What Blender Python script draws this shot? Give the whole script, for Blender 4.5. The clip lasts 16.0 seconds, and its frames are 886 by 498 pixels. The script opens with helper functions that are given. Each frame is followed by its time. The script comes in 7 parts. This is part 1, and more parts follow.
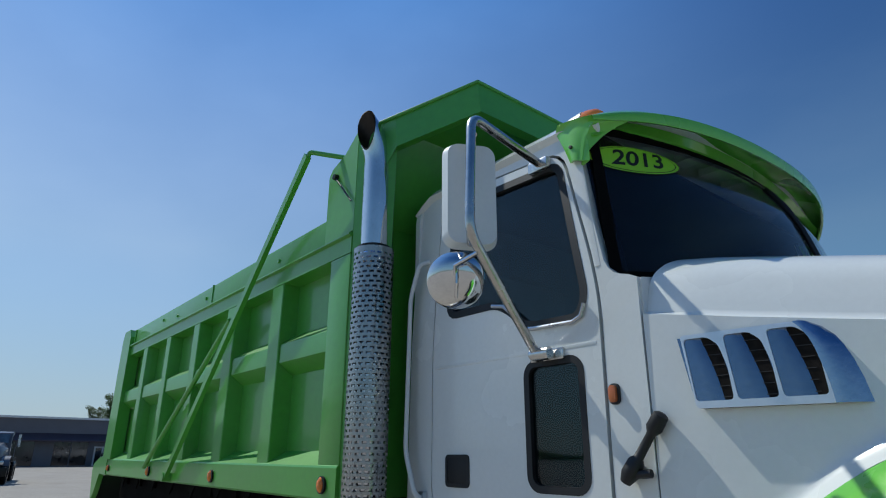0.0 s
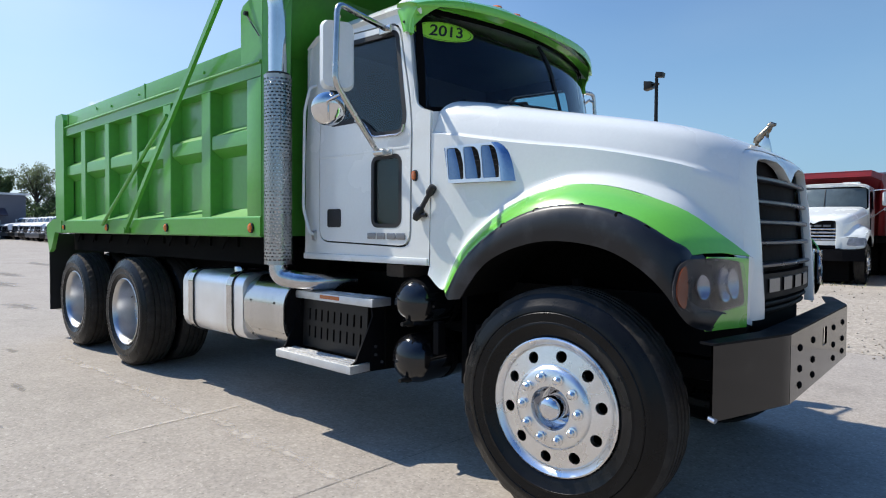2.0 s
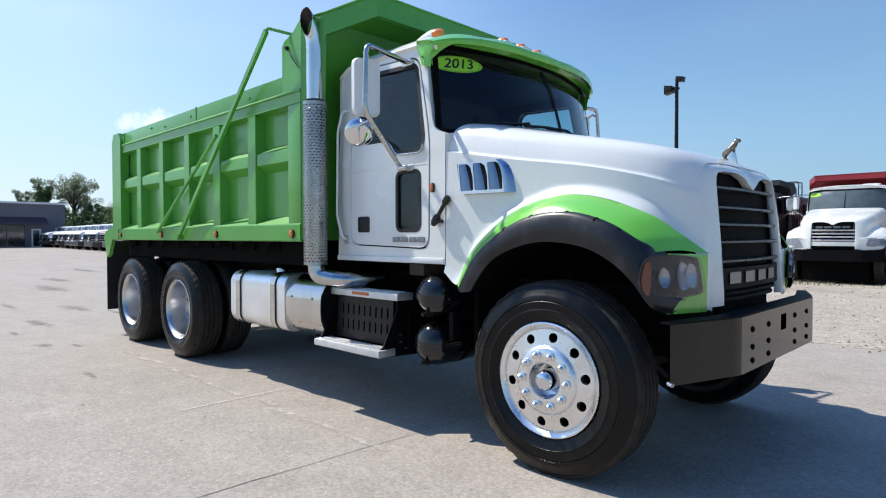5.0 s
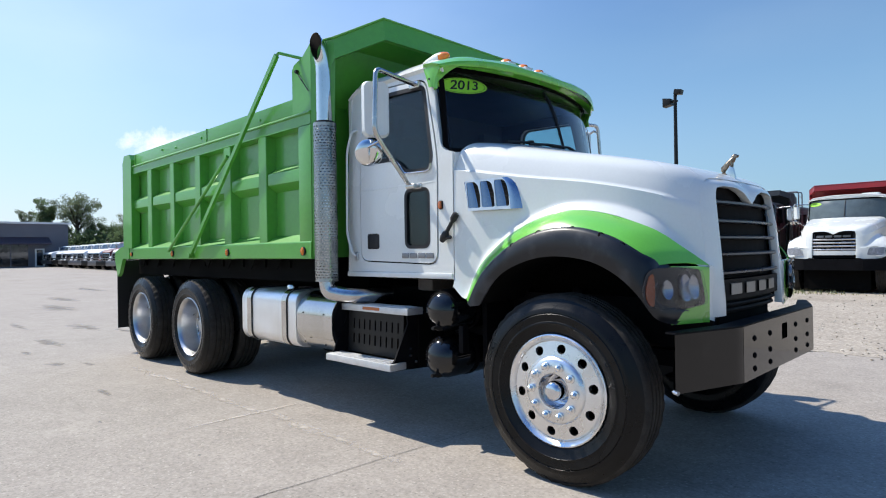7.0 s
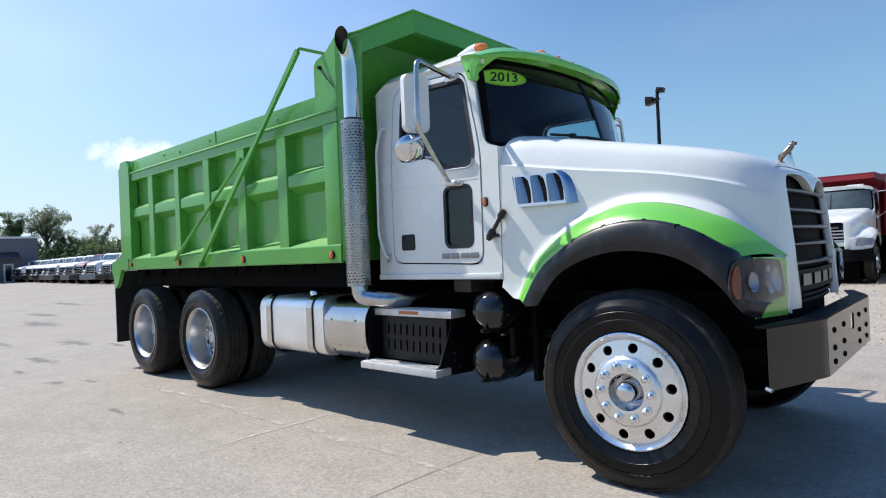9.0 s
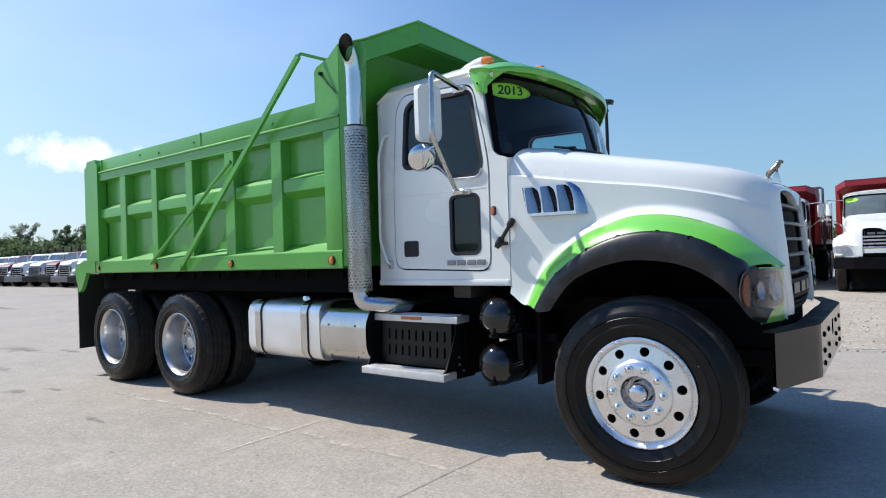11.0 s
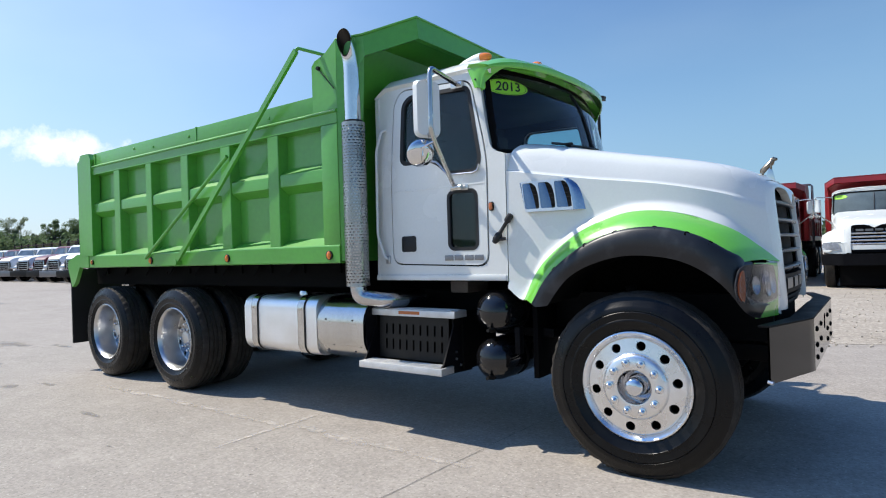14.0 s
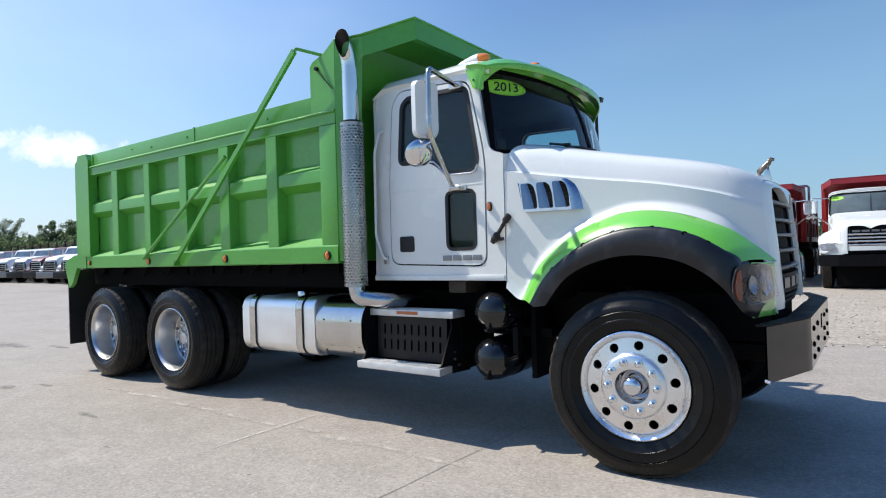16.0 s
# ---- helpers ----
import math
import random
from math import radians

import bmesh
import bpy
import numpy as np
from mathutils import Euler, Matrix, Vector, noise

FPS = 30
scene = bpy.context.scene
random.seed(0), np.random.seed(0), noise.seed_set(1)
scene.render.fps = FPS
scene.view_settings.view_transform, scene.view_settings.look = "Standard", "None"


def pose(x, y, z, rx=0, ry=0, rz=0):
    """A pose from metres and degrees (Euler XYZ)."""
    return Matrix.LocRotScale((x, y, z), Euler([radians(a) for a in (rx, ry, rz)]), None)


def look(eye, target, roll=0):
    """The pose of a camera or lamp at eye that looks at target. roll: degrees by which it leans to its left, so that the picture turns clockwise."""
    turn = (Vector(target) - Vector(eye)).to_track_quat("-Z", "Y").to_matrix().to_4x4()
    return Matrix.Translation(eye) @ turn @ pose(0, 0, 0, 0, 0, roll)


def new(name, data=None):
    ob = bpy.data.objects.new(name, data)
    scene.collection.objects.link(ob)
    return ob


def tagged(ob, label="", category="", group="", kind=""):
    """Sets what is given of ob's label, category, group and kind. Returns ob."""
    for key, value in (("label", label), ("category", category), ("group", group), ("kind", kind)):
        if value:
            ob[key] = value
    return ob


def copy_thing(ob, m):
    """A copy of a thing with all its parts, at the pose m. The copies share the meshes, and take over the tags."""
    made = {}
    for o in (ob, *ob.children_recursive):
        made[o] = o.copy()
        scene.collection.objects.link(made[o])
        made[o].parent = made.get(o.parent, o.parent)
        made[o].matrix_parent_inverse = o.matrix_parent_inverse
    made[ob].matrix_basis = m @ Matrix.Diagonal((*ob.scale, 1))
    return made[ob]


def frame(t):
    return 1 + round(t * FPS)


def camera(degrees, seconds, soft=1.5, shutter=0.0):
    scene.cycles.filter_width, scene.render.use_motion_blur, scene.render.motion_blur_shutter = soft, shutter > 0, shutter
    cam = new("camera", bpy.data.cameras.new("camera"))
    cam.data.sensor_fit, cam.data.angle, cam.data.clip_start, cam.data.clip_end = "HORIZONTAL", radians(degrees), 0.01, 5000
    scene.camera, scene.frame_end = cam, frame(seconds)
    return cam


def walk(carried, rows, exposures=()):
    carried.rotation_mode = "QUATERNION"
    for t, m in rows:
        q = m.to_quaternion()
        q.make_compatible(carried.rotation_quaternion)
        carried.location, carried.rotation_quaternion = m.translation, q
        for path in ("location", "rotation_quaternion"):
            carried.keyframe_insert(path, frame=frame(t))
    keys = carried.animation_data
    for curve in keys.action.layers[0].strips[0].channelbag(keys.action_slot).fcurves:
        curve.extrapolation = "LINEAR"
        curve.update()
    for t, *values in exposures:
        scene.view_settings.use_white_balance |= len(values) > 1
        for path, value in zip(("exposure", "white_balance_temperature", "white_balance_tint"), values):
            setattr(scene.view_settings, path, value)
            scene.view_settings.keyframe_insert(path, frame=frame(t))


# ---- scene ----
cam = camera(72.8, 16.0, soft=1.1)
PATH = [
    (0, (0.127, -2.589, 1.439), (-1.337, -1.39, 2.087), 0.2),
    (0.5, (0.483, -2.815, 1.376), (-0.961, -1.502, 1.81), 0.9),
    (1, (0.858, -3.031, 1.341), (-0.574, -1.656, 1.588), 0.6),
    (1.5, (1.157, -3.256, 1.3), (-0.216, -1.807, 1.417), 0.8),
    (2, (1.417, -3.422, 1.303), (0.077, -1.938, 1.243), 0.4),
    (2.5, (1.678, -3.47, 1.283), (0.29, -2.031, 1.288), 1.1),
    (3, (1.804, -3.532, 1.298), (0.407, -2.1, 1.322), 0.1),
    (3.5, (1.805, -3.653, 1.289), (0.379, -2.252, 1.232), -0.9),
    (6, (1.887, -3.834, 1.3), (0.509, -2.385, 1.269), -0.1),
    (6.5, (1.885, -3.875, 1.299), (0.513, -2.42, 1.267), -0.8),
    (7, (1.908, -3.916, 1.308), (0.503, -2.494, 1.311), -0.9),
    (7.5, (1.944, -3.962, 1.296), (0.492, -2.587, 1.258), -1.6),
    (8, (1.864, -4.06, 1.308), (0.439, -2.658, 1.289), -0.7),
    (8.5, (1.665, -4.171, 1.301), (0.358, -2.657, 1.294), -3),
    (9, (1.452, -4.098, 1.294), (0.102, -2.622, 1.307), -2.5),
    (11.5, (1.177, -4.491, 1.333), (-0.008, -2.88, 1.351), -1.82),
    (12, (1.182, -4.485, 1.322), (-0.004, -2.875, 1.336), -1.72),
    (12.5, (1.179, -4.482, 1.323), (0.021, -2.852, 1.33), -1.82),
    (13, (1.17, -4.491, 1.328), (0.003, -2.867, 1.339), -1.82),
    (13.5, (1.17, -4.491, 1.331), (0.004, -2.867, 1.343), -1.82),
    (14, (1.158, -4.497, 1.327), (-0.025, -2.884, 1.331), -1.82),
    (14.5, (1.153, -4.499, 1.327), (-0.035, -2.89, 1.333), -1.32),
    (15, (1.152, -4.505, 1.327), (-0.04, -2.9, 1.331), -1.52),
    (15.5, (1.155, -4.497, 1.324), (-0.03, -2.886, 1.329), -1.52),
    (16, (1.158, -4.504, 1.319), (-0.018, -2.887, 1.327), -1.82),
]
EXPOSURES = [(0, -0.57, 6100, 4), (0.5, -0.36, 6250, 7), (1.0, -0.10, 6430, 9), (1.5, 0.04, 6500, 10), (2.0, 0.2, 6500, 10), (2.5, 0.29, 6500, 10), (6.0, 0.28, 6500, 10), (9.0, 0.25, 6500, 10), (16.0, 0.25, 6500, 10)]
walk(cam, [(t, look(eye, target, roll)) for t, eye, target, roll in PATH], EXPOSURES)

# sky, sun
SUN = Vector((-0.743, -0.222, 1.0)).normalized()
world = bpy.data.worlds.new("world")
scene.world = world
world.use_nodes = True
wn, wl = world.node_tree.nodes, world.node_tree.links
wn.clear()


sky = wn.new("ShaderNodeTexSky")
sky.sky_type = "NISHITA"
sky.sun_disc = False
sky.sun_elevation = math.asin(SUN.z)
sky.sun_rotation = radians(253.4)
sky.altitude = 800.0
sky.air_density, sky.dust_density, sky.ozone_density = 1.2, 0.5, 4.5
geo = wn.new("ShaderNodeTexCoord")
CLOUD = Vector((math.cos(radians(158.5)), math.sin(radians(158.5)), math.tan(radians(9.3)))).normalized()
C_RIGHT = CLOUD.cross(Vector((0, 0, 1))).normalized()


def wdot(v):
    n = wn.new("ShaderNodeVectorMath")
    n.operation = "DOT_PRODUCT"
    wl.new(geo.outputs["Generated"], n.inputs[0])
    n.inputs[1].default_value = v
    return n.outputs["Value"]


def wmath(op, a, b):
    n = wn.new("ShaderNodeMath")
    n.operation = op
    for i, v in enumerate((a, b)):
        if isinstance(v, (int, float)):
            n.inputs[i].default_value = v
        else:
            wl.new(v, n.inputs[i])
    return n.outputs[0]


cu = wmath("DIVIDE", wdot(C_RIGHT), 0.092)
cv = wmath("DIVIDE", wmath("SUBTRACT", wdot((0, 0, 1)), CLOUD.z), 0.029)
away = wmath("SUBTRACT", 1.0, wmath("GREATER_THAN", wdot(CLOUD), 0.5))
rad2 = wmath("ADD", wmath("ADD", wmath("MULTIPLY", cu, cu), wmath("MULTIPLY", cv, cv)), wmath("MULTIPLY", away, 50.0))
cn = wn.new("ShaderNodeTexNoise")
cn.inputs["Scale"].default_value, cn.inputs["Detail"].default_value, cn.inputs["Roughness"].default_value = 24.0, 6.0, 0.62
wl.new(geo.outputs["Generated"], cn.inputs["Vector"])
cover = wmath("SUBTRACT", wmath("MULTIPLY", cn.outputs["Fac"], 3.2), wmath("ADD", rad2, 0.75))
soft_cover = wn.new("ShaderNodeMapRange")
soft_cover.inputs[1].default_value, soft_cover.inputs[2].default_value = 0.0, 0.9
soft_cover.inputs[4].default_value = 0.85
wl.new(cover, soft_cover.inputs[0])
# thin high haze
hz = wn.new("ShaderNodeTexNoise")
hz.inputs["Scale"].default_value, hz.inputs["Detail"].default_value = 2.2, 5.0
hmap = wn.new("ShaderNodeMapping")
hmap.inputs["Scale"].default_value = (1.0, 1.6, 3.0)
wl.new(geo.outputs["Generated"], hmap.inputs["Vector"])
wl.new(hmap.outputs["Vector"], hz.inputs["Vector"])
hr = wn.new("ShaderNodeMapRange")
hr.inputs[1].default_value, hr.inputs[2].default_value, hr.inputs[4].default_value = 0.52, 0.85, 0.10
wl.new(hz.outputs["Fac"], hr.inputs[0])


def wmix(fac, a, b):
    n = wn.new("ShaderNodeMix")
    n.data_type = "RGBA"
    wl.new(fac, n.inputs[0])
    wl.new(a, n.inputs[6])
    if isinstance(b, tuple):
        n.inputs[7].default_value = b
    else:
        wl.new(b, n.inputs[7])
    return n.outputs[2]


tint = wn.new("ShaderNodeMix")
tint.data_type, tint.blend_type = "RGBA", "MULTIPLY"
tint.inputs[0].default_value = 1.0
tint.inputs[7].default_value = (1.10, 1.19, 1.19, 1)
wl.new(sky.outputs[0], tint.inputs[6])
col = wmix(hr.outputs[0], tint.outputs[2], (5.2, 6.2, 7.4, 1))
# thin bright haze round the sun
glow = wn.new("ShaderNodeMapRange")
glow.interpolation_type = "SMOOTHSTEP"
glow.inputs[1].default_value, glow.inputs[2].default_value, glow.inputs[4].default_value = 0.35, 1.0, 0.62
wl.new(wdot(SUN), glow.inputs[0])
ghaze = wmath("MULTIPLY", glow.outputs[0], wmath("ADD", 0.65, wmath("MULTIPLY", hz.outputs["Fac"], 0.7)))
col = wmix(ghaze, col, (7.2, 9.0, 12.2, 1))
# pale haze low over the horizon, stronger on the sun's side
low = wn.new("ShaderNodeMapRange")
low.interpolation_type = "SMOOTHSTEP"
low.inputs[1].default_value, low.inputs[2].default_value, low.inputs[3].default_value, low.inputs[4].default_value = 0.0, 0.26, 0.62, 0.0
wl.new(wdot((0, 0, 1)), low.inputs[0])
side = wn.new("ShaderNodeMapRange")
side.inputs[1].default_value, side.inputs[2].default_value, side.inputs[3].default_value = 0.0, 0.6, 0.25
wl.new(wdot(SUN), side.inputs[0])
col = wmix(wmath("MULTIPLY", low.outputs[0], side.outputs[0]), col, (5.8, 6.4, 7.5, 1))
# deeper, bluer air low on the side away from the sun
broad = wn.new("ShaderNodeMapRange")
broad.interpolation_type = "SMOOTHSTEP"
broad.inputs[1].default_value, broad.inputs[2].default_value, broad.inputs[3].default_value, broad.inputs[4].default_value = 0.0, 0.42, 0.76, 0.0
wl.new(wdot((0, 0, 1)), broad.inputs[0])
off_side = wmath("MULTIPLY", broad.outputs[0], wmath("SUBTRACT", 1.1, side.outputs[0]))
col = wmix(off_side, col, (1.65, 3.35, 5.3, 1))
# deeper blue towards the zenith
deep = wn.new("ShaderNodeMapRange")
deep.inputs[1].default_value, deep.inputs[2].default_value, deep.inputs[4].default_value = 0.30, 0.66, 1.0
wl.new(wdot((0, 0, 1)), deep.inputs[0])
zen = wn.new("ShaderNodeMix")
zen.data_type, zen.blend_type = "RGBA", "MULTIPLY"
zen.inputs[7].default_value = (0.38, 0.63, 0.98, 1)
wl.new(deep.outputs[0], zen.inputs[0])
wl.new(col, zen.inputs[6])
col = zen.outputs[2]
col = wmix(soft_cover.outputs[0], col, (10.2, 10.5, 11.0, 1))
bg = wn.new("ShaderNodeBackground")
bg.inputs["Strength"].default_value = 0.104
wl.new(col, bg.inputs["Color"])
wo = wn.new("ShaderNodeOutputWorld")
wl.new(bg.outputs[0], wo.inputs["Surface"])

sun_data = bpy.data.lights.new("sun", "SUN")
sun_data.energy, sun_data.angle, sun_data.color = 5.0, radians(0.55), (1.0, 0.942, 0.85)
sun = new("sun", sun_data)
sun.matrix_world = look(SUN * 60, (0, 0, 0))


# ---- materials ----
def material(name, colour, rough=0.5, metal=0.0, var=0.12, scale=3.0, fine=60.0, bump=0.02, coat=0.0, spec=0.5, dirt=None, dirt_at=0.62, dirt_scale=1.3, stretch=(1, 1, 1), island=0.0):
    m = bpy.data.materials.new(name)
    m.use_nodes = True
    n, l = m.node_tree.nodes, m.node_tree.links
    p = n["Principled BSDF"]
    p.inputs["Roughness"].default_value, p.inputs["Metallic"].default_value = rough, metal
    p.inputs["Coat Weight"].default_value, p.inputs["Coat Roughness"].default_value = coat, 0.06
    p.inputs["Specular IOR Level"].default_value = spec
    tc = n.new("ShaderNodeTexCoord")
    mp = n.new("ShaderNodeMapping")
    mp.inputs["Scale"].default_value = stretch
    l.new(tc.outputs["Object"], mp.inputs["Vector"])

    def noise_tex(s, d=5.0):
        t = n.new("ShaderNodeTexNoise")
        t.inputs["Scale"].default_value, t.inputs["Detail"].default_value = s, d
        l.new(mp.outputs["Vector"], t.inputs["Vector"])
        return t.outputs["Fac"]

    def mapped(v, a, b, c, d):
        r = n.new("ShaderNodeMapRange")
        for i, x in enumerate((a, b, c, d)):
            r.inputs[i + 1].default_value = x
        l.new(v, r.inputs[0])
        return r.outputs[0]

    def mixed(mode, fac, a, b):
        x = n.new("ShaderNodeMix")
        x.data_type, x.blend_type = "RGBA", mode
        for i, v in ((0, fac), (6, a), (7, b)):
            if isinstance(v, (int, float, tuple)):
                x.inputs[i].default_value = v
            else:
                l.new(v, x.inputs[i])
        return x.outputs[2]

    big, small = noise_tex(scale), noise_tex(fine, 3.0)
    v = mapped(big, 0.3, 0.7, 1 - var, 1 + var)
    w = mapped(small, 0.3, 0.7, 1 - var * 0.5, 1 + var * 0.5)
    mm = n.new("ShaderNodeMath")
    mm.operation = "MULTIPLY"
    l.new(v, mm.inputs[0])
    l.new(w, mm.inputs[1])
    tone = mm.outputs[0]
    if island:
        oi = n.new("ShaderNodeNewGeometry")
        k = mapped(oi.outputs["Random Per Island"], 0, 1, 1 - island, 1 + island)
        m2 = n.new("ShaderNodeMath")
        m2.operation = "MULTIPLY"
        l.new(tone, m2.inputs[0])
        l.new(k, m2.inputs[1])
        tone = m2.outputs[0]
    c = mixed("MULTIPLY", 1.0, (*colour, 1), tone)
    if dirt:
        d = mapped(noise_tex(dirt_scale, 8.0), dirt_at, dirt_at + 0.16, 0, 0.85)
        c = mixed("MIX", d, c, (*dirt, 1))
    l.new(c, p.inputs["Base Color"])
    l.new(mapped(big, 0.25, 0.75, max(0.02, rough - 0.08), min(1, rough + 0.08)), p.inputs["Roughness"])
    if bump:
        b = n.new("ShaderNodeBump")
        b.inputs["Strength"].default_value, b.inputs["Distance"].default_value = min(1.0, bump * 12), bump * 0.1
        l.new(small, b.inputs["Height"])
        l.new(b.outputs[0], p.inputs["Normal"])
    return m


def glass(name, tint, rough=0.02, ior=1.5, power=4.0):
    """Tinted see-through pane with a mirror coat that grows at grazing angles."""
    m = bpy.data.materials.new(name)
    m.use_nodes = True
    n, l = m.node_tree.nodes, m.node_tree.links
    n.clear()
    tr, gl, mix, lw = n.new("ShaderNodeBsdfTransparent"), n.new("ShaderNodeBsdfGlossy"), n.new("ShaderNodeMixShader"), n.new("ShaderNodeLayerWeight")
    tr.inputs[0].default_value = (*tint, 1)
    gl.inputs["Roughness"].default_value = rough
    gl.inputs["Color"].default_value = (0.9, 0.9, 0.9, 1)
    lw.inputs["Blend"].default_value = 0.5
    pw, ma = n.new("ShaderNodeMath"), n.new("ShaderNodeMath")
    pw.operation, ma.operation = "POWER", "MULTIPLY_ADD"
    pw.inputs[1].default_value = power
    f0 = ((ior - 1) / (ior + 1)) ** 2
    ma.inputs[1].default_value, ma.inputs[2].default_value = 1 - f0, f0
    l.new(lw.outputs["Facing"], pw.inputs[0])
    l.new(pw.outputs[0], ma.inputs[0])
    out = n.new("ShaderNodeOutputMaterial")
    l.new(ma.outputs[0], mix.inputs[0])
    l.new(tr.outputs[0], mix.inputs[1])
    l.new(gl.outputs[0], mix.inputs[2])
    l.new(mix.outputs[0], out.inputs[0])
    return m


GREEN = material("green_bed_paint", (0.080, 0.335, 0.037), 0.40, var=0.10, scale=1.2, fine=25, bump=0.003, coat=0.38, spec=0.55, dirt=(0.085, 0.31, 0.052), dirt_at=0.66, dirt_scale=2.0)
LIME = material("lime_fender_paint", (0.15, 0.52, 0.045), 0.30, var=0.05, scale=2, bump=0.003, coat=0.8)
WHITE = material("white_cab_paint", (0.735, 0.750, 0.715), 0.25, var=0.03, scale=2, bump=0.002, coat=0.5)
RED = material("red_bed_paint", (0.23, 0.010, 0.012), 0.4, var=0.18, scale=1.5, coat=0.2)
BLACK = material("black_chassis_paint", (0.005, 0.005, 0.006), 0.55, spec=0.07, var=0.3, scale=6, bump=0.02)
SATIN = material("satin_black_steel", (0.012, 0.011, 0.010), 0.36, spec=0.25, coat=0.0, var=0.2, scale=8, bump=0.01)
FLARE = material("black_moulded_plastic", (0.008, 0.009, 0.0115), 0.38, spec=0.48, var=0.3, scale=5, fine=140, bump=0.010, dirt=(0.040, 0.041, 0.045), dirt_at=0.52, dirt_scale=6)
RUBBER = material("tyre_rubber", (0.004, 0.004, 0.0042), 0.29, spec=0.23, var=0.3, scale=9, fine=90, bump=0.02, dirt=(0.020, 0.018, 0.017), dirt_at=0.66, dirt_scale=5)
TREAD = material("worn_tread_rubber", (0.037, 0.033, 0.029), 0.8, spec=0.15, var=0.3, scale=12, fine=90, bump=0.04)
SEAL = material("rubber_seal", (0.008, 0.008, 0.009), 0.55, var=0.2)
CHROME = material("chrome", (0.72, 0.72, 0.72), 0.10, 1.0, var=0.05, scale=6, bump=0)
STEEL = material("polished_stainless", (0.60, 0.59, 0.57), 0.22, 1.0, var=0.10, scale=4, fine=120, bump=0.004, stretch=(1, 1, 0.15))
TUBE = material("worn_stainless_tube", (0.56, 0.545, 0.52), 0.25, 1.0, var=0.15, scale=9, fine=120, bump=0.004)
ALLOY = material("forged_aluminium", (0.78, 0.78, 0.78), 0.29, 1.0, var=0.08, scale=8, fine=150, bump=0.006)
RIM = material("dull_forged_aluminium", (0.56, 0.56, 0.56), 0.33, 1.0, var=0.12, scale=8, fine=150, bump=0.006)
TANK = material("brushed_aluminium", (0.86, 0.86, 0.86), 0.42, 1.0, var=0.05, scale=5, fine=200, bump=0.004)
TREADPLATE = material("dull_aluminium", (0.66, 0.66, 0.65), 0.5, 0.7, var=0.1, scale=12, fine=160, bump=0.02)
# near-black: shade of hollows put into the colour; also serves for black trim
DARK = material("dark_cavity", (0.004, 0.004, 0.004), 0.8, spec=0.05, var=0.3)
SOOT = material("heat_browned_steel", (0.030, 0.025, 0.021), 0.45, 0.3, var=0.35, scale=18, bump=0.01)
INTERIOR = material("dark_cab_trim", (0.012, 0.012, 0.014), 0.7, var=0.2)
AMBER = material("amber_lens", (0.82, 0.22, 0.02), 0.2, var=0.05, coat=0.6)
AMBER_DULL = material("amber_reflector", (0.5, 0.13, 0.03), 0.25, var=0.1, coat=0.5, bump=0)
STICKER = material("lime_vinyl", (0.30, 0.66, 0.03), 0.4, var=0.03)
INK = material("black_ink", (0.01, 0.01, 0.01), 0.5, var=0.05)
SILVER = material("satin_silver_trim", (0.55, 0.56, 0.58), 0.28, 1.0, var=0.05)
MESH_BACK = material("dark_radiator_mesh", (0.006, 0.005, 0.005), 0.75, spec=0.1, var=0.3, scale=20)
TURN = material("amber_turn_lens", (0.36, 0.080, 0.024), 0.2, var=0.25, coat=0.5, bump=0)
HOUSING = material("smoked_lamp_housing", (0.040, 0.040, 0.044), 0.22, 0.4, var=0.3, scale=14)
GRILLE_BAR = material("grey_grille_bar", (0.075, 0.078, 0.092), 0.30, 0.8, var=0.1)
GUARD = material("dull_perforated_steel", (0.40, 0.395, 0.385), 0.27, 1.0, var=0.10, scale=5)
ELBOW = material("aluminised_steel", (0.55, 0.55, 0.56), 0.20, 1.0, var=0.2, scale=7)
BUMPER = material("gloss_black_bumper_paint", (0.006, 0.005, 0.0045), 0.07, spec=0.36, coat=0.0, var=0.25, scale=4, bump=0.002, dirt=(0.05, 0.042, 0.034), dirt_at=0.66, dirt_scale=3)
CORE = material("dusty_radiator_core", (0.014, 0.012, 0.0105), 0.8, spec=0.1, var=0.4, scale=40)
WIRE = material("dusty_wire", (0.024, 0.020, 0.017), 0.6, var=0.3)
# vane and cap: blue of the reflected sky put into the metal colour
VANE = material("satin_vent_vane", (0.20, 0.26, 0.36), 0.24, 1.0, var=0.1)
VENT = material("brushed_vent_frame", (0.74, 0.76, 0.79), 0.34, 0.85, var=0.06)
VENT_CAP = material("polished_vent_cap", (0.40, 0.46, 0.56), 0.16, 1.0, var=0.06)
STRAP = material("dull_strap_steel", (0.58, 0.57, 0.55), 0.12, 1.0, var=0.15, scale=6)
HUB = material("mirror_chrome", (0.66, 0.67, 0.70), 0.07, 1.0, var=0.04, bump=0)
LETTER = material("worn_badge_metal", (0.24, 0.24, 0.25), 0.38, 1.0, var=0.1)
EMBLEM = material("tarnished_emblem", (0.24, 0.20, 0.155), 0.32, 1.0, var=0.5, scale=45)
GLASS = glass("tinted_glass", (0.58, 0.76, 0.80), ior=1.45, power=5.0)
SCREEN = glass("windscreen_glass", (0.84, 0.90, 0.90))
# opaque pane with the sky's grey reflection put into its colour
SCREEN_GREY = material("sky_grey_windscreen", (0.085, 0.105, 0.105), 0.12, var=0.35, scale=1.5, bump=0, coat=0.5)
LENS = glass("clear_lens", (0.84, 0.86, 0.89), 0.04, 1.33, 5.0)
FROSTED = material("pale_clear_lamp", (0.42, 0.43, 0.45), 0.25, var=0.15, scale=14, coat=0.6, bump=0)
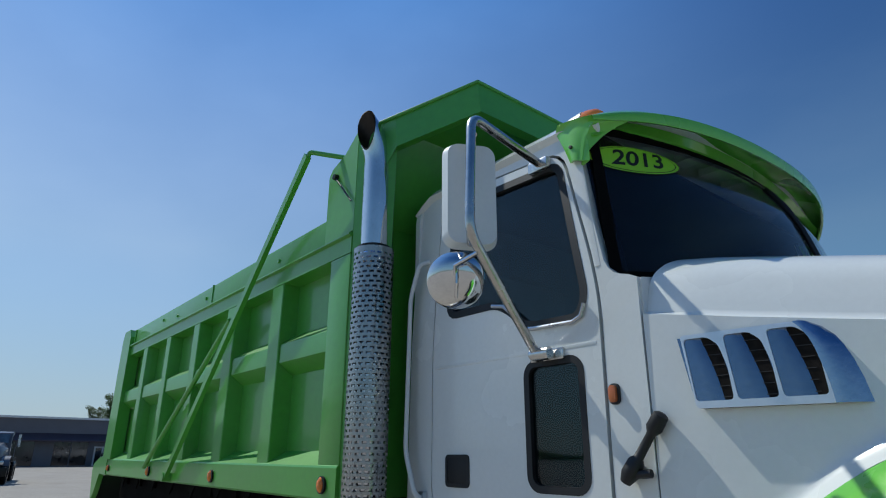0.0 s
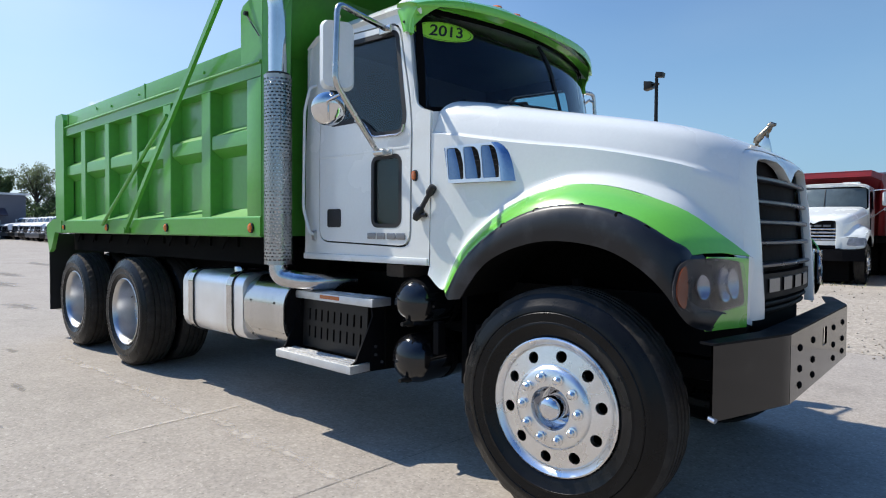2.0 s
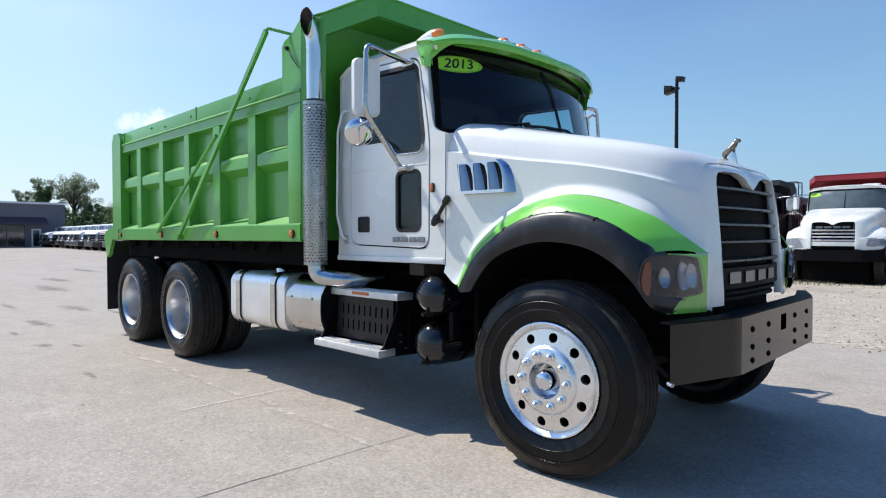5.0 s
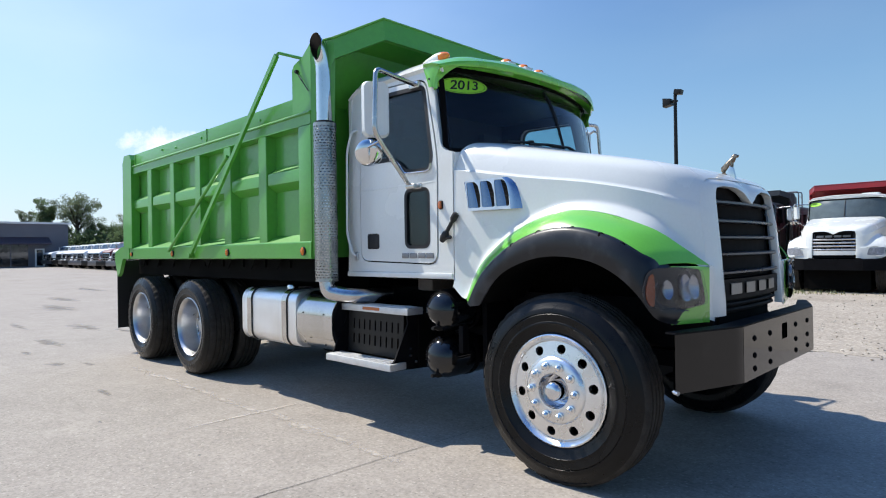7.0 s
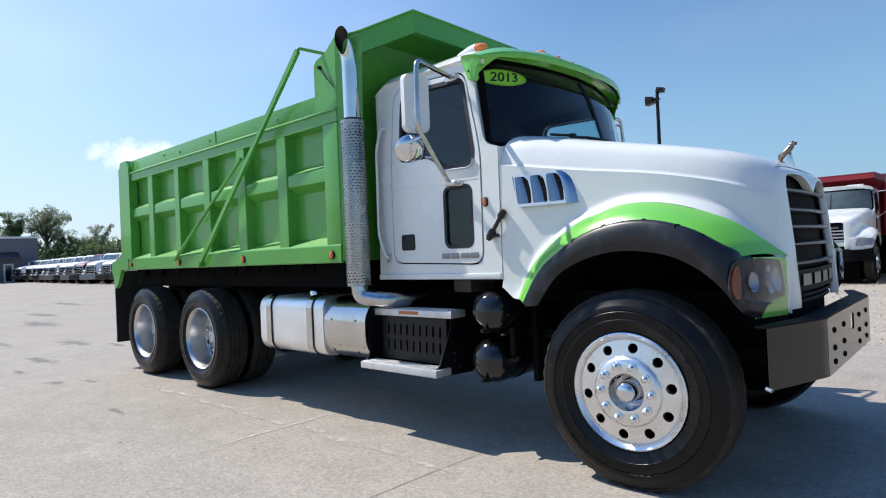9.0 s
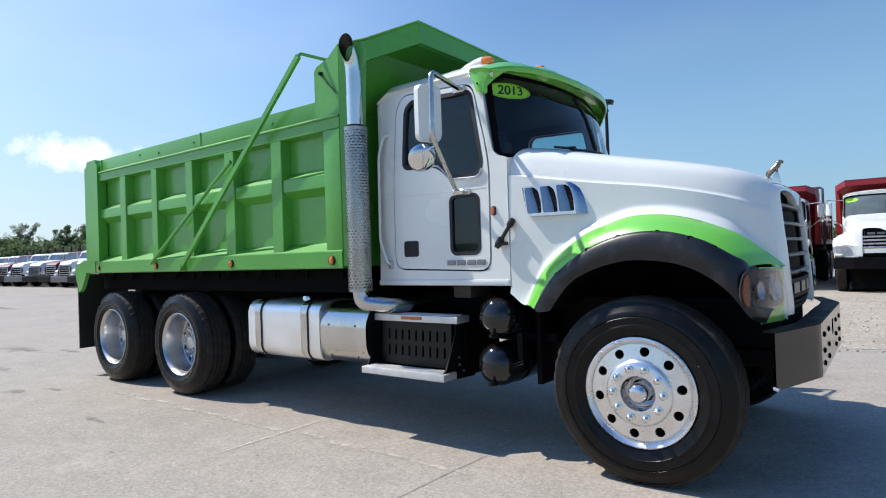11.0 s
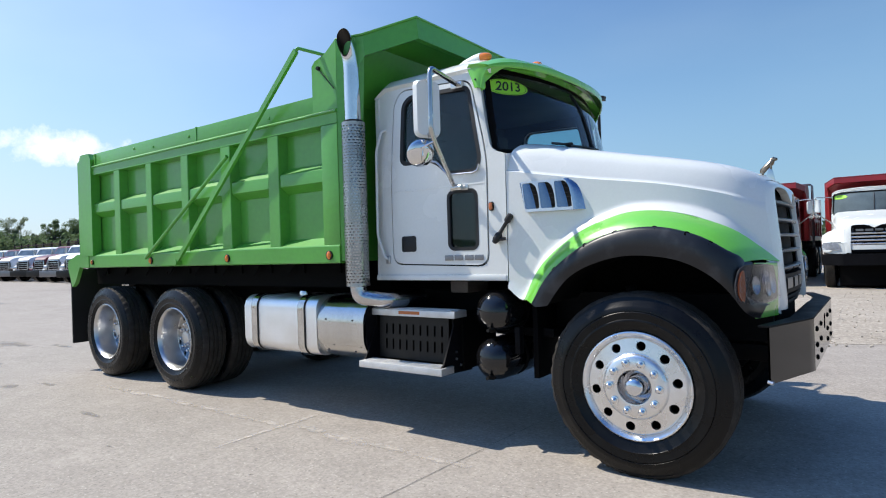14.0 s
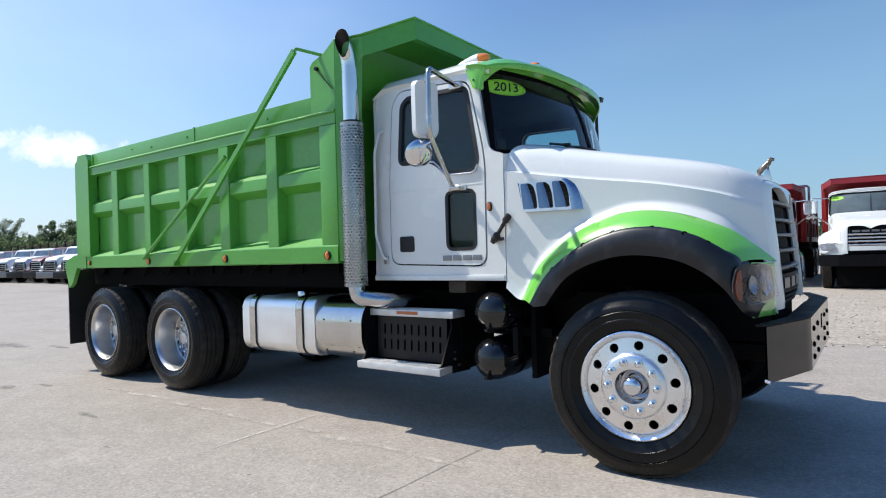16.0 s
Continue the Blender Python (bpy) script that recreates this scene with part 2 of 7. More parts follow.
REFLECTOR = material("lamp_reflector", (0.50, 0.50, 0.53), 0.22, 1.0, var=0.02, bump=0)


# ---- mesh helpers ----
def part(name, bm, mat, parent=None, label="", smooth=38.0, loc=None):
    """Links a bmesh as one mesh object, under a thing or a part when a parent is given."""
    bmesh.ops.recalc_face_normals(bm, faces=bm.faces[:])
    me = bpy.data.meshes.new(name)
    bm.to_mesh(me)
    bm.free()
    me.polygons.foreach_set("use_smooth", [smooth > 0] * len(me.polygons))
    if smooth > 0:
        me.set_sharp_from_angle(angle=radians(smooth))
    for m in mat if isinstance(mat, (list, tuple)) else (mat,):
        me.materials.append(m)
    ob = new(name, me)
    if parent:
        ob.parent = parent
    if loc:
        ob.location = loc
    if label:
        ob["label"] = label
    return ob


def same_mesh(name, ob, parent, m, label=""):
    """Another object on the same mesh, at the pose m."""
    o = new(name, ob.data)
    o.parent, o.matrix_basis = parent, m
    if label:
        o["label"] = label
    return o


def thing(name, label, category, group="", m=None):
    ob = tagged(new(name), label, category, group)
    if m is not None:
        ob.matrix_basis = m
    return ob


def box(bm, x0, x1, y0, y1, z0, z1, b=0.0, seg=2):
    vs = [bm.verts.new((x, y, z)) for x in (x0, x1) for y in (y0, y1) for z in (z0, z1)]
    fs = [bm.faces.new([vs[i] for i in f]) for f in ((0, 1, 3, 2), (4, 6, 7, 5), (0, 4, 5, 1), (2, 3, 7, 6), (0, 2, 6, 4), (1, 5, 7, 3))]
    if b:
        es = list({e for f in fs for e in f.edges})
        bmesh.ops.bevel(bm, geom=es, offset=b, segments=seg, affect="EDGES", profile=0.6)
    return bm


def boxed(*a, b=0.0, seg=2):
    return box(bmesh.new(), *a, b=b, seg=seg)


def axes(axis, p, h):
    return {"x": (h, p[0], p[1]), "y": (p[0], h, p[1]), "z": (p[0], p[1], h)}[axis]


def prism(bm, pts, axis, a, b, bevel=0.0):
    lo = [bm.verts.new(axes(axis, p, a)) for p in pts]
    hi = [bm.verts.new(axes(axis, p, b)) for p in pts]
    fs = [bm.faces.new(lo), bm.faces.new(hi[::-1])]
    k = len(pts)
    for i in range(k):
        fs.append(bm.faces.new((lo[i], hi[i], hi[(i + 1) % k], lo[(i + 1) % k])))
    if bevel:
        es = [e for e in set(fs[0].edges) | set(fs[1].edges)]
        bmesh.ops.bevel(bm, geom=es, offset=bevel, segments=2, affect="EDGES", profile=0.6)
    return bm


def rounded(x0, x1, z0, z1, r, n=5):
    """A rectangle with round corners, anticlockwise."""
    out = []
    for cx, cz, a in ((x1 - r, z1 - r, 0), (x0 + r, z1 - r, 90), (x0 + r, z0 + r, 180), (x1 - r, z0 + r, 270)):
        out += [(cx + r * math.cos(radians(a + 90 * i / n)), cz + r * math.sin(radians(a + 90 * i / n))) for i in range(n + 1)]
    return out


def round_off(pts, r, n=4):
    """Rounds the corners of a polygon."""
    out, k = [], len(pts)
    for i in range(k):
        p, a, b = (Vector(pts[j % k]) for j in (i, i - 1, i + 1))
        da, db = (a - p), (b - p)
        q = min(r, da.length * 0.45, db.length * 0.45)
        s, e = p + da.normalized() * q, p + db.normalized() * q
        for j in range(n + 1):
            t = j / n
            out.append(tuple((1 - t) ** 2 * s + 2 * t * (1 - t) * p + t * t * e))
    return out


def plate(bm, outline, holes, axis, a, b, cuts=(), shape=None):
    """A plate with real holes, between a and b along axis; shape bends it."""
    own = bmesh.new()
    es = []
    for loop in (outline, *holes):
        vs = [own.verts.new(axes(axis, p, a)) for p in loop]
        es += [own.edges.new((vs[i], vs[(i + 1) % len(vs)])) for i in range(len(vs))]
    bmesh.ops.triangle_fill(own, edges=es, use_beauty=True)
    for co, no in cuts:
        bmesh.ops.bisect_plane(own, geom=own.verts[:] + own.edges[:] + own.faces[:], plane_co=co, plane_no=no)
    out = bmesh.ops.extrude_face_region(own, geom=own.faces[:])
    step = Vector(axes(axis, (0, 0), b - a))
    for v in out["geom"]:
        if isinstance(v, bmesh.types.BMVert):
            v.co += step
    if shape:
        for v in own.verts:
            v.co = shape(v.co)
    bmesh.ops.recalc_face_normals(own, faces=own.faces[:])
    me = bpy.data.meshes.new("plate")
    own.to_mesh(me)
    own.free()
    bm.from_mesh(me)
    bpy.data.meshes.remove(me)
    return bm


def curve(pts, n):
    """A smooth line through the points, n steps a span."""
    pts = [Vector(p) for p in pts]
    out = []
    for i in range(len(pts) - 1):
        p0, p1, p2, p3 = pts[max(i - 1, 0)], pts[i], pts[i + 1], pts[min(i + 2, len(pts) - 1)]
        for j in range(n):
            t = j / n
            out.append(0.5 * (2 * p1 + (p2 - p0) * t + (2 * p0 - 5 * p1 + 4 * p2 - p3) * t * t + (3 * p1 - p0 - 3 * p2 + p3) * t ** 3))
    return out + [pts[-1]]


def bent(pts, r, n=5):
    """A line of straight runs with round bends."""
    pts = [Vector(p) for p in pts]
    out = [pts[0]]
    for a, p, b in zip(pts, pts[1:], pts[2:]):
        q = min(r, (a - p).length * 0.45, (b - p).length * 0.45)
        s, e = p + (a - p).normalized() * q, p + (b - p).normalized() * q
        out += [(1 - t) ** 2 * s + 2 * t * (1 - t) * p + t * t * e for t in (j / n for j in range(n + 1))]
    return out + [pts[-1]]


def tube(bm, path, r, seg=12, caps=True, cut=None):
    path = [Vector(p) for p in path]
    rs = r if isinstance(r, (list, tuple)) else [r] * len(path)
    t = (path[1] - path[0]).normalized()
    u = t.orthogonal().normalized()
    rings = []
    for i, p in enumerate(path):
        d = (path[min(i + 1, len(path) - 1)] - path[max(i - 1, 0)]).normalized()
        u = (t.rotation_difference(d) @ u).normalized()
        t = d
        w = t.cross(u)
        rings.append([bm.verts.new(p + rs[i] * (math.cos(6.2832 * k / seg) * u + math.sin(6.2832 * k / seg) * w)) for k in range(seg)])
    for a, b in zip(rings, rings[1:]):
        for k in range(seg):
            bm.faces.new((a[k], a[(k + 1) % seg], b[(k + 1) % seg], b[k]))
    if caps:
        bm.faces.new(rings[0][::-1])
        bm.faces.new(rings[-1])
    return bm


def lathe(bm, prof, seg=48, axis="y", at=(0, 0, 0), vary=None):
    """Turns (radius, height) points round an axis; the height runs along +axis."""
    at = Vector(at)
    rings = []
    for i, (r, h) in enumerate(prof):
        ring = []
        for k in range(seg if r > 1e-5 else 1):
            a = 2 * math.pi * k / seg
            q = r + (vary(i, k) if vary else 0)
            c, s = q * math.cos(a), q * math.sin(a)
            ring.append(bm.verts.new(at + Vector({"y": (c, h, s), "z": (c, s, h), "x": (h, c, s)}[axis])))
        rings.append(ring)
    for a, b in zip(rings, rings[1:]):
        for k in range(seg):
            f = [a[k % len(a)], a[(k + 1) % len(a)], b[(k + 1) % len(b)], b[k % len(b)]]
            f = list(dict.fromkeys(f))
            if len(f) > 2:
                bm.faces.new(f)
    return bm


def loft(bm, rows, closed=False):
    vs = [[bm.verts.new(p) for p in row] for row in rows]
    for a, b in zip(vs, vs[1:]):
        k = len(a)
        for i in range(k if closed else k - 1):
            bm.faces.new((a[i], a[(i + 1) % k], b[(i + 1) % k], b[i]))
    return bm


def thick(bm, t):
    bmesh.ops.recalc_face_normals(bm, faces=bm.faces[:])
    bmesh.ops.solidify(bm, geom=bm.faces[:], thickness=t)
    return bm


def smooth_table(rows, x):
    """Interpolates rows of (x, a, b, ...) by a smooth curve through them."""
    k = 0
    while k < len(rows) - 2 and x > rows[k + 1][0]:
        k += 1
    p, q = rows[k], rows[k + 1]
    o, r = rows[max(k - 1, 0)], rows[min(k + 2, len(rows) - 1)]
    h = q[0] - p[0]
    t = max(0.0, min(1.0, (x - p[0]) / h))
    out = []
    for i in range(1, len(p)):
        m0 = (q[i] - o[i]) / (q[0] - o[0]) * h
        m1 = (r[i] - p[i]) / (r[0] - p[0]) * h
        out.append((2 * t ** 3 - 3 * t * t + 1) * p[i] + (t ** 3 - 2 * t * t + t) * m0 + (3 * t * t - 2 * t ** 3) * q[i] + (t ** 3 - t * t) * m1)
    return tuple(out)


# ---- wheels ----
def tyre_mesh(R, width, seg=120, lug=0.016):
    """Axis along y, outer side wall at y = 0, the tyre reaching to +y."""
    w = width
    side = [(0.305, 0.018), (0.318, 0.004), (0.345, -0.012), (R * 0.70, -0.0195), (R * 0.705, -0.0225), (R * 0.72, -0.0225), (R * 0.725, -0.0205), (R * 0.80, -0.0235), (R * 0.81, -0.0195), (R * 0.815, -0.0225), (R * 0.86, -0.0195), (R * 0.866, -0.0165), (R * 0.93, -0.004), (R * 0.950, 0.003), (R * 0.962, 0.008), (R * 0.985, 0.015), (R, 0.026), (R + 0.001, 0.046)]
    mid = []
    for g in (0.24, 0.42, 0.58, 0.76):
        y = w * g
        mid += [(R + 0.003, y - 0.009), (R - 0.011, y - 0.006), (R - 0.011, y + 0.006), (R + 0.003, y + 0.009)]
    prof = side + mid + [(r, w - y) for r, y in reversed(side)]
    shoulder = {len(side) - 3, len(side) - 2, len(prof) - len(side) + 1, len(prof) - len(side) + 2}
    bm = bmesh.new()
    lathe(bm, prof, seg, "y", (0, 0, 0), lambda i, k: -lug if i in shoulder and k % 3 == 0 else 0.0)
    return bm


def disc_mesh(prof, r0, r1, holes=10, hole_r=0.030, seg=60):
    """A wheel disc turned from prof (radius, y), with a ring of real hand holes between r0 and r1."""
    bm = bmesh.new()
    inner = [p for p in prof if p[0] <= r0]
    outer = [p for p in prof if p[0] >= r1]
    lathe(bm, [(r1 - 0.006, outer[0][1] + 0.003)] + outer, seg)
    lathe(bm, inner + [(r0 + 0.006, inner[-1][1] + 0.003)], seg)
    y0 = [p[1] for p in prof if p[0] == r0][0]
    y1 = [p[1] for p in prof if p[0] == r1][0]
    rc, hw, hr = (r0 + r1) / 2, math.pi / holes, (r1 - r0) / 2

    def at(r, a):
        t = (r - r0) / (r1 - r0)
        return (r * math.cos(a), y0 + (y1 - y0) * t, r * math.sin(a))

    n = 24
    for h in range(holes):
        a0 = 2 * math.pi * (h + 0.5) / holes
        o, q, w = [], [], []
        q0 = math.atan2(hr, hw * rc)
        turns = sorted([2 * math.pi * k / n for k in range(n)] + [q0, math.pi - q0, math.pi + q0, 2 * math.pi - q0])
        for f in turns:
            c, s = math.cos(f), math.sin(f)
            m = min(hw * rc / abs(c) if abs(c) > 1e-6 else 9, hr / abs(s) if abs(s) > 1e-6 else 9)
            o.append(bm.verts.new(at(rc + m * s, a0 + m * c / rc)))
            q.append(bm.verts.new(at(rc + hole_r * s, a0 + hole_r * c / rc)))
            p = at(rc + hole_r * s * 0.96, a0 + hole_r * c * 0.96 / rc)
            w.append(bm.verts.new((p[0], p[1] + 0.03, p[2])))
        for k in range(len(turns)):
            j = (k + 1) % len(turns)
            bm.faces.new((o[k], o[j], q[j], q[k]))
            bm.faces.new((q[k], q[j], w[j], w[k]))
    bmesh.ops.remove_doubles(bm, verts=bm.verts[:], dist=0.0008)
    return bm


FRONT_DISC = [(0.0, -0.055), (0.028, -0.054), (0.046, -0.046), (0.055, -0.030), (0.058, 0.045), (0.072, 0.058), (0.088, 0.050), (0.094, -0.012), (0.100, -0.026), (0.112, -0.028), (0.170, -0.026), (0.186, -0.016), (0.192, -0.004), (0.198, -0.002), (0.278, 0.010), (0.286, 0.018), (0.290, 0.006), (0.304, -0.004), (0.312, -0.010), (0.319, -0.006), (0.320, 0.006), (0.312, 0.030), (0.305, 0.20)]
REAR_DISC = [(0.0, 0.112), (0.045, 0.113), (0.060, 0.116), (0.066, 0.124), (0.068, 0.138), (0.082, 0.142), (0.086, 0.150), (0.088, 0.172), (0.110, 0.174), (0.172, 0.175), (0.186, 0.182), (0.192, 0.186), (0.256, 0.194), (0.268, 0.188), (0.282, 0.124), (0.290, 0.040), (0.300, 0.004), (0.312, -0.008), (0.320, -0.004), (0.320, 0.008), (0.311, 0.030), (0.304, 0.20)]


def lug_nut(y):
    bm = bmesh.new()
    lathe(bm, [(0.0, -0.038), (0.010, -0.037), (0.0165, -0.030), (0.0165, -0.012), (0.024, -0.010), (0.025, 0.0)], 12)
    for v in bm.verts:
        v.co.y += y
    return bm


def build_wheel(kind, R, width, parent, m, dual=False, proto=None):
    """A wheel whose outer side faces -y: the disc with its tyre and nuts."""
    if proto:
        w = same_mesh(kind, proto, parent, m)
        for c in proto.children:
            same_mesh(c.name.split(".")[0], c, w, c.matrix_basis)
        return w
    disc = disc_mesh(REAR_DISC, 0.192, 0.256, 10, 0.025) if dual else disc_mesh([p for p in FRONT_DISC if p[0] >= 0.094], 0.198, 0.278, 10, 0.027)
    w = part(kind, disc, RIM if dual else ALLOY, parent)
    w.matrix_basis = m
    if not dual:
        part("hub_cap", lathe(bmesh.new(), [p for p in FRONT_DISC if p[0] <= 0.094], 48), HUB, w, "mirror chrome hub cap in a deep recess")
    tyre = part("tyre", tyre_mesh(R, width, lug=0.015 if dual else 0.007), (RUBBER, TREAD), w, "black radial tyre with a worn ribbed tread")
    for f in tyre.data.polygons:
        c = f.center
        f.material_index = 1 if math.hypot(c.x, c.z) > R * 0.962 else 0
    # drum closes the hollow behind the disc; its near-black colour holds the shade
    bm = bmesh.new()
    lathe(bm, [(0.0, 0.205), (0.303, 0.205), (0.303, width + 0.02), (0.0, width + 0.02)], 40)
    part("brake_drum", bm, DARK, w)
    if dual:
        t = new("inner_tyre", tyre.data)
        t.parent = w
        t.location = (0, width + 0.055, 0)
    nut = None
    for k in range(10):
        a = 2 * math.pi * (k + 0.25) / 10
        p = (0.143 * math.cos(a), 0, 0.143 * math.sin(a))
        if nut:
            same_mesh("lug_nut", nut, w, Matrix.Translation(p))
        else:
            nut = part("lug_nut", lug_nut(0.174 if dual else -0.027), CHROME, w, loc=p)
    bolt = None
    for k in range(8 if dual else 0):
        a = 2 * math.pi * (k + 0.5) / 8
        p = (0.076 * math.cos(a), 0, 0.076 * math.sin(a))
        if bolt:
            same_mesh("hub_bolt", bolt, w, Matrix.Translation(p))
        else:
            bolt = part("hub_bolt", lathe(bmesh.new(), [(0.0, 0.126), (0.007, 0.127), (0.009, 0.131), (0.009, 0.141)], 6), SILVER, w, loc=p)
    return w


# ---- cab ----
def side_lean(z):
    t = max(0.0, z - 1.86) / 0.74
    return 0.040 * t ** 1.4


def lean_side(v):
    """Bends a flat cab side inwards towards the roof."""
    s = 1 if v.y > 0 else -1
    return Vector((v.x, v.y - s * side_lean(v.z), v.z))


LEVELS = [((0, 0, z), (0, 0, 1)) for z in (1.86, 1.95, 2.05, 2.15, 2.25, 2.35, 2.45, 2.55)]
DOOR = round_off([(-1.872, 1.236), (-1.026, 1.214), (-1.018, 1.92), (-1.045, 2.08), (-1.155, 2.515), (-1.78, 2.545), (-1.848, 2.45), (-1.872, 1.78)], 0.09)
DOOR_GAP = round_off([(-1.882, 1.226), (-1.016, 1.204), (-1.008, 1.92), (-1.035, 2.08), (-1.148, 2.525), (-1.785, 2.556), (-1.858, 2.455), (-1.882, 1.78)], 0.09)
WINDOW = round_off([(-1.765, 1.992), (-1.49, 1.992), (-1.415, 1.955), (-1.335, 1.882), (-1.10, 1.878), (-1.076, 1.95), (-1.172, 2.462), (-1.70, 2.478), (-1.752, 2.43)], 0.045)
PEEP = rounded(-1.350, -1.098, 1.326, 1.746, 0.050)


def grown(pts, d):
    """A polygon pushed out by d."""
    out, k = [], len(pts)
    area = sum(pts[i][0] * pts[(i + 1) % k][1] - pts[(i + 1) % k][0] * pts[i][1] for i in range(k))
    s = 1 if area > 0 else -1
    for i in range(k):
        a, b = Vector(pts[i - 1]), Vector(pts[(i + 1) % k])
        t = (b - a).normalized()
        out.append((pts[i][0] + s * d * t.y, pts[i][1] - s * d * t.x))
    return out


def screen_at(y, z):
    top = max(0.0, z - 2.28) / 0.32
    return Vector((-0.765 - (0.300 + 0.125 * (2.47 - z)) * y * y + (2.47 - z) * 0.27 - 0.085 * top * top * max(0.0, 1 - y * y), y, z))


def roof_z(x, y):
    edge = 2.632 - 0.9 * max(0.0, -1.93 - x) ** 1.2 - 0.25 * max(0.0, x + 1.15)
    fall = max(0.0, abs(y) - 0.85) / 0.112
    return edge + 0.070 * (1 - (abs(y) / 0.94) ** 2.6) - 0.056 * fall * fall


def build_cab(truck, detail=True, visor_mat=None):
    cab = part("cab", plate(bmesh.new(), [(-2.045, 1.115), (-0.872, 1.108), (-0.872, 1.86), (-0.872, 1.962), (-0.900, 1.976), (-0.930, 1.984), (-0.955, 1.996), (-0.975, 2.016), (-0.990, 2.045), (-1.002, 2.10), (-1.028, 2.224), (-1.058, 2.42), (-1.076, 2.545), (-1.09, 2.578), (-1.95, 2.578), (-2.00, 2.55), (-2.02, 2.40)], [DOOR_GAP], "y", -1.0, -0.965, LEVELS, lean_side), WHITE, truck, "white painted sheet-metal cab")
    far = part("cab_side", plate(bmesh.new(), [(-2.045, 1.115), (-0.872, 1.108), (-0.872, 1.86), (-0.872, 1.962), (-0.900, 1.976), (-0.930, 1.984), (-0.955, 1.996), (-0.975, 2.016), (-0.990, 2.045), (-1.002, 2.10), (-1.028, 2.224), (-1.058, 2.42), (-1.076, 2.545), (-1.09, 2.578), (-1.95, 2.578), (-2.00, 2.55), (-2.02, 2.40)], [DOOR_GAP], "y", 0.965, 1.0, LEVELS, lean_side), WHITE, cab)
    # roof, back, floor, bulkhead
    rows = []
    for x in (-2.035, -2.02, -1.985, -1.93, -1.80, -1.55, -1.30, -1.15, -1.06, -0.98):
        row = []
        for j in range(49):
            y = -0.962 + 1.924 * j / 48
            row.append((x + (0.10 * (1 - (y / 0.94) ** 2) if x > -1.1 else 0), y, roof_z(x, y)))
        rows.append(row)
    part("roof", thick(loft(bmesh.new(), rows), -0.03), WHITE, cab)
    part("back_wall", plate(bmesh.new(), rounded(-0.985, 0.985, 1.12, 2.585, 0.10), [], "x", -2.035, -2.005), WHITE, cab)
    part("back_lining", boxed(-2.002, -1.985, -0.95, 0.95, 1.16, 2.56), INTERIOR, cab)
    part("headliner", boxed(-1.98, -1.03, -0.93, 0.93, 2.555, 2.570), INTERIOR, cab)
    for s in (-1, 1):
        part("side_lining", plate(bmesh.new(), [(-1.98, 1.18), (-0.885, 1.18), (-0.885, 1.955), (-0.985, 2.01), (-1.018, 2.20), (-1.055, 2.42), (-1.075, 2.555), (-1.98, 2.555)], [grown(WINDOW, 0.004), grown(PEEP, 0.004)], "y", s * 0.936, s * 0.950, LEVELS, lean_side), INTERIOR, cab)
    part("cab_floor", boxed(-2.03, -0.70, -0.96, 0.96, 1.10, 1.16), DARK, cab)
    part("bulkhead", boxed(-0.90, -0.87, -0.96, 0.96, 1.12, 1.88), DARK, cab)
    bm = bmesh.new()
    loft(bm, [[(-0.86 if abs(y) > .8 else -0.70, y, 1.985 - 0.02 * y * y) for y in [-0.9 + 0.15 * k for k in range(13)]], [(-1.12, y, 2.01) for y in [-0.9 + 0.15 * k for k in range(13)]], [(-1.22, y, 1.90) for y in [-0.9 + 0.15 * k for k in range(13)]], [(-1.20, y, 1.55) for y in [-0.9 + 0.15 * k for k in range(13)]]])
    part("dashboard", thick(bm, 0.02), INTERIOR, cab)
    # lower sill and rear corner strip
    part("sill", boxed(-2.05, -0.88, -1.012, -0.97, 1.108, 1.150, b=0.012), WHITE, cab)
    part("crease_trim", boxed(-1.86, -1.035, -1.0055, -0.99, 1.772, 1.786, b=0.003), WHITE, cab)
    # doors
    for s in (-1, 1):
        a, b = (-1.004, -0.968) if s < 0 else (0.968, 1.004)
        door = part("door", plate(bmesh.new(), DOOR, [WINDOW, PEEP], "y", a, b, LEVELS, lean_side), WHITE, cab, "white passenger door with a lower peep window" if s < 0 else "")
        yo = s * 1.006
        part("window_seal", plate(bmesh.new(), grown(WINDOW, 0.022), [grown(WINDOW, -0.008)], "y", yo - s * 0.03, yo, LEVELS, lean_side), SEAL, door)
        g = part("window_glass", plate(bmesh.new(), grown(WINDOW, -0.004), [], "y", s * 0.986, s * 0.990, LEVELS, lean_side), GLASS, door)
        part("door_trim", plate(bmesh.new(), rounded(-1.85, -1.04, 1.24, 1.86, 0.05), [], "y", s * 0.945, s * 0.930), INTERIOR, door)
        part("peep_seal", plate(bmesh.new(), grown(PEEP, 0.006), [grown(PEEP, -0.018)], "y", yo - s * 0.03, yo, (), lean_side), SEAL, door)
        part("peep_glass", plate(bmesh.new(), grown(PEEP, -0.012), [], "y", s * 0.988, s * 0.992, (), lean_side), GLASS, door)
        if detail:
            part("handle_recess", plate(bmesh.new(), rounded(-1.786, -1.648, 1.322, 1.440, 0.018), [rounded(-1.772, -1.662, 1.336, 1.426, 0.014)], "y", yo - s * 0.02, yo + s * 0.002), SEAL, door, "black recessed door handle")
            part("handle_paddle", boxed(-1.774, -1.660, min(s * 0.99, s * 1.006), max(s * 0.99, s * 1.006), 1.334, 1.428, b=0.002), SEAL, door)
            for k, x in enumerate((-1.385, -1.300, -1.212, -1.130)):
                part("badge_bar", boxed(x, x + 0.072, min(yo, yo + s * 0.004), max(yo, yo + s * 0.004), 1.252, 1.288, b=0.003), LETTER, door)
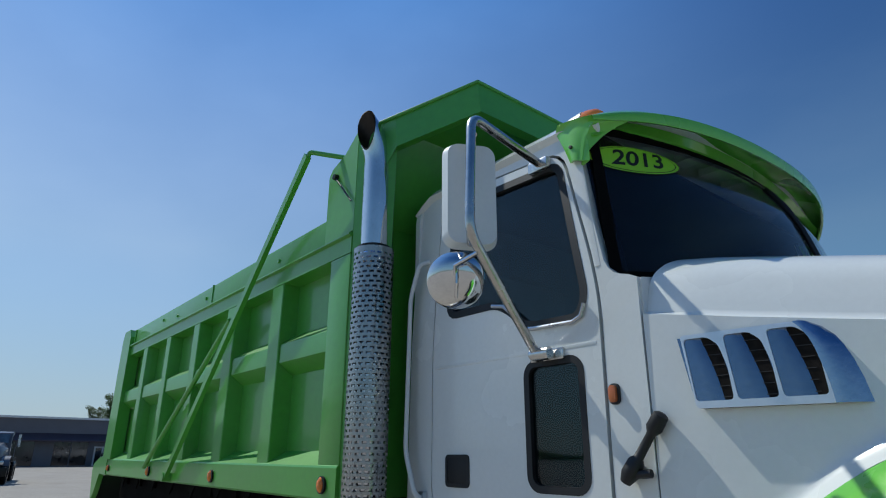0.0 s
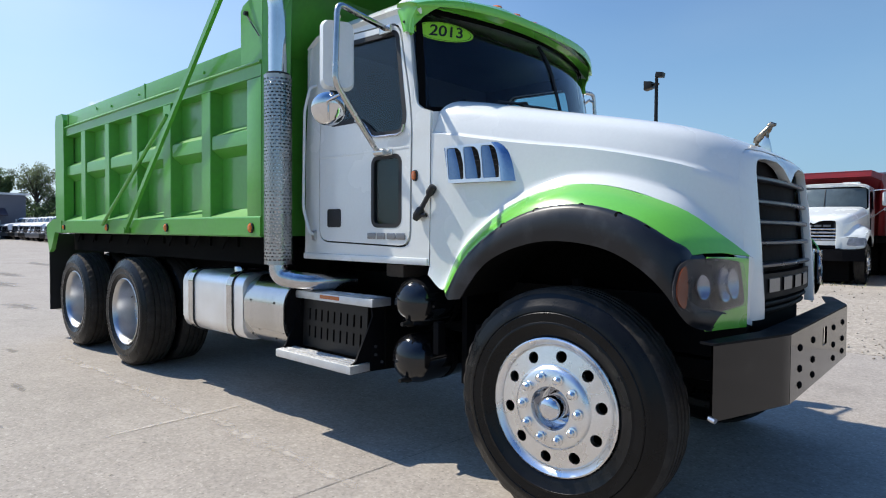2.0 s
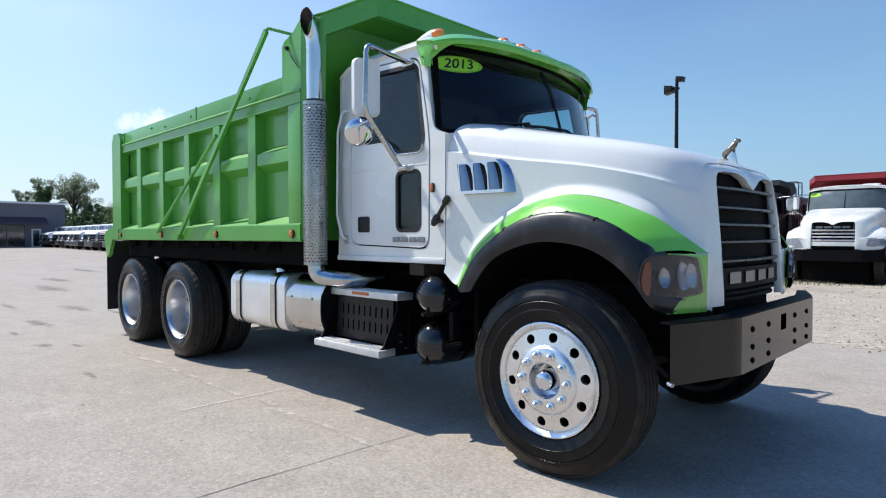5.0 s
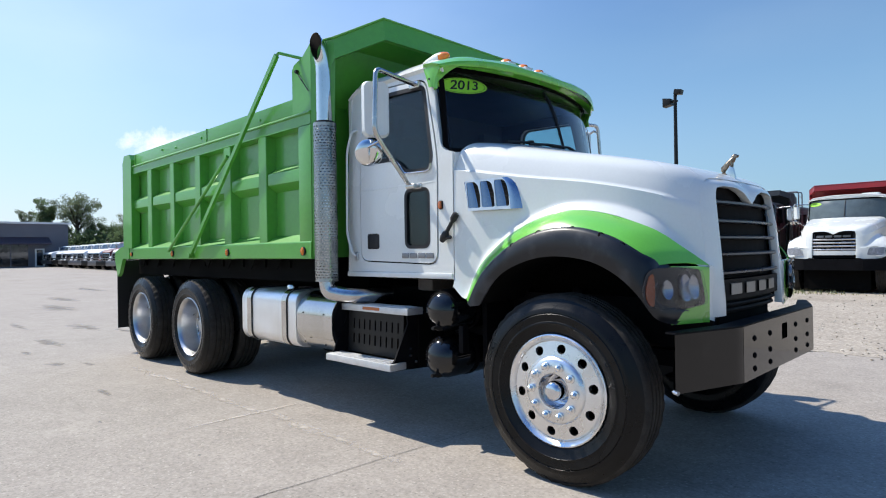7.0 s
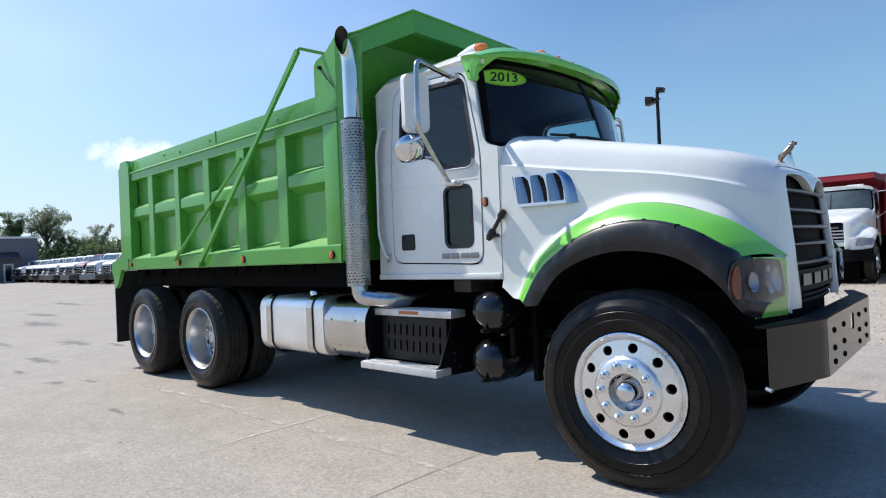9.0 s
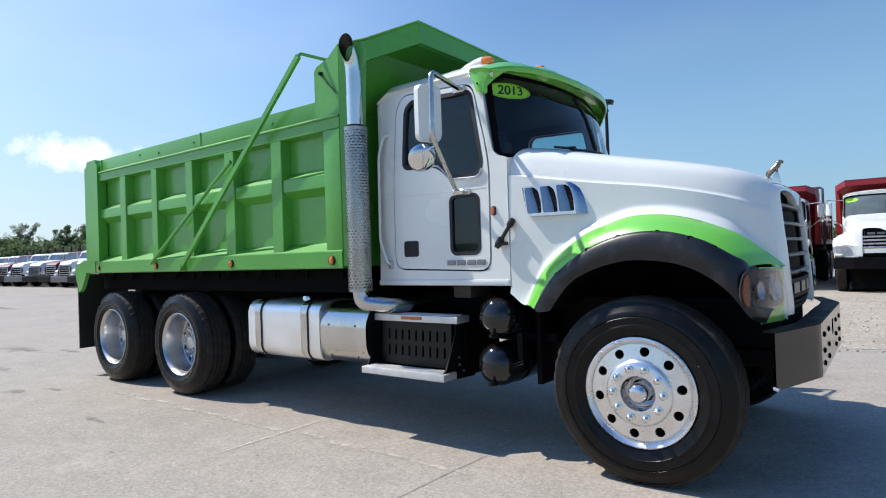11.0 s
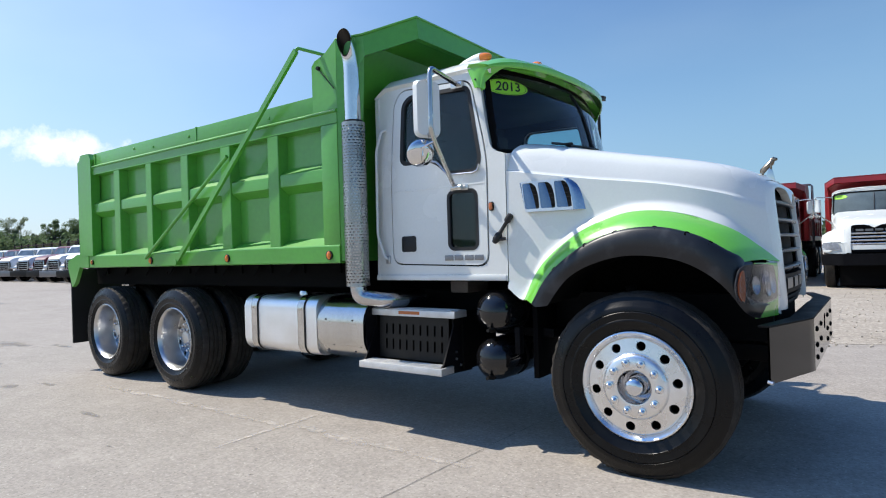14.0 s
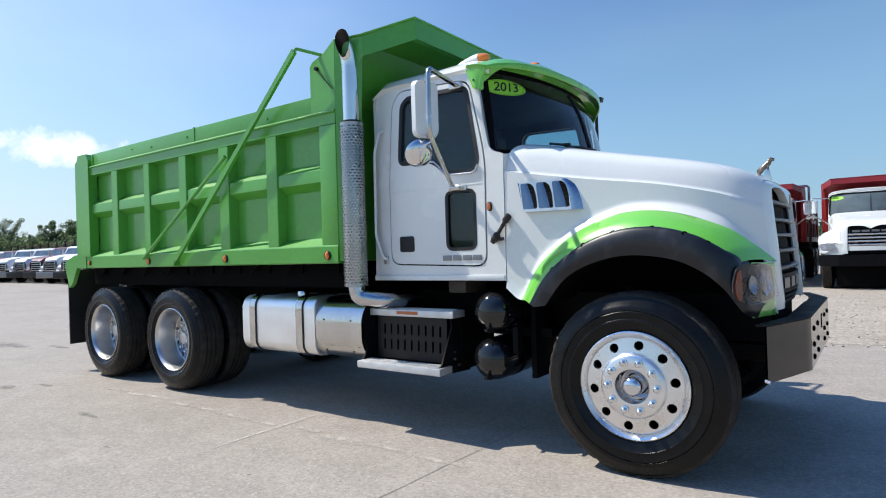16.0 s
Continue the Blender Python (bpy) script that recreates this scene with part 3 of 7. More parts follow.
    # door-bottom chrome strip of the quarter window
    if detail:
        bm = bmesh.new()
        path = [(-1.50, -1.012, 1.980), (-1.44, -1.012, 1.968), (-1.40, -1.012, 1.935), (-1.345, -1.012, 1.872), (-1.30, -1.012, 1.862), (-1.12, -1.012, 1.858), (-1.085, -1.012, 1.872), (-1.068, -1.012, 1.912)]
        tube(bm, path, 0.0075, 8)
        part("window_strip", bm, SILVER, cab)
    # windscreen, pillar, border
    ys = [-0.985 + 1.97 * k / 28 for k in range(29)]
    zs = [1.93 + 0.67 * k / 10 for k in range(11)]
    part("windscreen", loft(bmesh.new(), [[screen_at(y * (1 - 0.02 * (z - 1.93)), z) for y in ys] for z in zs]), SCREEN if detail else SCREEN_GREY, cab)
    bm = bmesh.new()
    off = Vector((0.006, 0, 0.002))
    for s in (-1, 1):
        loft(bm, [[screen_at(s * (y - 1.1 * side_lean(z)), z) + off for z in zs] for y in (0.985, 0.970, 0.952)])
    loft(bm, [[screen_at(y * 0.955, z) + off for y in ys] for z in (2.560, 2.58, 2.600)])
    loft(bm, [[screen_at(y, z) + off for y in ys] for z in (1.93, 1.97, 2.005)])
    part("screen_border", thick(bm, 0.004), DARK, cab)
    # header strip from the glass up to the roof
    rows = []
    for y in ys:
        y = y * 0.975
        a = screen_at(y, 2.596) + Vector((0.006, 0, 0))
        rows.append([a, a + Vector((-0.004, 0, 0.018)), Vector((-0.98 + 0.10 * (1 - (y / 0.94) ** 2) + 0.006, y, roof_z(-0.98, y) - 0.012)), Vector((-1.00 + 0.10 * (1 - (y / 0.94) ** 2), y, roof_z(-0.98, y) + 0.003))])
    part("roof_header", thick(loft(bmesh.new(), rows), 0.004), visor_mat or WHITE, cab)
    bm = bmesh.new()
    tube(bm, [screen_at(0, z) + Vector((0.006, 0, 0)) for z in zs[:-1]], 0.011, 8)
    part("screen_divider", bm, SEAL, cab)
    for s in (-1, 1):
        bm = bmesh.new()
        rows = []
        for z in [2.03 + 0.06 * k for k in range(10)]:
            e = screen_at(s * 0.982, z)
            yy = s * (1.0 - side_lean(z))
            rows.append([(e.x - 0.03, yy - s * 0.045, z), (e.x - 0.012, yy - s * 0.028, z), (e.x - 0.014, yy + s * 0.001, z), (e.x - 0.03, yy + s * 0.003, z), (max(e.x - 0.06, -1.024 - 0.25 * max(0.0, z - 2.07)), yy + s * 0.0025, z)])
        part("pillar", thick(loft(bm, rows), 0.006), WHITE, cab)
        bm = bmesh.new()
        loft(bm, [[screen_at(s * y, z) + Vector((-0.012 - d, 0, 0)) for y, d in ((0.915 if s < 0 else 0.936, 0.0), (0.948, 0.004), (0.946, 0.07))] for z in zs])
        part("pillar_trim", thick(bm, 0.004), DARK, cab)
        if detail:
            bm = bmesh.new()
            a, b = screen_at(s * 0.34, 2.015), screen_at(s * 0.10 - 0.30, 2.075)
            tube(bm, [a + Vector((0.03, 0, 0)), (a + b) / 2 + Vector((0.03, 0, 0.035)), b + Vector((0.012, 0, 0))], 0.011, 6)
            tube(bm, [b + Vector((0.012, -0.22, -0.02)), b + Vector((0.012, 0, 0)), b + Vector((0.012, 0.24, -0.02))], 0.010, 6)
            part("wiper", bm, SEAL, cab)
    # cowl panel between door and hood
    bm = bmesh.new()
    box(bm, -1.002, -0.872, -1.0012, -0.96, 1.112, 1.20)
    part("cowl", bm, WHITE, cab)
    for s in (-1, 1):
        bm = bmesh.new()
        plate(bm, round_off([(s * 0.985, 1.80), (s * 0.985, 1.962), (s * 0.90, 1.976), (s * 0.84, 1.976), (s * 0.84, 1.80)], 0.008), [], "x", -0.892, -0.8655)
        part("cowl_corner", bm, WHITE, cab)
    # seats
    for y in (-0.5, 0.5):
        bm = bmesh.new()
        box(bm, -1.75, -1.30, y - 0.25, y + 0.25, 1.45, 1.62, b=0.05)
        box(bm, -1.88, -1.74, y - 0.25, y + 0.25, 1.60, 2.22, b=0.05)
        box(bm, -1.86, -1.76, y - 0.13, y + 0.13, 2.23, 2.40, b=0.04)
        part("seat", bm, INTERIOR, cab)
    bm = bmesh.new()
    ring = [Vector((-1.34 + 0.09 * math.sin(a), 0.5 + 0.23 * math.cos(a), 1.98 + 0.20 * math.sin(a))) for a in [2 * math.pi * k / 24 for k in range(25)]]
    tube(bm, ring, 0.015, 8)
    tube(bm, [(-1.34, 0.5, 1.98), (-1.15, 0.5, 1.85)], 0.03, 8)
    part("steering_wheel", bm, SEAL, cab)
    if detail:
        # sun visor: one moulded band, bowed over the glass, with a leg down each pillar
        def visor_row(R, F, out, lift, bulge, lip):
            row = [R.lerp(F, k / 10) + out * (lift + bulge * (1 if 2 < k < 9 else 0)) * math.sin(math.pi * k / 10) for k in range(11)]
            return row + [F + Vector((0.008, 0, -0.004)) * lip, F + Vector((0.011, 0, -0.022)) * lip, F + Vector((0.004, 0, -0.042)) * lip]

        def leg_rows(s):
            rows = []
            for xo, zo, xi, zi in ((-1.166, 2.604, -0.990, 2.576), (-1.160, 2.584, -1.012, 2.556), (-1.148, 2.560, -1.032, 2.534), (-1.130, 2.525, -1.046, 2.506), (-1.112, 2.485, -1.053, 2.472), (-1.096, 2.445, -1.058, 2.436)):
                R, F = Vector((xo, s * (1.006 - side_lean(zo)), zo)), Vector((xi, s * (1.010 - side_lean(zi)), zi))
                rows.append(visor_row(R, F, Vector((0, s, 0.2)), 0.008, 0.0, 0.35))
            return rows
        rows = []
        n = 45
        for i in range(n):
            u = -1 + 2 * i / (n - 1)
            y = 0.985 * u
            q = y * y
            F = Vector((-0.738 - 0.240 * q - 0.010 * q ** 4, y, 2.614 + 0.085 * q - 0.125 * q * q))
            R = Vector((-0.920 - 0.175 * q - 0.050 * q ** 4, y * 0.995, 2.652 + 0.060 * q - 0.108 * q * q))
            rows.append(visor_row(R, F, Vector((0, 0, 1)), 0.022 * (1 - abs(u) ** 8) + 0.006, 0.010 * math.cos(15 * u) * (1 - u * u), 1 - 0.65 * u ** 6))
        rows = leg_rows(-1)[::-1] + rows + leg_rows(1)
        visor = part("sun_visor", thick(loft(bmesh.new(), rows), 0.010), visor_mat, cab, "lime green moulded sun visor", smooth=50)
        for s in (-1, 1):
            # rounded corner web between leg and band
            legs, band = [r[10] for r in leg_rows(s)], [r[10] for r in rows[6:n + 6]]
            band = band if s < 0 else band[::-1]
            web, c = [], band[0]
            for k in range(6):
                a, b = legs[k], band[k].lerp(c, 0.15)
                m = ((a + b) / 2).lerp(c, 0.62)
                web.append([a * (1 - w) ** 2 + m * (2 * w * (1 - w)) + b * w * w + Vector((0.010, 0.004 * s, -0.002)) for w in (0.0, 0.2, 0.4, 0.6, 0.8, 1.0)])
            part("visor_web", thick(loft(bmesh.new(), web), 0.006), visor_mat, visor)
            part("visor_bolt", lathe(bmesh.new(), [(0, s * 1.022), (0.007, s * 1.021), (0.008, s * 1.008)], 10, "y", (-1.088, -s * 0.022, 2.500)), SEAL, visor)
        for y in (-0.255, -0.045, 0.165):
            bm = bmesh.new()
            lathe(bm, [(0.0, 0.034), (0.018, 0.032), (0.031, 0.022), (0.037, 0.0), (0.0, -0.02)], 14, "z", (-1.00, y, roof_z(-1.05, y) + 0.066))
            part("lamp_base", boxed(-1.07, -0.93, y - 0.042, y + 0.042, roof_z(-1.0, y) - 0.01, roof_z(-1.05, y) + 0.066, b=0.006), WHITE, cab)
            for v in bm.verts:
                v.co.x = -1.00 + (v.co.x + 1.00) * 1.6
            part("marker_lamp", bm, AMBER, cab, "amber cab marker lamp")
        for s in (-1, 1):
            y0 = s * 0.82
            zr = roof_z(-1.12, y0)
            bm = bmesh.new()
            rr = [0.004, 0.022, 0.036, 0.043, 0.044]
            tube(bm, [(-1.41, y0, zr + 0.004), (-1.36, y0, zr + 0.012), (-1.28, y0, zr + 0.030), (-1.19, y0, zr + 0.046), (-1.135, y0, zr + 0.050)], rr, 14)
            lamp = part("clearance_lamp", bm, material_white_shell(), cab, "white bullet clearance lamp with amber lens")
            bm = bmesh.new()
            tube(bm, [(-1.135, y0, zr + 0.050), (-1.11, y0, zr + 0.052), (-1.075, y0, zr + 0.054), (-1.055, y0, zr + 0.055)], [0.041, 0.038, 0.026, 0.004], 14)
            part("lens", bm, AMBER, lamp)
    return cab


def build_mirror(truck, s=-1):
    """West-coast mirror on tubes, for one side."""
    def P(x, y, z):
        return Vector((x, s * y, z))
    bm = bmesh.new()
    tube(bm, bent([P(-1.245, 0.975, 2.492), P(-1.172, 1.405, 2.512), P(-1.155, 1.435, 2.085), P(-1.265, 1.03, 1.762)], 0.055), 0.0165, 12)
    mirror = part("mirror_arm", bm, TUBE, truck, "bent stainless tube mirror arm")
    bm = bmesh.new()
    box(bm, -1.30, -1.20, min(s * 0.955, s * 1.0), max(s * 0.955, s * 1.0), 2.465, 2.515, b=0.012)
    part("upper_bracket", bm, STEEL, mirror)
    bm = bmesh.new()
    tube(bm, [P(-1.265, 0.99, 1.762), P(-1.265, 1.045, 1.762), P(-1.20, 1.04, 1.762)], 0.022, 12)
    box(bm, -1.315, -1.165, min(s * 0.998, s * 1.014), max(s * 0.998, s * 1.014), 1.742, 1.782, b=0.006)
    part("lower_bracket", bm, STEEL, mirror)
    # head, its back turned forwards and out
    turn = pose(-1.240, s * 1.350, 2.262, 0, 0, s * 27)
    bm = bmesh.new()
    plate(bm, rounded(-0.094, 0.094, -0.190, 0.190, 0.045), [], "x", -0.022, 0.016)
    for v in bm.verts:
        if v.co.x > 0:
            v.co.y *= 0.88
            v.co.z *= 0.94
        v.co = turn @ v.co
    head = part("mirror_head", bm, material_white_shell(), mirror, "white plastic mirror shell")
    bm = bmesh.new()
    plate(bm, rounded(-0.088, 0.088, -0.178, 0.178, 0.04), [], "x", -0.026, -0.0222)
    for v in bm.verts:
        v.co = turn @ v.co
    part("mirror_glass", bm, CHROME, head)
    bm = bmesh.new()
    rt = pose(-1.284, s * 1.379, 1.968, 0, 24, s * 38)
    lathe(bm, [(0.0, 0.038), (0.03, 0.036), (0.06, 0.026), (0.085, 0.010), (0.094, -0.004), (0.090, -0.012), (0.0, -0.016)], 36, "x")
    for v in bm.verts:
        v.co = rt @ v.co
    cm = part("convex_mirror", bm, CHROME, mirror, "round chrome convex mirror")
    bm = bmesh.new()
    tube(bm, [rt @ Vector((0.03, 0, 0)), P(-1.24, 1.42, 2.0), P(-1.17, 1.39, 2.03)], 0.008, 8)
    tube(bm, [rt @ Vector((0.03, 0, 0.05)), rt @ Vector((0.052, 0, 0)), rt @ Vector((0.03, 0, -0.05))], 0.006, 6)
    part("convex_bracket", bm, CHROME, cm)
    bm = bmesh.new()
    tube(bm, [P(-1.168, 1.40, 2.44), P(-1.20, 1.38, 2.46), P(-1.235, 1.352, 2.43)], 0.012, 8)
    part("mirror_clamp", bm, TUBE, mirror)
    bm = bmesh.new()
    tube(bm, [P(-1.158, 1.43, 2.09), P(-1.20, 1.39, 2.07), P(-1.235, 1.352, 2.095)], 0.012, 8)
    part("mirror_clamp", bm, TUBE, mirror)
    return mirror


_shell = {}


def material_white_shell():
    if "m" not in _shell:
        _shell["m"] = material("white_mirror_shell", (0.70, 0.73, 0.72), 0.35, var=0.03)
    return _shell["m"]


# ---- hood ----
# station: x, bottom y, bottom z, side y, crease z, top z
HOOD = [(-0.868, 1.016, 1.06, 0.992, 1.850, 2.045), (-0.747, 1.016, 0.985, 0.985, 1.828, 2.025), (-0.68, 1.018, 1.11, 0.979, 1.816, 2.012), (-0.614, 1.018, 1.212, 0.972, 1.803, 1.999), (-0.50, 1.010, 1.31, 0.959, 1.783, 1.976), (-0.36, 0.996, 1.412, 0.944, 1.758, 1.948), (-0.22, 0.986, 1.472, 0.930, 1.735, 1.920), (-0.076, 0.976, 1.514, 0.913, 1.714, 1.892), (0.06, 0.966, 1.520, 0.895, 1.692, 1.866), (0.181, 0.956, 1.506, 0.874, 1.668, 1.842), (0.32, 0.932, 1.468, 0.843, 1.636, 1.812), (0.46, 0.896, 1.408, 0.800, 1.603, 1.780), (0.56, 0.840, 1.330, 0.752, 1.574, 1.752), (0.63, 0.785, 1.260, 0.702, 1.550, 1.726), (0.672, 0.722, 1.205, 0.664, 1.535, 1.706), (0.690, 0.700, 1.190, 0.648, 1.528, 1.694)]


def hood_section(x):
    """Half section from the arch edge up the side, over the crease to the centre line."""
    yb, zb, ys, zc, zt = smooth_table(HOOD, x)
    k = max(0.0, min(1.0, (0.69 - x) / 0.22))
    out = []
    for i in range(15):
        t = (i / 14) ** 2.0
        flare = max(0.0, 1 - t * (zc - zb) / 0.060) ** 1.35
        out.append((-(ys + 0.006 * (1 - t) + (yb - ys - 0.006) * flare), zb + (zc - 0.008 - zb) * t))
    h = zt - zc
    high = curve([(0, -ys + 0.010 + 0.012 * k, zc + 0.002), (0, -ys + 0.034 + 0.008 * k, zc + h * 0.36), (0, -ys + 0.075, zc + h * 0.70), (0, -ys + 0.140, zc + h * 0.91), (0, -ys + 0.26, zt - 0.006), (0, -ys * 0.4, zt - 0.002), (0, 0.0, zt)], 4)
    return out + [(p.y, p.z) for p in high]


def nose_lean(z):
    return 0.066 * max(0.0, (z - 1.05) / 0.62) ** 1.25


def even(pts, n):
    """n + 1 points at even steps along a line of points."""
    pts = [Vector(p) for p in pts]
    run = [0.0]
    for a, b in zip(pts, pts[1:]):
        run.append(run[-1] + (b - a).length)
    out, j = [], 0
    for i in range(n + 1):
        d = run[-1] * i / n
        while j < len(pts) - 2 and run[j + 1] < d:
            j += 1
        t = (d - run[j]) / max(1e-9, run[j + 1] - run[j])
        out.append(pts[j].lerp(pts[j + 1], t))
    return out


def build_hood(truck, fender_mat, detail=True):
    rows = []
    n = 56
    for i in range(n + 1):
        x = -0.868 + (0.690 + 0.868) * i / n
        sec = hood_section(x)
        sec = sec + [(-y, z) for y, z in reversed(sec[:-1])]
        w = (1 - i / n) ** 2.2
        zc = smooth_table(HOOD, x)[3]

        def lift(z):
            q = max(0.0, min(1.0, (z - zc) / 0.17))
            return q * q * (3 - 2 * q)
        tip = max(0.0, i / n - 0.72) / 0.28
        rows.append([(x + w * 0.27 * max(0.0, 1 - (y / 0.95) ** 2) * lift(z) - (nose_lean(z) + 0.028 * (y / 0.7) ** 2) * tip * tip, y, z) for y, z in sec])
    hood = part("hood", thick(loft(bmesh.new(), rows), -0.002), WHITE, truck, "white sloping truck hood", smooth=50)
    # nose: from the hood's end over a rounded front to the grille's opening
    GR = [(-0.500, 1.17), (-0.493, 1.57), (-0.484, 1.612), (-0.462, 1.632), (-0.38, 1.642), (-0.22, 1.640), (-0.115, 1.616), (-0.050, 1.580), (0.0, 1.554), (0.050, 1.580), (0.115, 1.616), (0.22, 1.640), (0.38, 1.642), (0.462, 1.632), (0.484, 1.612), (0.493, 1.57), (0.500, 1.17)]
    sec = hood_section(0.690)
    outer = sec + [(-y, z) for y, z in reversed(sec[:-1])]
    mid_z = sec[0][1]

    def front(y, z):
        """Depth of the nose: bowed across and leaning back towards the top."""
        return 0.700 + 0.030 * (1 - min(1.0, (y / 0.5) ** 2)) - 0.055 * max(0.0, (z - 0.98) / 0.65) ** 1.25

    def reach(poly, a):
        """Distance from the middle to a line of points along the angle a."""
        d = Vector((math.sin(a), math.cos(a)))
        best = 0.0
        for p0, q0 in zip(poly, poly[1:]):
            p, q = Vector((p0[0], p0[1] - mid_z)), Vector((q0[0], q0[1] - mid_z))
            e = q - p
            den = d.x * e.y - d.y * e.x
            if abs(den) < 1e-9:
                continue
            t = (p.x * e.y - p.y * e.x) / den
            w = (p.x * d.y - p.y * d.x) / den
            if t > 0 and -1e-4 <= w <= 1 + 1e-4:
                best = max(best, t)
        return best
    GR[0], GR[-1] = (-0.500, mid_z), (0.500, mid_z)
    pairs = [((-0.655 - 0.045 * k / 6, 0.925 + (mid_z - 0.925) * k / 6), (-0.500, 0.925 + (mid_z - 0.925) * k / 6)) for k in range(6)]
    for i in range(121):
        a = -math.pi / 2 + math.pi * i / 120
        ro, rg = reach(outer, a) or 0.70, reach(GR, a) or 0.50
        pairs.append(((ro * math.sin(a), mid_z + ro * math.cos(a)), (rg * math.sin(a), mid_z + rg * math.cos(a))))
    pairs += [((-p[0], p[1]), (-q[0], q[1])) for p, q in reversed(pairs[:6])]
    rows = [[] for _ in range(10)]
    for p, q in pairs:
        for k, (f, d) in enumerate(((0.03, -0.03), (0.0, 0), (0.10, 0), (0.25, 0), (0.45, 0), (0.68, 0), (0.90, 0), (0.975, 0), (1.0, -0.006), (1.0, -0.045))):
            y, z = p[0] + (q[0] - p[0]) * f, p[1] + (q[1] - p[1]) * f
            g = 1 - (1 - f) ** 2.0
            x0 = 0.688 - nose_lean(p[1]) - 0.028 * (p[0] / 0.7) ** 2
            rows[k].append((x0 + (front(y, z) - x0) * g + d, y, z))
    part("nose", thick(loft(bmesh.new(), rows), 0.004), WHITE, hood, smooth=55)
    # grille
    rows = [[(front(y, z) - 0.062, y, z) for y in [-0.505 + 1.01 * j / 14 for j in range(15)]] for z in (0.93, 1.1, 1.25, 1.4, 1.55, 1.65)]
    grille = part("grille", thick(loft(bmesh.new(), rows), 0.012), MESH_BACK, hood, "black grille with grey bars" if detail else "black grille with bright silver bars")
    bar_mat, h = (GRILLE_BAR, 0.014) if detail else (SILVER, 0.026)
    for z in (1.557, 1.450, 1.357, 1.262, 1.158) if detail else (1.425, 1.335, 1.245, 1.155):
        rows = []
        for j in range(15):
            y = -0.497 + 0.994 * j / 14
            x = front(y, z) - 0.014
            rows.append([(x - 0.045, y, z - h), (x - 0.004, y, z - h), (x + 0.004, y, z - h * 0.6), (x + 0.004, y, z + h * 0.15), (x - 0.006, y, z + h * 0.6), (x - 0.045, y, z + h * 0.7)])
        part("grille_bar", loft(bmesh.new(), rows, True), bar_mat, grille)
    for s in (-1, 1):
        bm = bmesh.new()
        tube(bm, [(front(0.455, z) - 0.038, s * 0.455, z) for z in (1.11, 1.25, 1.40, 1.50, 1.575)], 0.008, 8)
        part("grille_post", bm, GRILLE_BAR, grille)
    rows = []
    for j in range(15):
        y = -0.496 + 0.992 * j / 14
        x = front(y, 1.0) - 0.026
        rows.append([(x - 0.06, y, 1.000), (x, y, 1.004), (x, y, 1.118), (x - 0.06, y, 1.124)])
    part("badge_panel", loft(bmesh.new(), rows, True), BLACK if detail else WHITE, grille, "glossy black badge panel" if detail else "white lower grille strip")
    b0, b1, gap, bw = (1.030, 1.096, 0.026, 0.138) if detail else (1.478, 1.530, 0.010, 0.166)
    for y in (-0.395, -0.192, 0.012, 0.216):
        rows = []
        for j in range(5):
            v = y + bw * j / 4
            x = front(v, b0) - gap
            rows.append([(x - 0.004, v, b0), (x + 0.008, v, b0 + 0.003), (x + 0.008, v, b1 - 0.003), (x - 0.004, v, b1)])
        part("badge_bar", thick(loft(bmesh.new(), rows, True), -0.001), LETTER, grille)
    bm = bmesh.new()
    for z, r, d in ((0.975, 0.012, 0.045), (0.94, 0.016, 0.06)):
        tube(bm, [(front(y, z) - d, y, z) for y in [-0.45 + 0.09 * k for k in range(11)]], r, 8)
    part("lower_bar", bm, BLACK, grille)
    return hood


ARCH_G = [(-0.747, 1.020, 0.985), (-0.614, 1.022, 1.212), (-0.36, 1.000, 1.412), (-0.076, 0.978, 1.514), (0.181, 0.958, 1.506), (0.46, 0.898, 1.410), (0.61, 0.812, 1.295), (0.692, 0.712, 1.208)]
ARCH_F = [(-0.645, 1.10, 0.965), (-0.505, 1.118, 1.160), (-0.297, 1.12, 1.318), (-0.075, 1.12, 1.405), (0.147, 1.12, 1.420), (0.35, 1.112, 1.368), (0.495, 1.088, 1.283), (0.570, 1.030, 1.215)]
ARCH_K = [(-0.600, 1.15, 0.955), (-0.470, 1.172, 1.125), (-0.280, 1.176, 1.262), (-0.080, 1.178, 1.342), (0.130, 1.178, 1.355), (0.33, 1.172, 1.302), (0.47, 1.155, 1.205), (0.555, 1.125, 1.085), (0.610, 1.08, 0.985), (0.640, 0.98, 0.945)]
ARCH_F2 = [(-0.645, 1.10, 0.965), (-0.505, 1.118, 1.160), (-0.297, 1.12, 1.318), (-0.075, 1.12, 1.405), (0.147, 1.12, 1.420), (0.35, 1.112, 1.368), (0.495, 1.088, 1.283), (0.570, 1.030, 1.215), (0.572, 1.085, 1.06), (0.662, 0.90, 0.985)]
ARCH_I = [(-0.516, 1.155, 0.965), (-0.397, 1.158, 1.114), (-0.266, 1.16, 1.198), (-0.091, 1.16, 1.252), (0.073, 1.16, 1.262), (0.257, 1.158, 1.234), (0.400, 1.152, 1.165), (0.500, 1.14, 1.075), (0.580, 1.10, 0.955), (0.625, 0.97, 0.915)]


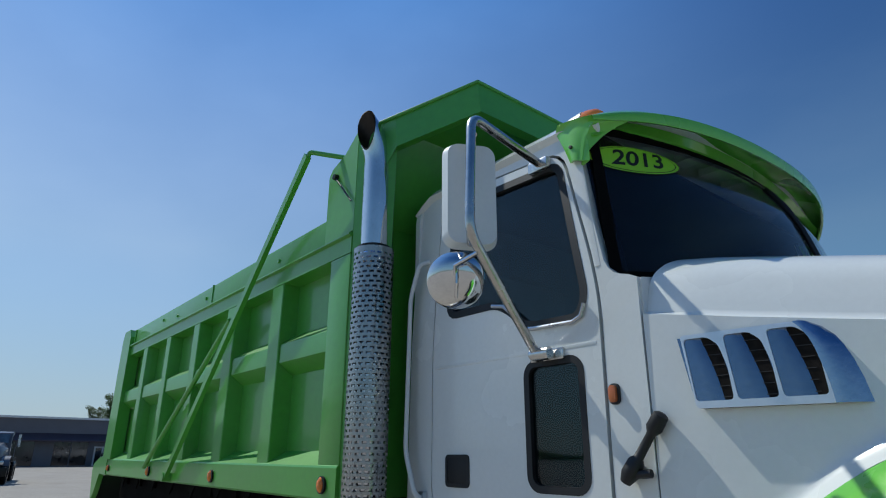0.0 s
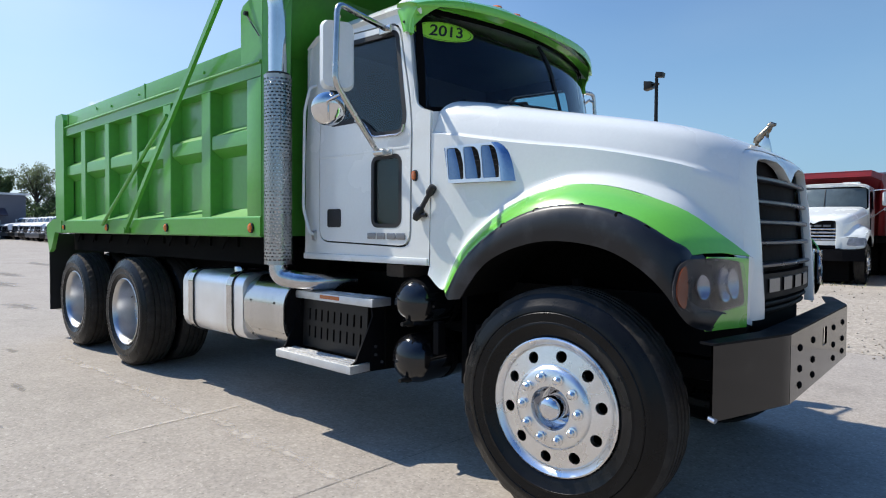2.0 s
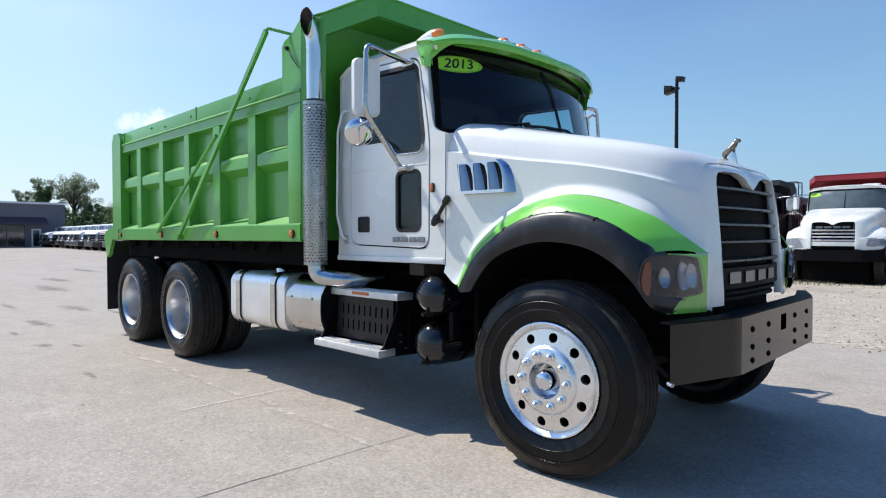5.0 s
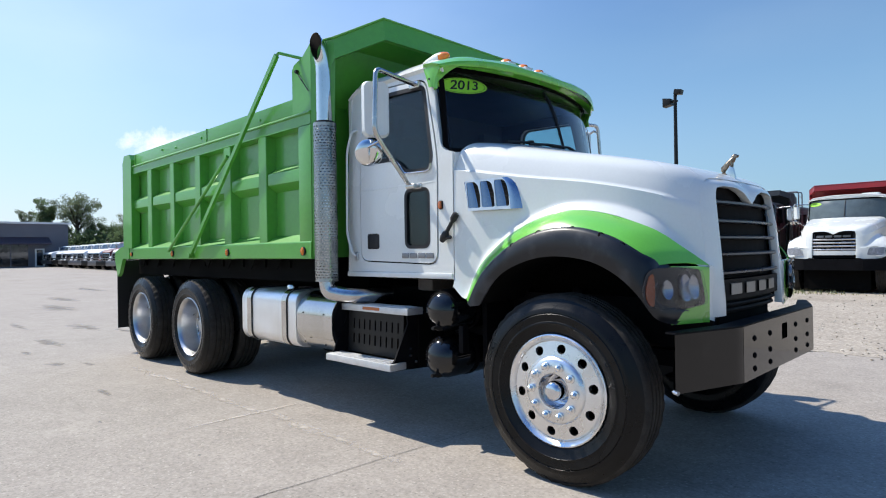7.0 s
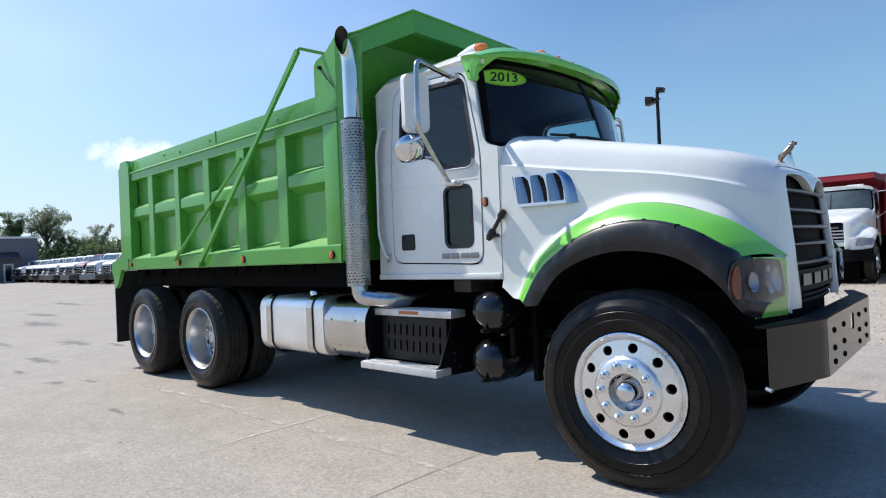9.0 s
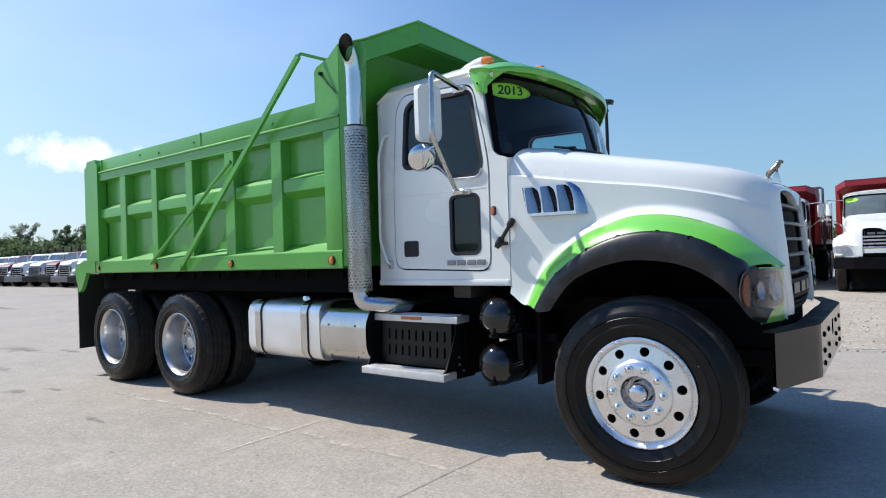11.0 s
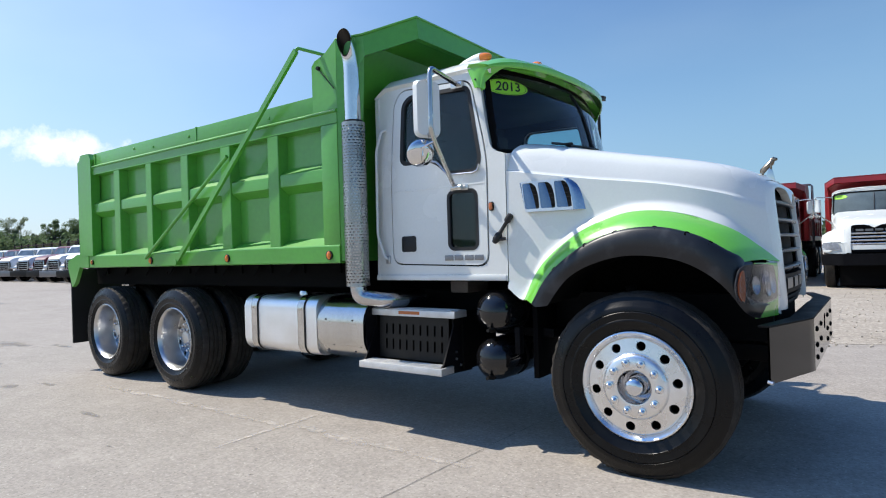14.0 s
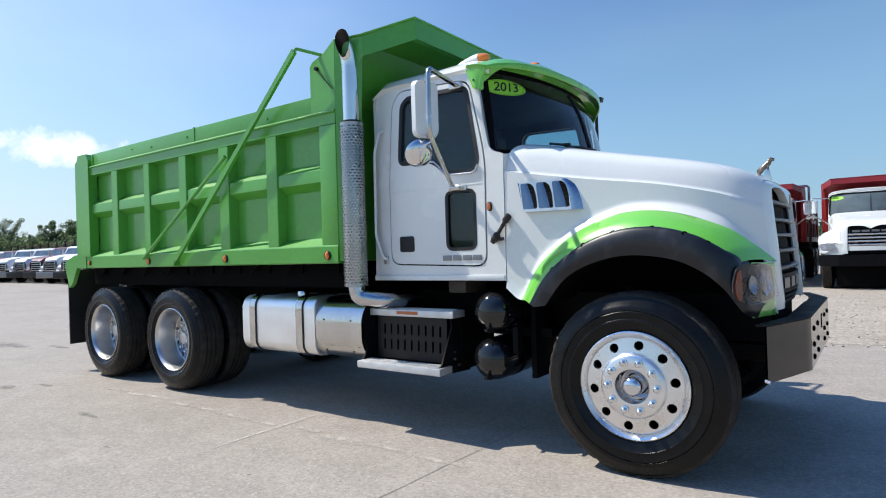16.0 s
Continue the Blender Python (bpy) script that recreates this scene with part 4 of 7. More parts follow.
def build_fender(truck, s, green, flare):
    def line(pts, n):
        return [Vector((p.x, s * p.y, p.z)) for p in curve(pts, n)]
    G, F = line(ARCH_G, 6), line(ARCH_F, 6)
    mid = [(a * 0.55 + b * 0.45) + Vector((0, s * 0.012, 0.012)) for a, b in zip(G, F)]
    mid2 = [(a * 0.2 + b * 0.8) + Vector((0, s * 0.010, 0.008)) for a, b in zip(G, F)]
    fen = part("fender", thick(loft(bmesh.new(), [G, mid, mid2, F]), 0.006), green, truck, "lime green wheel-arch fender" if green is LIME else "", smooth=60)
    F2, K, I = line(ARCH_F2, 6), line(ARCH_K, 6), line(ARCH_I, 6)
    F2 = [p + Vector((0, s * 0.004, 0.0)) for p in F2]
    m1 = [a * 0.55 + b * 0.45 + Vector((0, s * 0.016, 0.010)) for a, b in zip(F2, K)]
    lip = [a * 0.84 + b * 0.16 + Vector((0, s * 0.019, 0.009)) for a, b in zip(F2, K)]
    m2 = [a * 0.5 + b * 0.5 + Vector((0, s * 0.006, 0)) for a, b in zip(K, I)]
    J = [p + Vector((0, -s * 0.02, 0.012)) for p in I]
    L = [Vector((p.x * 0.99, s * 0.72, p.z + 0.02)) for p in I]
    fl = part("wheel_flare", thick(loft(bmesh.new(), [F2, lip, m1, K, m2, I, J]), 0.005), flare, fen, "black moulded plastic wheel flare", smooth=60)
    # the arch's inner shade is put into the well's near-black colour
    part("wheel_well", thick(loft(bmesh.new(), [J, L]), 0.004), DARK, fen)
    for t in (1.3, 2.2, 3.1, 4.0, 4.9, 5.6):
        i = int(t * 6)
        a, b = F2[i], K[i]
        p = a * 0.78 + b * 0.22 + Vector((0, s * 0.016, 0.007))
        nrm = Vector((0, s * 0.75, 0.65)) if abs(t - 3.1) < 1.5 else Vector((-0.45 if t < 3 else 0.45, s * 0.75, 0.5))
        bm = bmesh.new()
        tube(bm, [p - nrm * 0.006, p + nrm * 0.0005, p + nrm * 0.002], [0.018, 0.017, 0.010], 10)
        part("flare_bolt", bm, DARK, fl)
    # front corner below the hood, with the headlamp in it
    plan = [(0.556, 1.100), (0.592, 1.042), (0.616, 0.966), (0.634, 0.876), (0.650, 0.787), (0.664, 0.713), (0.672, 0.66), (0.679, 0.61)]
    c = [Vector((p.x, p.y, 0)) for p in curve([(a, b, 0) for a, b in plan], 4)]
    for name, lo, hi, mat, off in (("corner_panel", 7, 24, green, 0.0), ("corner_strip", 24, len(c) - 1, WHITE, 0.0)):
        rows = [[Vector((p.x + 0.010 * (z - 1.06) - tuck, s * (p.y - tuck), z - 0.012 * k / (hi - lo))) for k, p in enumerate(c[lo:hi + 1])] for z, tuck in ((0.915, 0.0), (0.99, 0.0), (1.10, 0.0), (1.192, 0.0), (1.206, 0.001), (1.209, 0.006))]
        part(name, thick(loft(bmesh.new(), rows), 0.006), mat, fen)
    rows = [[Vector((p.x - tuck, s * (p.y + 0.004 - tuck), z)) for p in c[0:8]] for z, tuck in ((1.16, 0.0), (1.192, 0.004), (1.212, 0.016), (1.228, 0.05))]
    part("lamp_shelf", thick(loft(bmesh.new(), rows), 0.004), flare, fen)
    # headlamp: housing, bowls, lens
    def on(u, z, d):
        i = min(len(c) - 1.001, u * 22)
        k = max(0, int(i))
        p = c[k].lerp(c[k + 1], i - k)
        q = (c[k + 1] - c[k]).normalized()
        nn = Vector((-q.y, q.x, 0)) * -1
        nn = nn if nn.x > 0 else -nn
        w = p + nn * (d + 0.014)
        return Vector((w.x, s * w.y, z))
    shape = round_off([(-0.18, 1.10), (-0.10, 1.172), (0.06, 1.198), (0.36, 1.202), (0.74, 1.184), (0.80, 1.10), (0.845, 1.026), (0.80, 1.008), (0.46, 0.994), (0.05, 0.998), (-0.10, 1.018), (-0.17, 1.056)], 0.05, 5)

    def curved(outline, d0, d1, steps=9):
        bm = bmesh.new()
        plate(bm, [(u, z) for u, z in outline], [], "y", 0, 1, [((x / steps, 0, 0), (1, 0, 0)) for x in range(steps)])
        for v in bm.verts:
            v.co = on(v.co.x, v.co.z, d0 if v.co.y < 0.5 else d1)
        return bm
    lamp = part("headlamp", curved([(0.5 + (u - 0.5) * 1.03, 1.095 + (z - 1.095) * 1.03) for u, z in shape], 0.0, 0.007), HOUSING if green is LIME else FROSTED, fen, "headlamp with smoked clear lens and amber turn signal" if green is LIME else "headlamp with a pale clear lens")
    for u, z, r in ((0.18, 1.094, 0.046), (0.45, 1.098, 0.066), (0.585, 1.100, 0.060)) if green is LIME else ():
        p = on(u, z, 0.008)
        ax = ((on(u, z, 0.1) - p).normalized() + Vector((0.25, 0, 0.12))).normalized()
        bm = bmesh.new()
        lathe(bm, [(0.0, 0.0), (r * 0.3, 0.0008), (r * 0.6, 0.004), (r * 0.85, 0.009), (r, 0.014), (r * 1.02, 0.014), (r * 1.02, 0.0)], 22, "x")
        for v in bm.verts:
            v.co.y *= 0.74
        turn = Vector((1, 0, 0)).rotation_difference(ax).to_matrix().to_4x4()
        for v in bm.verts:
            v.co = p + turn @ v.co
        part("lamp_bowl", bm, REFLECTOR, lamp)
    if green is LIME:
        part("turn_signal", curved([(u, z) for u, z in round_off([(-0.155, 1.10), (-0.09, 1.160), (0.00, 1.180), (0.035, 1.10), (0.01, 1.012), (-0.08, 1.020), (-0.145, 1.055)], 0.03)], 0.008, 0.014, 4), TURN, lamp)
    lens = part("lens", curved(shape, 0.023, 0.026), LENS, lamp)
    lens.visible_shadow = False
    return fen


def build_bumper(truck, mat, holes=True):
    hs = []
    if holes:
        for y in (-0.50, -0.24, 0.26, 0.52):
            for z in (0.815, 0.725, 0.655):
                hs.append([(y + 0.020 * math.cos(a), z + 0.017 * math.sin(a)) for a in [2 * math.pi * k / 12 for k in range(12)]])
        hs.append(rounded(-0.02, 0.085, 0.755, 0.845, 0.008))
    b = part("front_bumper", plate(bmesh.new(), [(-0.665, 0.605), (0.665, 0.605), (0.665, 0.890), (-0.665, 0.890)], hs, "x", 0.830, 0.840), mat, truck, "heavy black steel bumper with bolt holes")
    for h in hs[:-1]:
        y, z = h[0][0] - 0.020, h[0][1]
        part("bumper_bolt", lathe(bmesh.new(), [(0.0, 0.849), (0.010, 0.848), (0.0165, 0.842), (0.0165, 0.829)], 10, "x", (0, y, z)), DARK, b)
    part("bumper_backing", boxed(0.70, 0.74, -0.60, 0.60, 0.60, 0.87), DARK, b)
    for s in (-1, 1):
        bm = bmesh.new()
        rows = []
        for x, y in ((0.840, 0.655), (0.836, 0.690), (0.822, 0.730), (0.688, 1.135)):
            rows.append([(x, s * y, 0.607), (x, s * y, 0.890), (x - 0.010, s * y * 0.998, 0.890), (x - 0.010, s * y * 0.998, 0.607)])
        part("bumper_wing", loft(bm, rows, True), mat, b)
    bm = bmesh.new()
    prism(bm, [(0.838, -0.66), (0.838, 0.66), (0.822, 0.73), (0.690, 1.133), (0.635, 1.12), (0.730, 0.70), (0.735, 0.0), (0.730, -0.70), (0.635, -1.12), (0.690, -1.133), (0.822, -0.73)], "z", 0.888, 0.897)
    part("bumper_top", bm, BLACK, b)
    if holes:
        bm = bmesh.new()
        tube(bm, [(0.675, -1.125, 0.618), (0.700, -1.133, 0.612)], 0.011, 8)
        part("bumper_pin", bm, SILVER, b)
    return b


def build_vent(hood):
    def on(x, z, d=0.0):
        t = (x + 0.745) / 0.41
        return Vector((x, -(1.000 - 0.046 * t - 0.03 * (z - 1.65)) - d, z))

    def shaped(out, holes, d0, d1):
        bm = bmesh.new()
        plate(bm, out, holes, "y", 0, 1)
        for v in bm.verts:
            v.co = on(v.co.x, v.co.z, d0 if v.co.y < 0.5 else d1)
        return bm
    out = round_off([(-0.748, 1.756), (-0.722, 1.558), (-0.330, 1.556), (-0.352, 1.655), (-0.375, 1.715), (-0.43, 1.757)], 0.014)
    slots = []
    for k in range(3):
        x = -0.732 + 0.107 * k
        slots.append(round_off([(x + 0.012, 1.576), (x + 0.108, 1.576), (x + 0.102, 1.66), (x + 0.084, 1.722), (x + 0.056, 1.745), (x - 0.008, 1.745)], 0.012))
    body = round_off([(-0.748, 1.756), (-0.722, 1.558), (-0.398, 1.556), (-0.415, 1.655), (-0.432, 1.715), (-0.462, 1.757)], 0.010)
    v = part("hood_vent", shaped(body, slots, -0.02, 0.016), VENT, hood, "chrome hood-side air vent with three slots")
    edge = [(1.556, -0.400, -0.330), (1.610, -0.406, -0.340), (1.655, -0.416, -0.352), (1.690, -0.424, -0.366), (1.715, -0.433, -0.380), (1.740, -0.448, -0.405), (1.757, -0.463, -0.435)]
    bm = loft(bmesh.new(), [[on(a, z, 0.018) for z, a, b in edge], [on(a + 0.012, z, 0.018) for z, a, b in edge], [on((a + b) / 2 + 0.006, z, 0.012) for z, a, b in edge], [on(b, z, -0.012) for z, a, b in edge]])
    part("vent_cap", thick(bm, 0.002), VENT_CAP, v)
    part("vent_mesh", shaped(body, [], -0.012, 0.004), CORE, v, "dusty dark radiator core")
    for k in range(6):
        z = 1.585 + 0.028 * k
        bm = bmesh.new()
        loft(bm, [[on(x, z - 0.0011, 0.0055) for x in (-0.725, -0.58, -0.43)], [on(x, z + 0.0011, 0.0055) for x in (-0.725, -0.58, -0.43)]])
        part("mesh_wire", thick(bm, 0.0012), WIRE, v)
    for k in range(3):
        x = -0.732 + 0.107 * k
        bm = bmesh.new()
        cols = []
        for k2 in range(6):
            f = k2 / 5
            w = 0.077 - 0.030 * max(0.0, f - 0.3) ** 1.4
            left = x + 0.020 - 0.034 * f
            z = 1.570 + 0.180 * f
            cols.append([on(left - 0.012, z, 0.012), on(left + w * 0.35, z, 0.010), on(left + w * 0.75, z, 0.006), on(left + w, z, -0.004)])
        loft(bm, cols)
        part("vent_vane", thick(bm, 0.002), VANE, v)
    return v


def build_latch(hood, s=-1):
    bm = bmesh.new()
    a, b = Vector((-0.957, s * 1.028, 1.366)), Vector((-0.826, s * 1.016, 1.551))
    d = (b - a)
    tube(bm, [a, a + d * 0.12, a + d * 0.3, a + d * 0.36, a + d * 0.7, a + d * 0.78, a + d * 0.97, b], [0.016, 0.026, 0.024, 0.014, 0.013, 0.024, 0.022, 0.012], 10)
    tube(bm, [a + d * 0.12 + Vector((0.02, 0, 0.0)), a + d * 0.30 + Vector((0.045, 0, -0.03))], 0.012, 8)
    return part("hood_latch", bm, SEAL, hood, "black rubber hood latch")


# ---- dump body ----
PANEL_Y, RIB_Y = 1.138, 1.230


def build_bed(truck, paint, detail=True):
    bed = part("dump_body", boxed(-6.66, -2.21, -PANEL_Y + 0.031, PANEL_Y - 0.031, 1.30, 1.34), paint, truck, "green painted steel dump body" if paint is GREEN else "red painted steel dump body")
    for s in (-1, 1):
        part("side_panel", boxed(-6.66, -2.21, min(s * PANEL_Y, s * (PANEL_Y - 0.03)), max(s * PANEL_Y, s * (PANEL_Y - 0.03)), 1.30, 2.575), paint, bed)
    part("tailgate", boxed(-6.70, -6.662, -PANEL_Y, PANEL_Y, 1.25, 2.50), paint, bed)
    part("front_wall", boxed(-2.235, -2.205, -PANEL_Y, PANEL_Y, 1.26, 3.02), paint, bed)
    sides = (-1, 1) if detail else (-1,)
    for s in (-1, 1):
        def yy(a):
            return s * a
        # sloped bottom rail, with a bright ledge
        prof = [(yy(PANEL_Y), 1.455), (yy(1.238), 1.392), (yy(1.242), 1.384), (yy(1.242), 1.262), (yy(1.232), 1.252), (yy(1.10), 1.252), (yy(1.10), 1.30), (yy(PANEL_Y - 0.02), 1.44)]
        bm = bmesh.new()
        prism(bm, prof, "x", -6.70, -2.215)
        part("bottom_rail", bm, paint, bed, smooth=20)
        prof = [(yy(PANEL_Y - 0.02), 2.452), (yy(1.230), 2.446), (yy(1.246), 2.434), (yy(1.247), 2.426), (yy(RIB_Y), 2.418), (yy(RIB_Y), 2.338), (yy(PANEL_Y - 0.02), 2.325)]
        part("top_rail", prism(bmesh.new(), prof, "x", -6.32, -2.215), paint, bed, smooth=20)
        part("side_board", boxed(-6.30, -2.47, min(yy(1.165), yy(1.215)), max(yy(1.165), yy(1.215)), 2.424, 2.585, b=0.006), paint, bed)
        xs = ((-5.802, -5.655), (-5.105, -4.976), (-4.431, -4.289), (-3.761, -3.600), (-3.075, -2.919))
        for x0, x1 in xs:
            prof = [(x0 - 0.006, yy(PANEL_Y - 0.004)), (x0 + 0.008, yy(RIB_Y - 0.004)), (x0 + 0.014, yy(RIB_Y)), (x1 - 0.014, yy(RIB_Y)), (x1 - 0.008, yy(RIB_Y - 0.004)), (x1 + 0.006, yy(PANEL_Y - 0.004))]
            bm = bmesh.new()
            prism(bm, prof, "z", 1.395, 2.334)
            part("rib", bm, paint, bed, smooth=25)
        ends = [-6.30] + [q for x in xs for q in x] + [-2.394]
        for x0, x1 in zip(ends[::2], ends[1::2]):
            prof = [(yy(PANEL_Y - 0.004), 2.058), (yy(RIB_Y - 0.012), 1.996), (yy(RIB_Y - 0.010), 1.988), (yy(RIB_Y - 0.010), 1.898), (yy(PANEL_Y - 0.004), 1.835)]
            part("belt", prism(bmesh.new(), prof, "x", x0 + 0.002, x1 - 0.002), paint, bed, smooth=20)
        # front and rear posts
        post = part("front_post", boxed(-2.396, -2.212, min(yy(1.165), yy(1.234)), max(yy(1.165), yy(1.234)), 1.392, 2.334, b=0.010), paint, bed)
        bm = bmesh.new()
        plate(bm, [(-2.485, 2.43), (-2.212, 2.43), (-2.205, 2.985), (-2.33, 2.895), (-2.455, 2.855), (-2.485, 2.82)], [], "y", yy(1.172), yy(1.226))
        part("upper_post", bm, paint, bed)
        bm = bmesh.new()
        plate(bm, [(-6.60, 1.39), (-6.30, 1.39), (-6.30, 2.52), (-6.36, 2.592), (-6.56, 2.592), (-6.60, 2.50)], [], "y", yy(1.15), yy(1.252))
        plate(bm, [(-6.70, 1.39), (-6.595, 1.39), (-6.595, 2.56), (-6.70, 2.52)], [], "y", yy(1.15), yy(1.225))
        part("rear_post", bm, paint, bed)
        bm = bmesh.new()
        plate(bm, [(-6.72, 1.41), (-6.96, 1.345), (-6.985, 1.27), (-6.88, 1.02), (-6.80, 1.06), (-6.66, 1.26), (-6.42, 1.255), (-6.42, 1.41)], [], "y", yy(1.205), yy(1.249))
        part("tail_gusset", bm, paint, bed)
        if detail and s < 0:
            part("board_strap", boxed(-4.162, -4.146, -1.221, -1.20, 2.43, 2.59), paint, bed)
            part("board_strap", boxed(-6.27, -6.245, -1.223, -1.20, 2.43, 2.58), paint, bed)
            for x, z in ((-4.28, 2.515), (-5.35, 2.53), (-4.95, 2.50), (-3.05, 2.50)):
                part("board_bolt", lathe(bmesh.new(), [(0, -1.226), (0.012, -1.225), (0.014, -1.214)], 8, "y", (x, 0, z)), paint, bed)
        # gussets below the rail, the under-body shade put into their near-black colour
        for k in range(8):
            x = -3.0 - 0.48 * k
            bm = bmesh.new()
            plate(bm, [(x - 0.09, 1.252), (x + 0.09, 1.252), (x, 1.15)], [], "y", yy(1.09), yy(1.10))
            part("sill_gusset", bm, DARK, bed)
    # cab guard
    top = [(-2.215, -1.215, 2.985), (-1.985, -1.160, 2.985), (-1.628, -0.948, 3.088), (-1.628, 0.948, 3.088), (-1.985, 1.160, 2.985), (-2.215, 1.215, 2.985)]
    bm = bmesh.new()
    up = [bm.verts.new(p) for p in top]
    dn = [bm.verts.new((p[0] + (0.02 if 0 < i < 5 else 0), p[1], p[2] - (0.170 if 0 < i < 5 else 0.5))) for i, p in enumerate(top)]
    inn = [bm.verts.new((p[0] - 0.05, p[1] * 0.965, p[2] - (0.160 if 0 < i < 5 else 0.5))) for i, p in enumerate(top)]
    inu = [bm.verts.new((p[0] - 0.05, p[1] * 0.965, p[2] - 0.02)) for p in top]
    for a, b in zip(range(5), range(1, 6)):
        bm.faces.new((up[a], up[b], dn[b], dn[a]))
        bm.faces.new((dn[a], dn[b], inn[b], inn[a]))
        bm.faces.new((inn[a], inn[b], inu[b], inu[a]))
    bm.faces.new(up)
    guard = part("cab_guard", bm, paint, bed, smooth=15)
    part("guard_lip", tube(bmesh.new(), [(p[0] + 0.003, p[1] * 1.003, p[2] - 0.004) for p in top], 0.009, 8), paint, guard)
    # sloped soffit under the guard and corner wings down the front
    bm = bmesh.new()
    loft(bm, [[(-1.68, -0.93, 3.05), (-1.68, 0.93, 3.05)], [(-2.00, -1.10, 2.93), (-2.00, 1.10, 2.93)], [(-2.205, -1.18, 2.50), (-2.205, 1.18, 2.50)]])
    part("guard_soffit", thick(bm, 0.006), paint, bed)
    for s in (-1, 1):
        bm = bmesh.new()
        loft(bm, [[(-2.212, s * 1.225, 1.27), (-2.212, s * 1.225, 2.985)], [(-2.150, s * 1.20, 1.27), (-2.06, s * 1.18, 2.985)], [(-2.140, s * 1.08, 1.27), (-1.99, s * 1.14, 2.82)], [(-2.205, s * 1.00, 1.27), (-2.205, s * 1.00, 2.60)]])
        part("corner_wing", thick(bm, 0.006), paint, bed)
    return bed


def build_lamp(bed, x, z, r=0.027):
    """Amber clearance lamp in a dark rubber ring on the bottom rail."""
    ring = part("clearance_lamp", lathe(bmesh.new(), [(r + 0.010, -1.242), (r + 0.010, -1.252), (r, -1.254), (r, -1.242)], 18, "y", (x, 0, z)), SATIN, bed, "oval amber clearance lamp")
    bm = bmesh.new()
    lathe(bm, [(0, -1.268), (r * 0.6, -1.265), (r, -1.254), (r, -1.244)], 18, "y", (0, 0, 0))
    for v in bm.verts:
        v.co = Vector((x + v.co.x * 0.8, v.co.y, z + v.co.z * 1.25))
    part("lens", bm, AMBER, ring)


def build_chassis(truck, x_rear=-6.75, detail=True):
    bm = bmesh.new()
    for s in (-1, 1):
        box(bm, x_rear, 0.62, s * 0.43 - 0.045, s * 0.43 + 0.045, 0.72, 1.00)
    ch = part("chassis_frame", bm, BLACK, truck, "black steel ladder frame")
    for x in (-6.6, -5.4, -4.0, -3.0, -2.0, -1.1, 0.45):
        part("crossmember", boxed(x - 0.06, x + 0.06, -0.40, 0.40, 0.76, 0.95, b=0.01), BLACK, ch)
    # sills and crossmembers: shade under the body put into their near-black colour
    bm = bmesh.new()
    for s in (-1, 1):
        box(bm, -6.68, -2.22, s * 0.42 - 0.06, s * 0.42 + 0.06, 1.02, 1.29)
        box(bm, -6.68, -2.22, s * 1.00 - 0.04, s * 1.00 + 0.04, 1.05, 1.26)
        box(bm, -6.68, -2.22, s * 0.62 - 0.04, s * 0.62 + 0.04, 0.90, 1.26)
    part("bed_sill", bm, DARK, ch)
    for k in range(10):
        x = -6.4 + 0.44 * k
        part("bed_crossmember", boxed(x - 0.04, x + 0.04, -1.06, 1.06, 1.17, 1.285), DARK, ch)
    for x in (-4.676, -6.115):
        bm = bmesh.new()
        tube(bm, [(x, -0.9, 0.512), (x, 0.9, 0.512)], 0.075, 14)
        lathe(bm, [(0.0, -0.22), (0.12, -0.20), (0.20, -0.08), (0.21, 0.0), (0.20, 0.08), (0.12, 0.20), (0.0, 0.22)], 20, "x", (x, 0, 0.52))
        part("drive_axle", bm, BLACK, ch)
    bm = bmesh.new()
    for s in (-1, 1):
        box(bm, -6.2, -4.6, s * 0.43 - 0.05, s * 0.43 + 0.05, 0.55, 0.66, b=0.01)
        box(bm, -5.6, -5.2, s * 0.43 - 0.08, s * 0.43 + 0.08, 0.45, 0.85, b=0.02)
    part("walking_beam", bm, BLACK, ch)
    bm = bmesh.new()
    tube(bm, [(-4.5, 0, 0.56), (-1.3, 0, 0.80)], 0.055, 12)
    part("drive_shaft", bm, BLACK, ch)
    bm = bmesh.new()
    box(bm, -0.08, 0.08, -0.80, 0.80, 0.42, 0.55, b=0.02)
    for s in (-1, 1):
        box(bm, -0.75, 0.65, s * 0.43 - 0.045, s * 0.43 + 0.045, 0.60, 0.70, b=0.01)
        tube(bm, [(-0.12, s * 0.60, 0.50), (-0.20, s * 0.55, 1.05)], 0.035, 10)
    part("front_axle", bm, BLACK, ch)
    bm = bmesh.new()
    box(bm, -0.85, 0.40, -0.36, 0.36, 0.70, 1.45, b=0.05)
    box(bm, -1.9, -0.85, -0.25, 0.25, 0.62, 1.05, b=0.06)
    part("engine", bm, DARK, ch)
    bm = bmesh.new()
    box(bm, 0.50, 0.60, -0.44, 0.44, 0.75, 1.60, b=0.02)
    box(bm, 0.52, 0.64, -0.43, 0.43, 0.72, 0.93, b=0.03)
    part("radiator", bm, DARK, ch)
    for s in (-1, 1):
        bm = bmesh.new()
        box(bm, -6.975, -6.955, min(s * 0.62, s * 1.225), max(s * 0.62, s * 1.225), 0.322, 1.235)
        part("mud_flap", bm, SEAL, ch, "black rubber mud flap")
        part("flap_hanger", boxed(-6.98, -6.62, s * 0.90 - 0.03, s * 0.90 + 0.03, 1.18, 1.25), BLACK, ch)
    return ch


